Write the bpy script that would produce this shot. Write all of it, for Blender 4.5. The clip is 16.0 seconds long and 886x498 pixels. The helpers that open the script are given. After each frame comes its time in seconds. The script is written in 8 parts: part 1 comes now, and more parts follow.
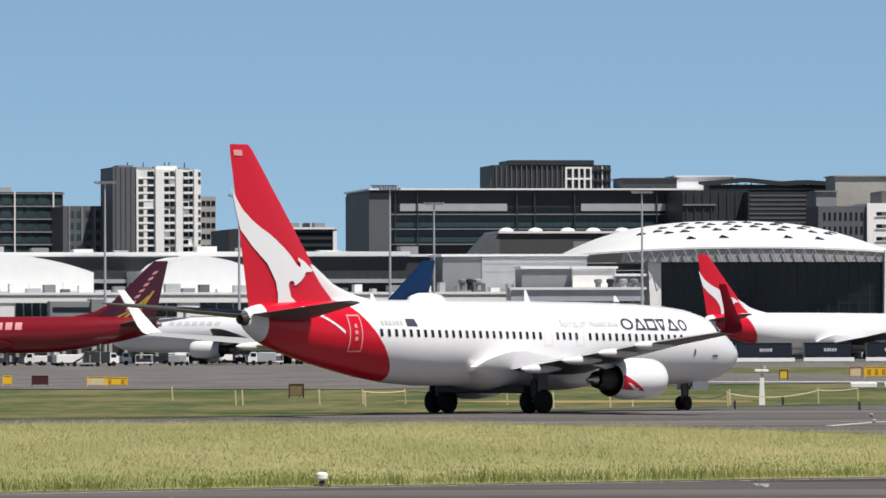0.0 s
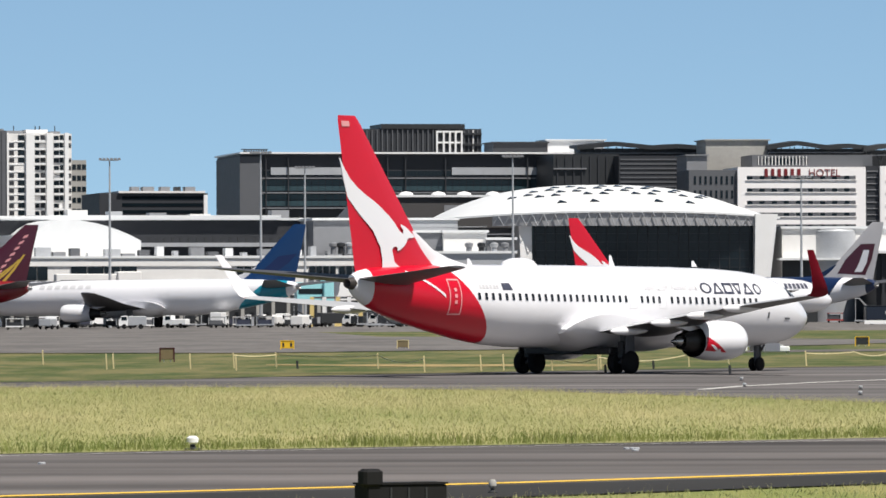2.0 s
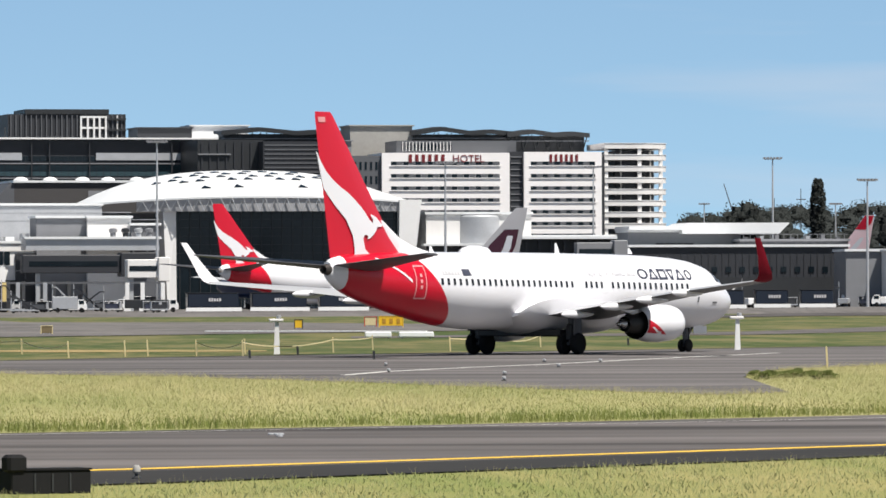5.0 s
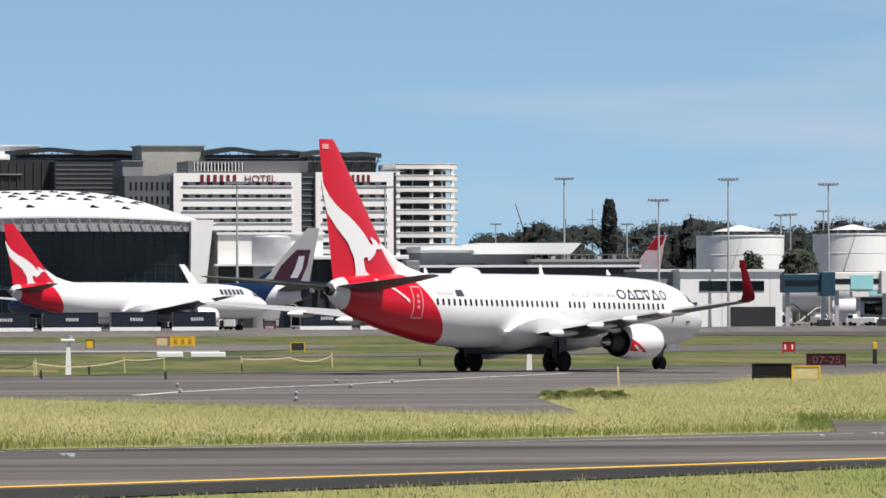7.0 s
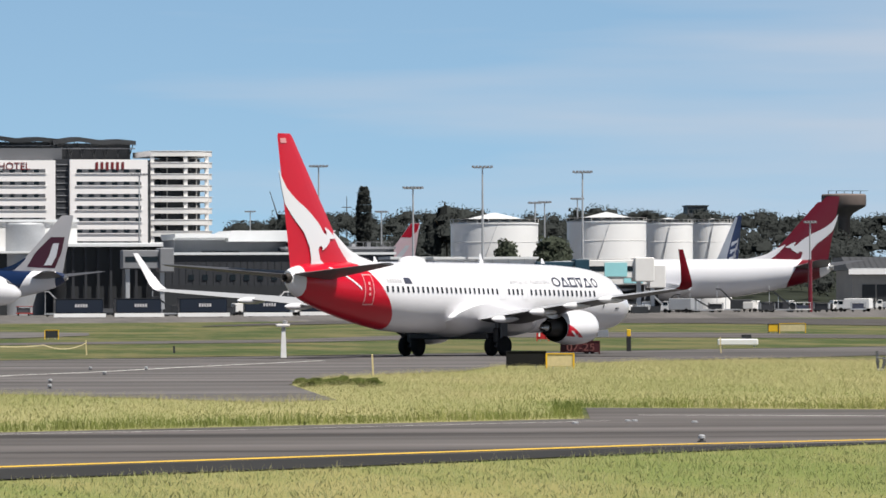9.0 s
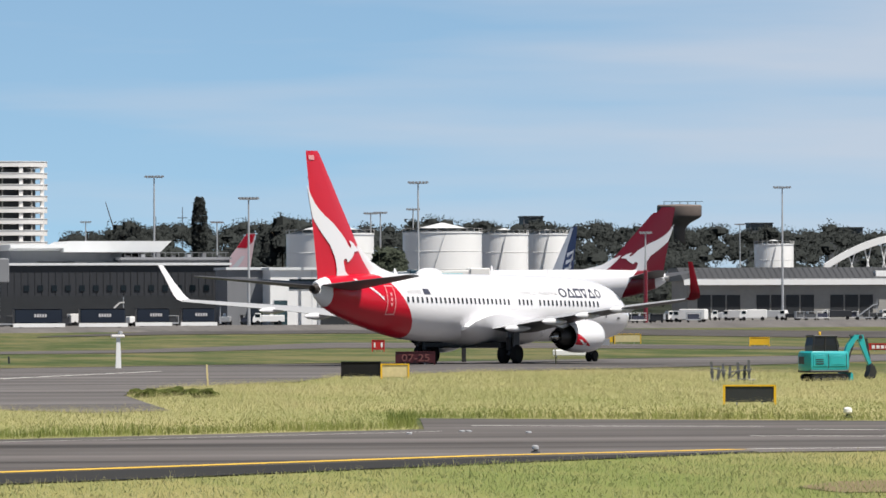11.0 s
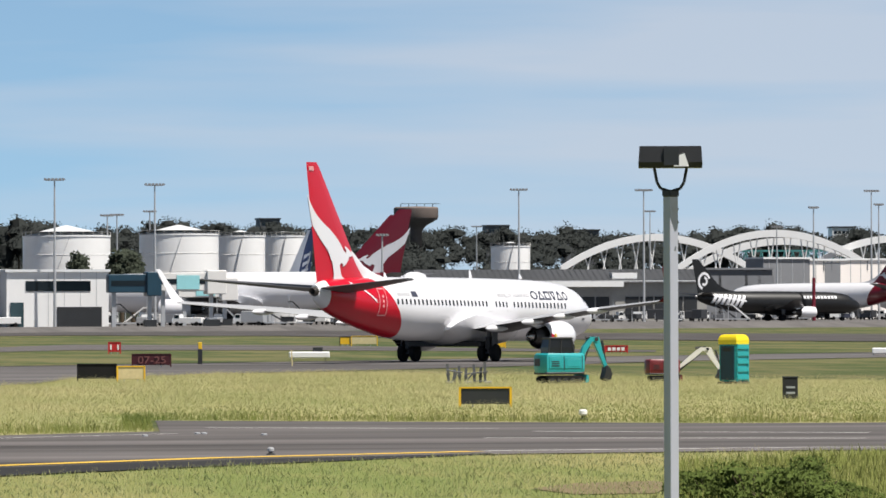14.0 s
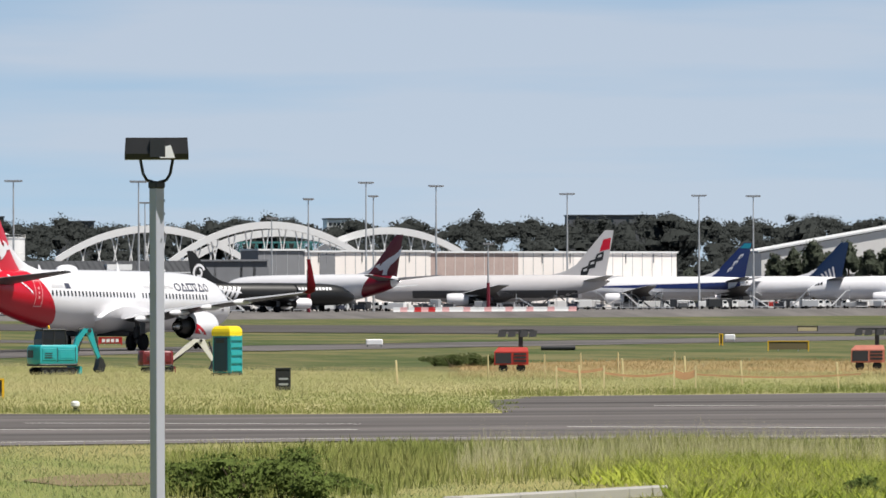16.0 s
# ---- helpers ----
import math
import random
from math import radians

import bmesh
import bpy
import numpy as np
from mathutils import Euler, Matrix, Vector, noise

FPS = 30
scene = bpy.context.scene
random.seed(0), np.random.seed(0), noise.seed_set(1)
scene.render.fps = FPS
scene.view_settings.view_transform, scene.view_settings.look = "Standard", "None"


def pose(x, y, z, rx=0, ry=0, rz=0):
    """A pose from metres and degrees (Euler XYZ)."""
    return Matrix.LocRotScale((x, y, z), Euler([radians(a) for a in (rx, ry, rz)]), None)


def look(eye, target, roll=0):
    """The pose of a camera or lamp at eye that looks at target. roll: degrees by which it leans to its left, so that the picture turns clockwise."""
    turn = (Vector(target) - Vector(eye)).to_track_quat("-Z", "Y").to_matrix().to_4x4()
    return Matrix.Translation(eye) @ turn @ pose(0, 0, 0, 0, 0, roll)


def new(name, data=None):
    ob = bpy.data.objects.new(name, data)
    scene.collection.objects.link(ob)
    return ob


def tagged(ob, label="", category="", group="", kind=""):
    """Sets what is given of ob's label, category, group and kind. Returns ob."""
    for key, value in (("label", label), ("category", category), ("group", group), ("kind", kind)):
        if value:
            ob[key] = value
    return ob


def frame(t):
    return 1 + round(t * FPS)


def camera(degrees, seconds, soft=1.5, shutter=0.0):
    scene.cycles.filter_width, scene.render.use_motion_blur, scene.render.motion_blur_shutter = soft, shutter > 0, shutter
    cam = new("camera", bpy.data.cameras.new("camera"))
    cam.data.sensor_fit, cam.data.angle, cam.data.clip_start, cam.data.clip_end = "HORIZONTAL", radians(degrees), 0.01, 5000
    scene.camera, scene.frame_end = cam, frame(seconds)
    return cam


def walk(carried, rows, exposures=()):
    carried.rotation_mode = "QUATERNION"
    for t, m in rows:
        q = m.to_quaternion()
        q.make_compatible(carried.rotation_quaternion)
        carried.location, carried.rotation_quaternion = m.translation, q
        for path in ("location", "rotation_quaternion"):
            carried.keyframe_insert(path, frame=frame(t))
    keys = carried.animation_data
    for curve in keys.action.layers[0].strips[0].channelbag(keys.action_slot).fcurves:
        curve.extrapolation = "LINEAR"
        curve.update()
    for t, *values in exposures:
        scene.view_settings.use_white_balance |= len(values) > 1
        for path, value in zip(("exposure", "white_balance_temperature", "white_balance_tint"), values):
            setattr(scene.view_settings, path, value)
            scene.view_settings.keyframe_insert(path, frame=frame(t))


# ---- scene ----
# One bearing step is 1 / F radians, clockwise; bearings count from LEFT_EDGE at the start of the sweep.
F = 12620.0
EYE = 3.25


def level(u):
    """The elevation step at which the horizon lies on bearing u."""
    return 557.4 - 0.0031 * (u - 2284)


def spot(u, d, z=0.0):
    a = (u - 784) / F
    return Vector((d * math.sin(a), d * math.cos(a), z))


def height(u, v, d):
    return EYE + (level(u) - v) / F * d


def flat(u, v, z=0.0):
    """Where the line of sight on bearing u and elevation step v meets the level z."""
    return spot(u, (EYE - z) * F / (v - level(u)), z)


cam = camera(7.11, 16.0, soft=1.6)
SWEEP = [(0.0, -0.8069, 0.7745, -0.05), (0.5, -0.4726, 0.7311, -0.05), (1.0, -0.2094, 0.6479, -0.05), (1.5, 0.0, 0.5496, -0.05),
         (2.0, 0.23, 0.4803, -0.05), (2.5, 0.5996, 0.4761, -0.05), (3.0, 1.154, 0.5211, -0.05), (3.5, 1.7468, 0.5861, -0.05),
         (4.0, 2.3658, 0.5417, -0.05), (4.2, 2.5536, 0.4951, -0.05), (6.3, 3.9338, 0.2911, -0.05), (6.5, 4.1361, 0.3643, -0.05),
         (7.0, 4.7614, 0.5134, -0.05), (7.5, 5.3602, 0.6169, -0.05), (8.0, 5.869, 0.6034, -0.05), (8.5, 6.3323, 0.5109, -0.05),
         (9.0, 6.7343, 0.4064, -0.05), (9.2, 6.8674, 0.3657, -0.05), (11.3, 8.2516, 0.4992, 0.0), (11.5, 8.382, 0.4931, 0.0),
         (12.0, 8.6829, 0.4368, 0.0), (12.5, 9.0304, 0.3647, 0.0), (13.0, 9.431, 0.3308, 0.0), (13.5, 9.8109, 0.3877, 0.0),
         (14.0, 10.1668, 0.4981, 0.03), (14.5, 10.5269, 0.5736, 0.15), (15.0, 11.096, 0.5738, 0.178), (15.5, 12.2718, 0.5271, 0.11),
         (16.0, 14.2203, 0.418, 0.115)]


def aim(yaw, pitch, side):
    a, e = radians(yaw), radians(pitch)
    eye = Vector((side * math.cos(a), -side * math.sin(a), EYE))
    return look(eye, eye + 1000 * Vector((math.sin(a) * math.cos(e), math.cos(a) * math.cos(e), math.sin(e))), -0.178)


walk(cam, [(t, aim(yaw, pitch, side)) for t, yaw, pitch, side in SWEEP],
     exposures=[(0.0, 0.0), (1.0, 0.05), (2.0, 0.17), (2.5, 0.2), (4.0, 0.26), (6.3, 0.25), (6.5, 0.23), (7.0, 0.15), (9.0, 0.15), (12.0, 0.2), (13.5, 0.2), (15.0, 0.1), (16.0, 0.15)])
# ---- sky and sun ----
SUN_AZ, SUN_EL = 137.0, 63.0      # degrees: clockwise from +y, and above the horizon
world = bpy.data.worlds.new("sky")
scene.world = world
world.use_nodes = True
wn, wl = world.node_tree.nodes, world.node_tree.links
sky = wn.new("ShaderNodeTexSky")
sky.sky_type, sky.sun_disc = "NISHITA", False
sky.sun_elevation, sky.sun_rotation = radians(SUN_EL), radians(SUN_AZ)
sky.air_density, sky.dust_density, sky.ozone_density = 1.0, 0.7, 1.6
geo = wn.new("ShaderNodeTexCoord")
lift = wn.new("ShaderNodeVectorMath")
lift.operation = "MULTIPLY_ADD"
lift.inputs[1].default_value, lift.inputs[2].default_value = (1, 1, 2.0), (0, 0, 0.15)
wl.new(geo.outputs["Generated"], lift.inputs[0])
wl.new(lift.outputs[0], sky.inputs[0])
# thin streaks of high cloud, thickest low and towards the north
stretch = wn.new("ShaderNodeMapping")
stretch.inputs["Scale"].default_value = (6, 6, 70)
stretch.inputs["Rotation"].default_value = (0, radians(5.5), 0)
wl.new(geo.outputs["Generated"], stretch.inputs[0])
wisp = wn.new("ShaderNodeTexNoise")
wisp.inputs["Scale"].default_value, wisp.inputs["Detail"].default_value, wisp.inputs["Roughness"].default_value = 1.6, 4, 0.5
wl.new(stretch.outputs[0], wisp.inputs[0])
sep = wn.new("ShaderNodeSeparateXYZ")
wl.new(geo.outputs["Generated"], sep.inputs[0])
east = wn.new("ShaderNodeMapRange")
east.inputs[1].default_value, east.inputs[2].default_value, east.inputs[3].default_value, east.inputs[4].default_value = 0.02, 0.21, -0.23, 0.27
wl.new(sep.outputs[0], east.inputs[0])
add = wn.new("ShaderNodeMath")
wl.new(wisp.outputs[0], add.inputs[0])
wl.new(east.outputs[0], add.inputs[1])
veil = wn.new("ShaderNodeMapRange")
veil.inputs[1].default_value, veil.inputs[2].default_value, veil.inputs[4].default_value = 0.40, 0.82, 0.68
wl.new(add.outputs[0], veil.inputs[0])
mix = wn.new("ShaderNodeMix")
mix.data_type = "RGBA"
wl.new(veil.outputs[0], mix.inputs[0])
tone = wn.new("ShaderNodeMix")
tone.data_type, tone.blend_type = "RGBA", "MULTIPLY"
tone.inputs[0].default_value, tone.inputs[7].default_value = 1.0, (1.08, 1.175, 1.12, 1)
wl.new(sky.outputs[0], tone.inputs[6])
wl.new(tone.outputs[2], mix.inputs[6])
mix.inputs[7].default_value = (4.65, 4.96, 5.58, 1)
# the blue deepens towards the zenith
deep = wn.new("ShaderNodeMapRange")
deep.inputs[1].default_value, deep.inputs[2].default_value, deep.inputs[3].default_value, deep.inputs[4].default_value = 0.06, 0.38, 1.0, 0.27
wl.new(sep.outputs[2], deep.inputs[0])
dim = wn.new("ShaderNodeMix")
dim.data_type, dim.blend_type = "RGBA", "MULTIPLY"
dim.inputs[0].default_value = 1.0
wl.new(mix.outputs[2], dim.inputs[6])
wl.new(deep.outputs[0], dim.inputs[7])
wl.new(dim.outputs[2], wn["Background"].inputs[0])
wn["Background"].inputs[1].default_value = 0.115

sun = new("sun", bpy.data.lights.new("sun", "SUN"))
sun.data.energy, sun.data.angle, sun.data.color = 5.7, radians(0.5), (1.0, 0.955, 0.89)
sa, se = radians(SUN_AZ), radians(SUN_EL)
sun.matrix_world = look((0, 0, 0), (-math.sin(sa) * math.cos(se), -math.cos(sa) * math.cos(se), -math.sin(se)))
# ---- materials ----
MATS = {}


def paint(name, color, rough=0.5, metal=0.0, var=0.12, grain=3.0, bump=0.0, coat=0.0, stain=None):
    """A surface with a colour that varies at two scales, grain in noise cells a metre."""
    if name in MATS:
        return MATS[name]
    m = bpy.data.materials.new(name)
    m.use_nodes = True
    n, l = m.node_tree.nodes, m.node_tree.links
    b = n["Principled BSDF"]
    co = n.new("ShaderNodeTexCoord")
    big, fine = n.new("ShaderNodeTexNoise"), n.new("ShaderNodeTexNoise")
    big.inputs["Scale"].default_value, big.inputs["Detail"].default_value = grain * 0.12, 4
    fine.inputs["Scale"].default_value, fine.inputs["Detail"].default_value = grain, 3
    l.new(co.outputs["Object"], big.inputs[0])
    l.new(co.outputs["Object"], fine.inputs[0])
    s = n.new("ShaderNodeMath")
    s.operation = "MULTIPLY_ADD"
    s.inputs[1].default_value = 0.6
    l.new(big.outputs[0], s.inputs[0])
    t = n.new("ShaderNodeMath")
    t.operation = "MULTIPLY"
    t.inputs[1].default_value = 0.4
    l.new(fine.outputs[0], t.inputs[0])
    l.new(t.outputs[0], s.inputs[2])
    r = n.new("ShaderNodeMapRange")
    r.inputs[1].default_value, r.inputs[2].default_value = 0.25, 0.75
    l.new(s.outputs[0], r.inputs[0])
    x = n.new("ShaderNodeMix")
    x.data_type = "RGBA"
    dark = stain or [c * (1 - var) for c in color]
    x.inputs[6].default_value = (*dark, 1)
    x.inputs[7].default_value = (*[min(1, c * (1 + var)) for c in color], 1)
    l.new(r.outputs[0], x.inputs[0])
    l.new(x.outputs[2], b.inputs["Base Color"])
    q = n.new("ShaderNodeMapRange")
    q.inputs[3].default_value, q.inputs[4].default_value = max(0.02, rough * 0.85), min(1, rough * 1.15)
    l.new(fine.outputs[0], q.inputs[0])
    l.new(q.outputs[0], b.inputs["Roughness"])
    b.inputs["Metallic"].default_value = metal
    b.inputs["Specular IOR Level"].default_value = 0.12 if rough >= 0.74 else 0.5
    b.inputs["Coat Weight"].default_value = coat
    if bump:
        k = n.new("ShaderNodeBump")
        k.inputs["Strength"].default_value, k.inputs["Distance"].default_value = bump, 0.05
        l.new(fine.outputs[0], k.inputs["Height"])
        l.new(k.outputs[0], b.inputs["Normal"])
    MATS[name] = m
    return m


def glass_paint(name, color, rough=0.08):
    """Dark tinted glazing seen from outside: a deep colour under a mirror gloss."""
    m = paint(name, color, rough, 0.0, 0.35, 0.5)
    m.node_tree.nodes["Principled BSDF"].inputs["Specular IOR Level"].default_value = 0.3
    return m


WHITE = paint("white_paint", (0.84, 0.835, 0.83), 0.35, var=0.03)
AIR_WHITE = paint("aircraft_white", (0.775, 0.77, 0.80), 0.25, var=0.025, grain=0.8, coat=0.3)
AIR_RED = paint("aircraft_red", (0.56, 0.003, 0.022), 0.3, var=0.06, grain=0.8)
AIR_GREY = paint("wing_grey", (0.42, 0.425, 0.44), 0.35, var=0.06, grain=1.2)
# dark grey that paints shade onto wing undersides, tailplanes and one lower hull
AIR_SHADE = paint("painted_shade_grey", (0.07, 0.07, 0.076), 0.45, var=0.1, grain=1.2)
# the aircraft red, darkened to paint shade onto the outer winglet skins
WINGLET_SHADE_RED = paint("winglet_shade_red", (0.17, 0.003, 0.013), 0.76, var=0.06, grain=0.8)
METAL = paint("bare_metal", (0.45, 0.44, 0.43), 0.28, 0.9, var=0.15)
BURNT = paint("burnt_metal", (0.10, 0.09, 0.085), 0.45, 0.7, var=0.25)
RUBBER = paint("tyre_rubber", (0.016, 0.016, 0.017), 0.8, var=0.2, grain=9)
BLACK = paint("black_paint", (0.02, 0.02, 0.022), 0.5, var=0.2)
NAVY = paint("dark_blue_grey", (0.055, 0.06, 0.09), 0.4, var=0.1)
PANE = glass_paint("cabin_window", (0.02, 0.024, 0.03))
CONCRETE = paint("concrete", (0.36, 0.35, 0.33), 0.85, var=0.15, grain=1.2, bump=0.2)
PALE = paint("pale_plaster", (0.75, 0.735, 0.72), 0.75, var=0.06, grain=0.7)
ROOF_WHITE = paint("white_sheet_roof", (0.72, 0.73, 0.74), 0.45, var=0.07, grain=0.5)
GREY = paint("grey_cladding", (0.21, 0.215, 0.23), 0.6, var=0.1, grain=0.6)
MIDGREY = paint("mid_grey_cladding", (0.10, 0.104, 0.115), 0.6, var=0.1, grain=0.6)
DARK = paint("dark_cladding", (0.028, 0.030, 0.036), 0.55, var=0.15, grain=0.6)
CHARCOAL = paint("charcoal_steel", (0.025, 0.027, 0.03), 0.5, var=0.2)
GLASS = glass_paint("dark_glazing", (0.007, 0.012, 0.016), 0.12)
BLUEGLASS = glass_paint("blue_green_glazing", (0.034, 0.062, 0.072), 0.12)
STEEL = paint("galvanised_steel", (0.46, 0.47, 0.49), 0.45, 0.3, var=0.12)
YELLOW = paint("sign_yellow", (0.78, 0.47, 0.02), 0.45, var=0.08)
RED = paint("sign_red", (0.5, 0.02, 0.02), 0.4, var=0.1)
BROWNRED = paint("sign_dark_red", (0.06, 0.008, 0.011), 0.45, var=0.15)
TEAL = paint("teal_enamel", (0.02, 0.34, 0.37), 0.4, var=0.12, grain=2)
ORANGE = paint("orange_enamel", (0.45, 0.035, 0.025), 0.4, var=0.15, grain=2)
WOOD = paint("timber_stake", (0.62, 0.52, 0.30), 0.8, var=0.2, grain=6)
LINE_YELLOW = paint("yellow_line_paint", (0.72, 0.46, 0.05), 0.7, var=0.18, grain=1.2)
LINE_WHITE = paint("white_line_paint", (0.62, 0.61, 0.58), 0.7, var=0.25, grain=1.2)


def asphalt(name, color, var, turn):
    """Worn asphalt with long wheel-swept streaks along the way it runs."""
    m = paint(name, color, 0.85, var=var, grain=0.9, bump=0.1)
    n, l = m.node_tree.nodes, m.node_tree.links
    co, mp, ns, mx = n.new("ShaderNodeTexCoord"), n.new("ShaderNodeMapping"), n.new("ShaderNodeTexNoise"), n.new("ShaderNodeMix")
    mp.inputs["Rotation"].default_value, mp.inputs["Scale"].default_value = (0, 0, radians(-turn)), (0.012, 0.16, 1)
    ns.inputs["Scale"].default_value, ns.inputs["Detail"].default_value = 1.0, 5
    l.new(co.outputs["Object"], mp.inputs[0])
    l.new(mp.outputs[0], ns.inputs[0])
    ramp = n.new("ShaderNodeMapRange")
    ramp.inputs[1].default_value, ramp.inputs[2].default_value, ramp.inputs[3].default_value, ramp.inputs[4].default_value = 0.32, 0.68, 0.5, 1.55
    l.new(ns.outputs[0], ramp.inputs[0])
    mx.data_type, mx.blend_type = "RGBA", "MULTIPLY"
    mx.inputs[0].default_value = 1.0
    b = n["Principled BSDF"]
    l.new(b.inputs["Base Color"].links[0].from_socket, mx.inputs[6])
    l.new(ramp.outputs[0], mx.inputs[7])
    l.new(mx.outputs[2], b.inputs["Base Color"])
    return m


ASPHALT_FAR = asphalt("asphalt_far", (0.114, 0.106, 0.104), 0.2, 52)
ASPHALT = asphalt("asphalt_near", (0.104, 0.095, 0.092), 0.2, 46)
ASPHALT_DARK = paint("dark_asphalt_shoulder", (0.035, 0.034, 0.033), 0.9, var=0.2, grain=0.8)


def meadow(name, green, straw, blade=True, bias=0.0, spread=0.3, contrast=0.3):
    """Grass that drifts between green and straw in long patches, blade by blade."""
    m = bpy.data.materials.new(name)
    m.use_nodes = True
    n, l = m.node_tree.nodes, m.node_tree.links
    b = n["Principled BSDF"]
    b.inputs["Roughness"].default_value, b.inputs["Specular IOR Level"].default_value = 0.9, 0.1
    geo = n.new("ShaderNodeNewGeometry")
    total = None
    for size, weight, detail in (((0.11, 0.026, 0), 1.0, 4), ((0.7, 0.11, 0), 0.55, 3), ((5.0, 1.4, 0), 0.35, 2)):
        mp, ns, mul = n.new("ShaderNodeMapping"), n.new("ShaderNodeTexNoise"), n.new("ShaderNodeMath")
        mp.inputs["Scale"].default_value = size
        ns.inputs["Scale"].default_value, ns.inputs["Detail"].default_value = 1.0, detail
        mul.operation = "MULTIPLY_ADD"
        mul.inputs[1].default_value = weight
        mul.inputs[2].default_value = -0.5 * weight
        l.new(geo.outputs["Position"], mp.inputs[0])
        l.new(mp.outputs[0], ns.inputs[0])
        l.new(ns.outputs[0], mul.inputs[0])
        if total:
            l.new(total, mul.inputs[2])
            mul.inputs[2].default_value = 0
        total = mul.outputs[0]
    if blade:
        mul = n.new("ShaderNodeMath")
        mul.operation = "MULTIPLY_ADD"
        mul.inputs[1].default_value = spread
        l.new(geo.outputs["Random Per Island"], mul.inputs[0])
        l.new(total, mul.inputs[2])
        total = mul.outputs[0]
    rm, x = n.new("ShaderNodeMapRange"), n.new("ShaderNodeMix")
    mid = (0.95 / 2 - 0.02) + (spread / 2 if blade else 0) - bias
    rm.inputs[1].default_value, rm.inputs[2].default_value = mid - contrast, mid + contrast
    l.new(total, rm.inputs[0])
    x.data_type = "RGBA"
    x.inputs[6].default_value, x.inputs[7].default_value = (*green, 1), (*straw, 1)
    l.new(rm.outputs[0], x.inputs[0])
    l.new(x.outputs[2], b.inputs["Base Color"])
    if blade:
        soften(m, x.outputs[2])
    MATS[name] = m
    return m


def soften(m, color, glow=0.45, up=(0.12, -0.45, 0.8), keep=0.3):
    """Thin leaves: light passes through them, and their faces lean towards the sky."""
    n, l = m.node_tree.nodes, m.node_tree.links
    b, out = n["Principled BSDF"], n["Material Output"]
    geo, sc, nm = n.new("ShaderNodeNewGeometry"), n.new("ShaderNodeVectorMath"), n.new("ShaderNodeVectorMath")
    sc.operation = "MULTIPLY_ADD"
    sc.inputs[1].default_value, sc.inputs[2].default_value = (keep, keep, keep), up
    l.new(geo.outputs["Normal"], sc.inputs[0])
    nm.operation = "NORMALIZE"
    l.new(sc.outputs[0], nm.inputs[0])
    l.new(nm.outputs[0], b.inputs["Normal"])
    tr, mx = n.new("ShaderNodeBsdfTranslucent"), n.new("ShaderNodeMixShader")
    l.new(color, tr.inputs[0])
    mx.inputs[0].default_value = glow
    l.new(b.outputs[0], mx.inputs[1])
    l.new(tr.outputs[0], mx.inputs[2])
    l.new(mx.outputs[0], out.inputs[0])


def leafage(name, color, var, grain):
    m = paint(name, color, 0.9, var=var, grain=grain)
    soften(m, m.node_tree.nodes["Principled BSDF"].inputs["Base Color"].links[0].from_socket, 0.3, keep=0.22)
    return m


GRASS = meadow("mown_grass", (0.056, 0.080, 0.028), (0.150, 0.138, 0.064), False, contrast=0.12)
APRON = meadow("worn_apron_concrete", (0.104, 0.098, 0.095), (0.163, 0.153, 0.147), False, contrast=0.2)
BLADE = meadow("green_grass_blade", (0.20, 0.25, 0.07), (0.36, 0.34, 0.145), spread=0.16)
SHORT = meadow("short_green_blade", (0.23, 0.28, 0.105), (0.37, 0.365, 0.18), spread=0.18)
STRAW = meadow("straw_seed_stem", (0.41, 0.41, 0.18), (0.56, 0.50, 0.27), spread=0.14)
SOIL = paint("bare_soil", (0.19, 0.15, 0.085), 0.95, var=0.25, grain=1)
LEAF = leafage("eucalypt_leaf", (0.044, 0.049, 0.047), 0.3, 0.1)
LEAF_OLIVE = leafage("olive_tree_leaf", (0.068, 0.080, 0.058), 0.3, 0.3)
LEAF_LIGHT = leafage("shrub_leaf", (0.115, 0.155, 0.04), 0.35, 2)
BARK = paint("bark", (0.09, 0.07, 0.05), 0.9, var=0.3)


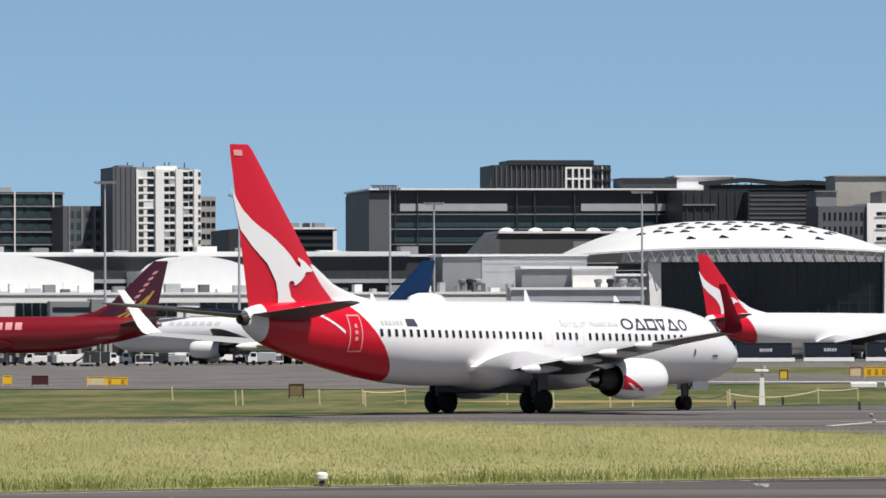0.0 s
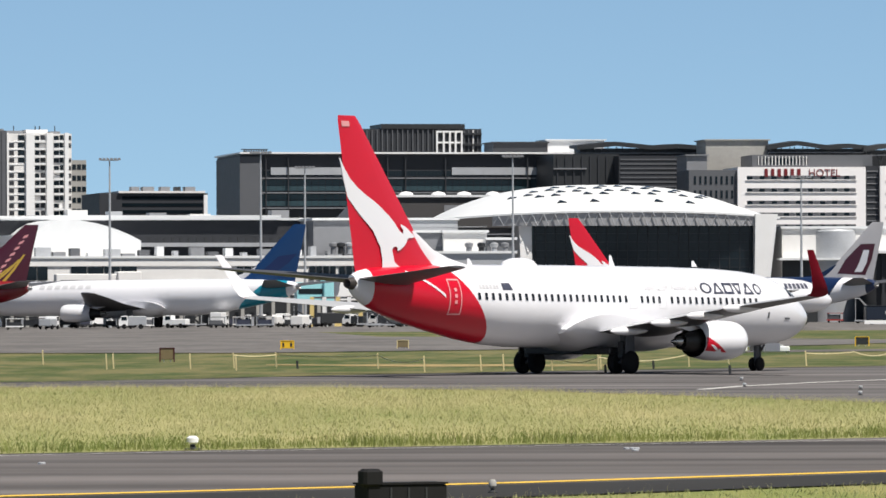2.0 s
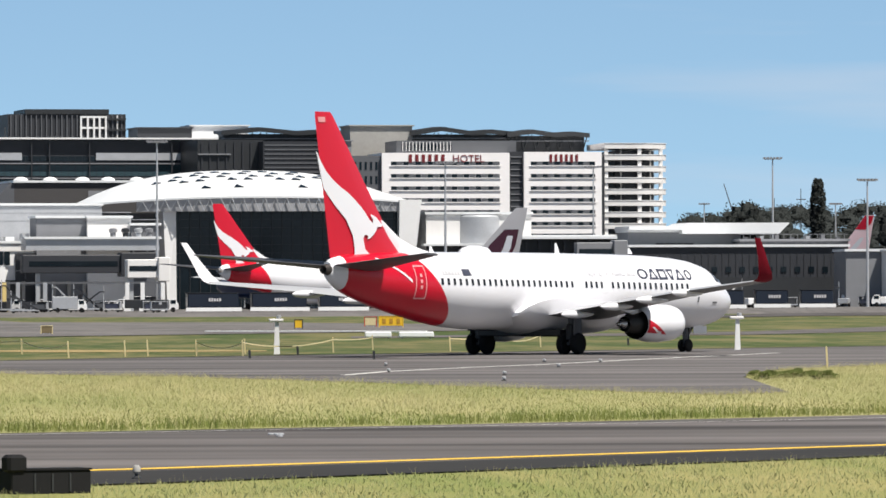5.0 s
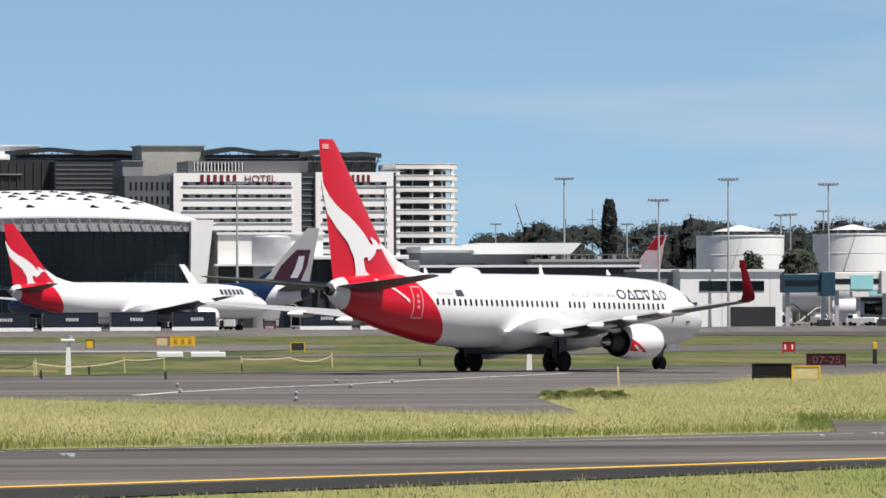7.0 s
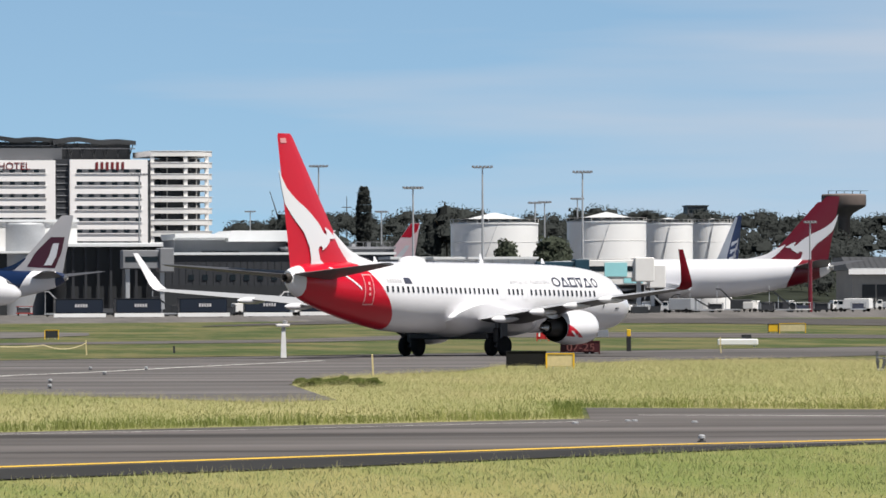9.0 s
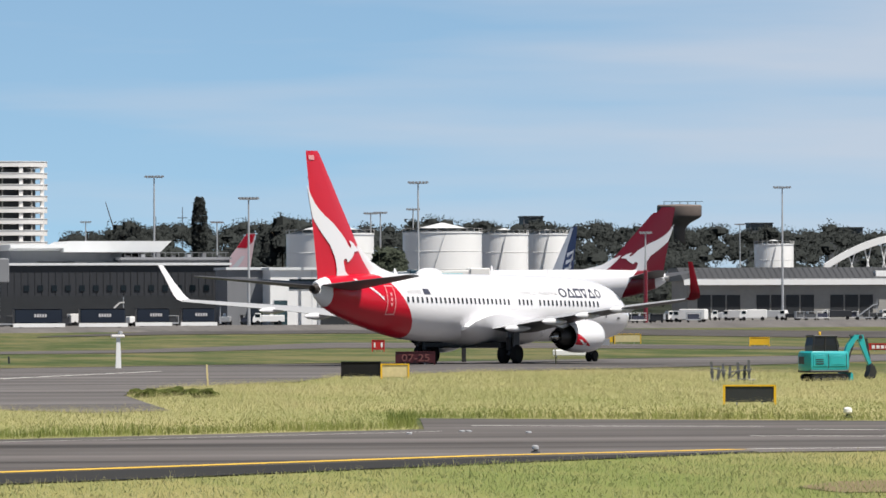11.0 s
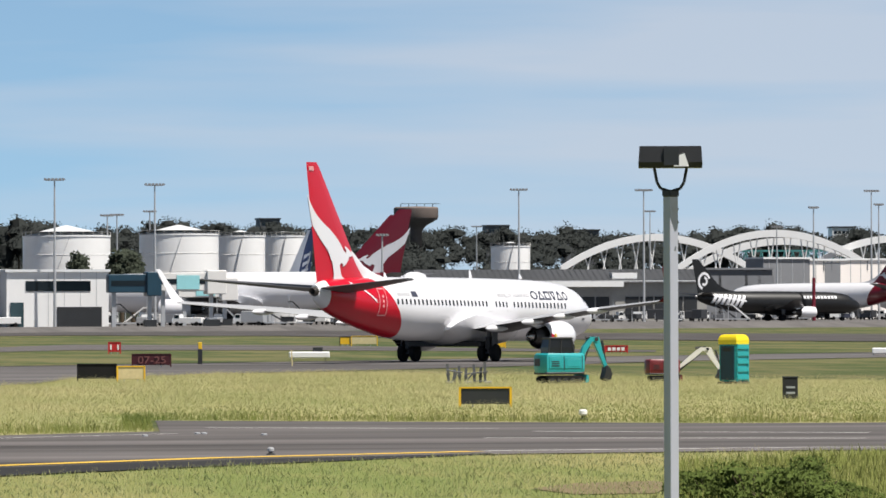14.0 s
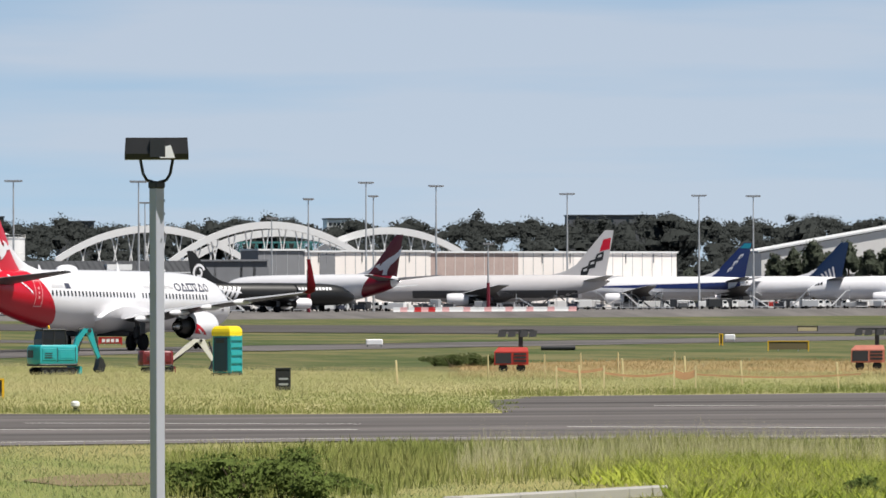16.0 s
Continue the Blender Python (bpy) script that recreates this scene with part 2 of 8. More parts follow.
# ---- mesh helpers ----
class Shape:
    """Collects faces and becomes one mesh."""

    def __init__(self):
        self.v, self.f = [], []

    def add(self, verts, faces):
        k = len(self.v)
        self.v += [tuple(p) for p in verts]
        self.f += [tuple(k + i for i in f) for f in faces]
        return self

    def box(self, x0, x1, y0, y1, z0, z1, cut=0.0):
        if cut <= 0:
            p = [(x, y, z) for z in (z0, z1) for y in (y0, y1) for x in (x0, x1)]
            return self.add(p, [(0, 2, 3, 1), (4, 5, 7, 6), (0, 1, 5, 4), (2, 6, 7, 3), (0, 4, 6, 2), (1, 3, 7, 5)])
        c = cut
        rings = []
        for z, k in ((z0, c), (z0 + c, 0), (z1 - c, 0), (z1, c)):
            a, b, e, g = x0 + k, x1 - k, y0 + k, y1 - k
            rings.append([(a + c, e, z), (b - c, e, z), (b, e + c, z), (b, g - c, z), (b - c, g, z), (a + c, g, z), (a, g - c, z), (a, e + c, z)])
        return self.loft(rings)

    def loft(self, rings, cap=True):
        n = len(rings[0])
        faces = []
        for i in range(len(rings) - 1):
            for j in range(n):
                faces.append((i * n + j, i * n + (j + 1) % n, (i + 1) * n + (j + 1) % n, (i + 1) * n + j))
        if cap:
            faces.append(tuple(reversed(range(n))))
            faces.append(tuple((len(rings) - 1) * n + j for j in range(n)))
        return self.add([p for r in rings for p in r], faces)

    def tube(self, a, b, r0, r1=None, n=10):
        a, b = Vector(a), Vector(b)
        r1 = r0 if r1 is None else r1
        axis = (b - a).normalized()
        side = axis.cross(Vector((0, 0, 1)) if abs(axis.z) < 0.9 else Vector((1, 0, 0))).normalized()
        up = axis.cross(side)
        ring = [(math.cos(2 * math.pi * i / n), math.sin(2 * math.pi * i / n)) for i in range(n)]
        return self.loft([[p + r * (c * side + s * up) for c, s in ring] for p, r in ((a, r0), (b, r1))])

    def turn(self, prof, n=24, axis="z", at=(0, 0, 0)):
        """A profile of (radius, along) spun round an axis."""
        rings = []
        for r, h in prof:
            ring = []
            for i in range(n):
                c, s = r * math.cos(2 * math.pi * i / n), r * math.sin(2 * math.pi * i / n)
                p = {"z": (c, s, h), "x": (h, c, s), "y": (s, h, c)}[axis]
                ring.append((p[0] + at[0], p[1] + at[1], p[2] + at[2]))
            rings.append(ring)
        return self.loft(rings)

    def prism(self, outline, axis, a, b):
        """A closed outline of 2D points, drawn out along an axis from a to b."""
        put = {"x": lambda p, h: (h, p[0], p[1]), "y": lambda p, h: (p[0], h, p[1]), "z": lambda p, h: (p[0], p[1], h)}[axis]
        return self.loft([[put(p, a) for p in outline], [put(p, b) for p in outline]])

    def mesh(self, name, smooth=None):
        me = bpy.data.meshes.new(name)
        me.from_pydata(self.v, [], self.f)
        bm = bmesh.new()
        bm.from_mesh(me)
        if len(bm.faces) < 60000:
            bmesh.ops.recalc_face_normals(bm, faces=bm.faces)
        bm.to_mesh(me)
        bm.free()
        if smooth is not None:
            me.polygons.foreach_set("use_smooth", [True] * len(me.polygons))
            me.set_sharp_from_angle(angle=radians(smooth))
        return me


def part(name, shape, material, parent=None, label="", smooth=None, m=None):
    me = shape if isinstance(shape, bpy.types.Mesh) else shape.mesh(name, smooth)
    if not me.materials:
        me.materials.append(material)
    ob = new(name, me)
    ob.parent = parent
    if m is not None:
        ob.matrix_basis = m
    if label:
        ob["label"] = label
    return ob


def thing(name, label, category, group="", kind="", m=None):
    ob = new(name)
    ob.empty_display_size = 0.5
    if m is not None:
        ob.matrix_basis = m
    return tagged(ob, label, category, group, kind)


def single(name, shape, material, label, category, group="", kind="", smooth=None, m=None):
    return tagged(part(name, shape, material, None, "", smooth, m), label, category, group, kind)


def facing(u, d, z=0.0, turn=0.0):
    """A local frame on bearing u, d metres out: x to the right, y away, z up; turn in degrees, anticlockwise from above."""
    p = spot(u, d, z)
    return pose(p.x, p.y, p.z, 0, 0, -math.degrees((u - 784) / F) + turn)


def span(u0, u1, d, skew=9.0):
    """The frame and width of a front from bearing u0 to u1, its far end turned away by skew degrees."""
    a, b = spot(u0, d), spot(u1, d)
    b = b * (1 + (b - a).length * math.tan(radians(skew)) / d)
    w = (b - a).length
    return pose(a.x, a.y, 0, 0, 0, math.degrees(math.atan2(b.y - a.y, b.x - a.x))), w
# ---- ground ----
def sheet(name, corners, z, material, label, category="ground", thick=0.0, kind="structure"):
    """A flat sheet over a closed outline of (x, y)."""
    s = Shape()
    s.add([(x, y, z) for x, y in corners], [tuple(range(len(corners)))])
    return single(name, s, material, label, category, kind=kind)


g = Shape()
ys = [-300, -50, 60, 130, 220, 320, 460, 700, 1000, 1500, 2500, 4500]
xs = [-4500, -1500, -600, -250, -100, -40, 0, 40, 90, 150, 260, 420, 700, 1600, 4500]
g.add([(x, y, 0) for y in ys for x in xs], [(j * len(xs) + i, j * len(xs) + i + 1, (j + 1) * len(xs) + i + 1, (j + 1) * len(xs) + i)
                                           for j in range(len(ys) - 1) for i in range(len(xs) - 1)])
single("ground", g, GRASS, "flat airfield of mown green and straw-coloured grass", "ground", kind="structure")

# the near taxiway runs away to the right, and a cross road leaves it
sheet("taxiway_near", [(-60, 72.5), (1.5, 128.5), (14, 143), (23, 153), (30, 158.5), (38, 160.5), (52, 159), (100, 150), (190, 130), (190, 225), (100, 241), (75, 236),
                       (63, 233), (61.4, 232.2), (61, 229), (58.4, 224), (55.4, 212), (52.8, 201), (52.2, 198.5), (44, 199), (29, 210), (26.5, 191), (8.4, 174), (-12, 158), (-60, 117)], 0.02, ASPHALT,
      "worn grey asphalt taxiway between grass verges", "taxiway")
sheet("shoulder", [(-60, 66), (1.5, 122), (8, 130), (14, 137), (23, 149.5), (29.5, 157.8), (29.6, 159), (23, 154), (14, 144.3), (1.5, 130.4), (-60, 74)], 0.026, ASPHALT_DARK,
      "dark asphalt shoulder along the near taxiway", "taxiway")


def line(name, pts, width, material, label, z=0.032):
    """A painted line along a row of ground points."""
    s = Shape()
    p = [Vector((x, y, z)) for x, y in pts]
    for a, b in zip(p, p[1:]):
        n = Vector((a.y - b.y, b.x - a.x, 0)).normalized() * width / 2
        s.add([a - n, b - n, b + n, a + n], [(0, 1, 2, 3)])
    return single(name, s, material, label, "marking", kind="structure")


line("edge_line", [(-60, 74.5), (1.5, 131.7), (13.5, 145), (22.8, 155.6), (29.6, 160.9)], 0.68, LINE_YELLOW, "yellow edge line painted on the taxiway")
line("edge_line", [(29.9, 161.4), (38, 163), (52, 161), (75, 157)], 0.3, LINE_WHITE, "pale worn edge line on the taxiway")
line("edge_line", [(-40, 130.5), (-5.3, 161.5), (16.6, 177.5), (26.4, 187)], 0.16, LINE_WHITE, "thin worn white line on the taxiway")
for x0, y0, x1, y1 in ((28.5, 196, 36, 192), (36, 187, 44, 182), (33, 178, 42, 174), (48, 176, 56, 170), (60, 210, 67, 207)):
    line("worn_marking", [(x0, y0), (x1, y1)], 0.35, LINE_WHITE, "worn white paint marking on asphalt")

# the taxiway on which the airliner rolls, with its fillet towards the near one
HEAD = 37.46
AHEAD = Vector((math.sin(radians(HEAD)), math.cos(radians(HEAD)), 0))
LEFT = Vector((-AHEAD.y, AHEAD.x, 0))
START = Vector((0.17, 341.63, 0))


def beside(s, off):
    p = START + s * AHEAD + off * LEFT
    return (p.x, p.y)


# where the far taxiway meets the long verge grass, and its far edge on the left: (bearing, distance)
TAXI_NEAR = [(-2600, 296), (-356, 299), (245, 297), (595, 294), (895, 282), (1195, 266), (1420, 252), (1620, 240)]
TAXI_FAR = [(622, 345), (382, 330), (122, 320), (-356, 312), (-2600, 306)]
sheet("taxiway_far", [*[tuple(spot(u, d)[:2]) for u, d in TAXI_NEAR], (20.8, 224), (23.5, 229), (26, 271), (30, 297), (38.5, 319), (44, 347), (54, 367), (73, 399),
                      beside(140, -13), beside(320, -13), beside(320, 11), beside(60, 10), beside(20, 9), *[tuple(spot(u, d)[:2]) for u, d in TAXI_FAR]], 0.03, ASPHALT_FAR,
      "broad grey asphalt taxiway with a curved fillet", "taxiway")
sheet("dark_edge", [*[tuple(spot(u, d - 0.5)[:2]) for u, d in reversed(TAXI_FAR)], beside(20, 8.6), beside(60, 9.6), beside(320, 10.6), beside(320, 12), beside(60, 11), beside(20, 10), *[tuple(spot(u, d + 1.2)[:2]) for u, d in TAXI_FAR]], 0.036, ASPHALT_DARK, "thin dark strip along the far edge of the taxiway", "taxiway")
line("lead_line", [(11.2, 281), (13.4, 293), (17.3, 307), (21.8, 320), (28.6, 345), (38, 376)], 0.4, LINE_WHITE, "pale guidance line curving along the taxiway", 0.04)


def bank(name, near, far, z, material, label, category):
    """A strip across the airfield between two rows of sightings on level z."""
    return sheet(name, [tuple(flat(u, v)[:2]) for u, v in near] + [tuple(flat(u, v)[:2]) for u, v in reversed(far)], z, material, label, category)


RUNWAY = meadow("runway_asphalt", (0.062, 0.057, 0.056), (0.100, 0.092, 0.089), False, contrast=0.2)
DRY = meadow("dry_stubble", (0.20, 0.18, 0.085), (0.36, 0.25, 0.12), False, contrast=0.2)
bank("runway", [(-700, 640), (-178, 641), (485, 641), (1149, 632), (1500, 627), (1640, 622)], [(-700, 602), (-178, 602), (600, 603), (720, 612), (1149, 612), (1640, 617)], 0.05, APRON, "long pale grey runway across the airfield", "runway")
bank("runway", [(1840, 606), (2089, 601), (2365, 599), (2730, 600), (3200, 606), (4000, 611), (5600, 609)], [(1840, 605), (2089, 594), (2365, 589), (2730, 590), (3200, 594), (4000, 597), (5600, 596)], 0.06, RUNWAY, "long dark grey runway across the airfield", "runway")
bank("dry_strip", [(3950, 686), (4100, 690), (4500, 684), (5000, 682)], [(3950, 664), (4200, 660), (4500, 658), (5000, 660)], 0.02, DRY, "strip of dry brown stubble in the grass", "ground")
bank("dry_strip", [(520, 662), (800, 665), (1000, 664), (1150, 663)], [(520, 661), (800, 661), (1000, 660), (1150, 661)], 0.02, DRY, "strip of dry brown stubble in the grass", "ground")
bank("service_road", [(1300, 640), (1640, 637), (2000, 634), (2365, 625), (2730, 625), (3400, 628)], [(1300, 637), (1640, 633), (2000, 628), (2365, 615), (2730, 616), (3400, 625)], 0.03, ASPHALT,
     "narrow asphalt service road in the grass", "road")


def apron_z(u):
    """The apron climbs gently towards the north."""
    return max(0.08, 0.1 + (u + 178) / 4178 * 0.95)


s = Shape()
us = list(range(-1200, 6001, 400))
rows = [(1010, -0.02), (1030, 0.0), (2000, 0.0), (4300, 0.3)]
s.add([spot(u, d + max(0, u - 1500) * 0.14, apron_z(u) * (0 if k < 0 else 1) + k) for d, k in rows for u in us],
      [(j * len(us) + i, j * len(us) + i + 1, (j + 1) * len(us) + i + 1, (j + 1) * len(us) + i) for j in range(3) for i in range(len(us) - 1)])
single("apron", s, APRON, "wide pale concrete aircraft apron before the terminal", "apron", kind="structure")
# ---- airliners ----
# Stations of a twin-jet's fuselage: metres aft of the nose, lowest and highest point, half width (for a hull 38 m long).
HULL = [(-0.15, 2.64, 2.74, 0.06), (0.0, 2.36, 3.0, 0.36), (0.4, 2.06, 3.32, 0.68), (1.0, 1.78, 3.66, 1.00), (1.7, 1.55, 4.02, 1.28), (2.4, 1.42, 4.38, 1.48),
        (3.2, 1.34, 4.70, 1.64), (4.4, 1.28, 4.95, 1.79), (6.0, 1.26, 5.10, 1.87), (8.0, 1.26, 5.20, 1.88), (12.0, 1.27, 5.28, 1.88), (18.0, 1.30, 5.33, 1.88), (23.5, 1.32, 5.35, 1.88),
        (25.5, 1.35, 5.35, 1.87), (27.5, 1.48, 5.35, 1.80), (29.5, 1.76, 5.34, 1.68), (31.5, 2.12, 5.32, 1.48), (33.5, 2.52, 5.28, 1.20), (35.2, 2.94, 5.22, 0.92),
        (36.0, 3.18, 5.18, 0.76), (36.6, 3.40, 5.13, 0.62), (37.2, 3.72, 5.02, 0.44), (37.6, 4.02, 4.84, 0.28)]


def hull_at(x):
    for a, b in zip(HULL, HULL[1:]):
        if a[0] <= x <= b[0]:
            k = (x - a[0]) / (b[0] - a[0])
            return [p + (q - p) * k for p, q in zip(a, b)]
    return HULL[-1] if x > 1 else HULL[0]


class Build:
    """Sizes of one airliner: k along, r across the hull, w along the wing, h up the fin."""

    def __init__(self, length=38.0, radius=1.88, wing=17.1, fin=12.3):
        self.k, self.r, self.w, self.h = length / 38.0, radius / 1.88, wing / 17.1, (fin - 5.0 * radius / 1.88) / 7.3

    def x(self, aft):
        return (19.6 - aft) * self.k

    def z(self, z):
        return z * self.r if z < 5.0 else 5.0 * self.r + (z - 5.0) * self.h

    def side(self, aft, z, off=0.012):
        """A point on the hull's right side at that station and height."""
        _, lo, hi, hw = hull_at(aft)
        c, hh = (lo + hi) / 2, (hi - lo) / 2
        q = max(0.0, 1 - ((z - c) / hh) ** 2)
        return Vector((self.x(aft), -(hw * math.sqrt(q) + off) * self.r, z * self.r))


def hull_shape(b, a0=-0.15, a1=37.6, n=36):
    s = Shape()
    stations = sorted({a0, a1, *[h[0] for h in HULL if a0 < h[0] < a1]})
    rings = []
    for a in stations:
        _, lo, hi, hw = hull_at(a)
        rings.append([(b.x(a), hw * b.r * math.cos(2 * math.pi * i / n), ((lo + hi) / 2 + (hi - lo) / 2 * math.sin(2 * math.pi * i / n)) * b.r) for i in range(n)])
    return s.loft(rings)


def foil(chord_le, chord_te, thick, n=7):
    """A closed section between two stations, as (along, up) pairs."""
    c = chord_te - chord_le
    top, low = [], []
    for i in range(n + 1):
        t = i / n
        y = thick * 2.6 * (math.sqrt(t) * (1 - t) ** 0.9 + 0.02 * (1 - t))
        top.append((chord_le + c * t, y))
        low.append((chord_le + c * t, -y * 0.7))
    return top + low[-2:0:-1]


def surface(b, stations, upright=False, tilt=0.0):
    """A wing, fin or tailplane lofted over stations (leading edge, trailing edge, thickness, out, up)."""
    s = Shape()
    rings = []
    for le, te, th, out, up in stations:
        ring = []
        for a, y in foil(le, te, th):
            ring.append((b.x(a), y, up) if upright else (b.x(a), out, up + y + (a - le) * tilt))
        rings.append(ring)
    return s.loft(rings)


def wing_shape(b, side):
    st = [(12.6, 20.9, 0.42, 0.5, 2.05), (13.4, 20.9, 0.40, 1.9, 2.15), (16.3, 20.9, 0.27, 6.1, 2.72), (19.6, 22.7, 0.17, 11.6, 3.32), (22.9, 24.5, 0.09, 17.1, 3.80)]
    return surface(b, [(le, te, th * b.r, side * out * b.w, up * b.r) for le, te, th, out, up in st], tilt=-0.02)


def shade_underside(me):
    """Pale upper skin; dark grey paints shade onto faces that look down."""
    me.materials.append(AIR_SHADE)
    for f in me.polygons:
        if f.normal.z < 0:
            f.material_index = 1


def winglet_half(b, side, outer):
    """One skin of a blended winglet."""
    st = [(22.9, 24.5, 17.1, 3.80, 0.09), (23.05, 24.5, 17.35, 3.89, 0.08), (23.4, 24.65, 17.54, 4.18, 0.07), (24.2, 25.05, 17.74, 4.95, 0.05), (25.15, 25.7, 17.95, 5.95, 0.03)]
    s = Shape()
    v = []
    n = 4
    for i, (le, te, out, up, th) in enumerate(st):
        lean = min(1.0, i / 2.0)
        for j in range(n + 1):
            t = j / n
            y = th * 2.2 * (math.sqrt(t) * (1 - t) ** 0.9 + 0.03) * (1 if outer else -1)
            v.append((b.x(le + (te - le) * t), side * (out * b.w + y * lean * b.r), (up + (0 if lean == 1 else -y * (1 - lean))) * b.r))
    f = [(i * (n + 1) + j, i * (n + 1) + j + 1, (i + 1) * (n + 1) + j + 1, (i + 1) * (n + 1) + j) for i in range(len(st) - 1) for j in range(n)]
    return s.add(v, f)


def wheel_shape(r, w, n=24):
    s = Shape()
    return s.turn([(r * 0.55, -w / 2), (r * 0.86, -w / 2), (r * 0.97, -w * 0.36), (r, -w * 0.15), (r, w * 0.15), (r * 0.97, w * 0.36), (r * 0.86, w / 2), (r * 0.55, w / 2)], n, "y")


def rim_shape(r, w):
    s = Shape()
    return s.turn([(0.04, -w * 0.42), (r * 0.3, -w * 0.46), (r * 0.55, -w * 0.38), (r * 0.55, w * 0.38), (r * 0.3, w * 0.46), (0.04, w * 0.42)], 12, "y")


def gear(plane, b, x, y, top, r, w, gap, metal=None):
    """A leg with two wheels; gives the wheels."""
    s = Shape()
    s.tube((x, y, r), (x, y, top), 0.13 * b.r, 0.16 * b.r)
    s.tube((x, y - gap, r), (x, y + gap, r), 0.08 * b.r)
    s.tube((x, y, r + 0.3), (x + 1.0 * b.k, y * 0.8, top), 0.06 * b.r)
    s.box(x - 0.35 * b.k, x + 0.35 * b.k, y * 1.14 - 0.03, y * 1.14 + 0.03, r * 1.7, top) if y else s.box(x + 0.2, x + 0.26, -0.12, 0.12, r * 1.9, top)
    part("landing_gear_leg", s, metal or MIDGREY, plane)
    made = []
    for k in (-1, 1):
        wh = part("wheel", wheel_shape(r, w), RUBBER, plane, "black rubber tyre", 40, pose(x, y + k * gap, r))
        part("rim", rim_shape(r, w), STEEL, wh, "pale metal wheel hub", 40)
        made.append(wh)
    return made


BLACKENED = paint("blackened_duct", (0.03, 0.028, 0.027), 0.5, 0.4, var=0.3)


def engine(plane, b, side, cowl=None, patch=None, y=4.83):
    cz, e = 1.58, b.r
    y = side * y * b.w
    x = lambda a: b.x(a + 0.95)
    n = 28

    def ring(a, r, flat=0.0):
        r *= 0.93
        out = []
        for i in range(n):
            t = 2 * math.pi * i / n
            z = r * math.sin(t)
            out.append((x(a), y + r * 1.02 * math.cos(t) * e, (cz + (z if z > 0 else z * (1 - flat))) * e))
        return out

    c = Shape()
    c.loft([ring(12.75, 0.80, 0.06), ring(12.3, 0.86, 0.08), ring(12.05, 0.93, 0.10), ring(12.12, 1.0, 0.10), ring(12.5, 1.07, 0.08), ring(13.4, 1.10, 0.05), ring(14.4, 1.04, 0.02), ring(15.5, 0.86)], cap=False)
    cowl_ob = part("engine_cowl", c, cowl or AIR_WHITE, plane, "rounded white engine nacelle", 50)
    d = Shape()
    d.loft([ring(15.48, 0.85), ring(15.2, 0.80), ring(15.0, 0.62)], cap=False)
    d.loft([ring(15.0, 0.62), ring(15.9, 0.55), ring(16.6, 0.42), ring(16.5, 0.36)], cap=False)
    part("exhaust_nozzle", d, BLACKENED, cowl_ob, "dark heat-stained metal nozzle", 50)
    p = Shape()
    p.turn([(0.34 * e, x(16.2)), (0.22 * e, x(16.9)), (0.02, x(17.4))], 16, "x", (0, y, cz * e))
    part("exhaust_cone", p, METAL, cowl_ob, smooth=50)
    f = Shape()
    f.turn([(0.80 * e, x(12.8)), (0.79 * e, x(12.9))], 28, "x", (0, y, cz * e))
    f.turn([(0.26 * e, x(12.8)), (0.02, x(12.35))], 16, "x", (0, y, cz * e))
    part("fan", f, CHARCOAL, cowl_ob, smooth=40)
    q = Shape()
    q.prism([(x(13.0), (cz + 0.9) * e), (x(16.0), (cz + 0.5) * e), (x(17.6), 2.4 * e), (x(16.4), 2.6 * e), (x(14.0), 2.62 * e)], "y", y - 0.16 * e, y + 0.16 * e)
    part("engine_pylon", q, AIR_WHITE, plane)
    if patch:
        s = Shape()
        v = []
        for i in range(7):
            t = math.pi * (0.92 + 0.27 * i / 6) if side < 0 else math.pi * (0.08 - 0.27 * i / 6)
            for a in (15.36 - 1.5 * i / 6, 15.46):
                rr = np.interp(a, [13.4, 14.4, 15.5], [1.036, 0.982, 0.815])
                v.append((x(a), y + rr * 1.02 * math.cos(t) * e, (cz + rr * math.sin(t) * 1.0) * e))
        s.add(v, [(2 * i, 2 * i + 1, 2 * i + 3, 2 * i + 2) for i in range(6)])
        part("engine_emblem", s, patch, cowl_ob, "red panel on the nacelle")
        s = Shape()
        v = []
        for i in range(5):
            t = math.pi * (1.06 + 0.1 * i / 4) if side < 0 else math.pi * (-0.06 - 0.1 * i / 4)
            for a in (15.0 - 0.5 * i / 4, 15.2 - 0.45 * i / 4):
                rr = np.interp(a, [13.4, 14.4, 15.5], [1.042, 0.988, 0.821])
                v.append((x(a), y + rr * 1.02 * math.cos(t) * e, (cz + rr * math.sin(t)) * e))
        s.add(v, [(2 * i, 2 * i + 1, 2 * i + 3, 2 * i + 2) for i in range(4)])
        part("engine_emblem", s, AIR_WHITE, cowl_ob, "small plain white mark on the red panel")


def flank_patch(b, quad, side=-1, off=0.022, n=8):
    """A thin patch that follows the hull's flank: corners (station aft, height) at the foot, then back along the top."""
    s = Shape()
    (a0, z0), (a1, z1), (a2, z2), (a3, z3) = quad
    v = []
    for i in range(n + 1):
        t = i / n
        for a, z in ((a0 + (a3 - a0) * t, z0 + (z3 - z0) * t), (a1 + (a2 - a1) * t, z1 + (z2 - z1) * t)):
            p = b.side(a, z, off)
            v.append((p.x, p.y if side < 0 else -p.y, p.z))
    return s.add(v, [(2 * i, 2 * i + 1, 2 * i + 3, 2 * i + 2) for i in range(n)])


def decals(plane, b, name, quads, mat, label="", side=-1, off=0.022):
    for q in quads:
        part(name, flank_patch(b, q, side, off), mat, plane, label)


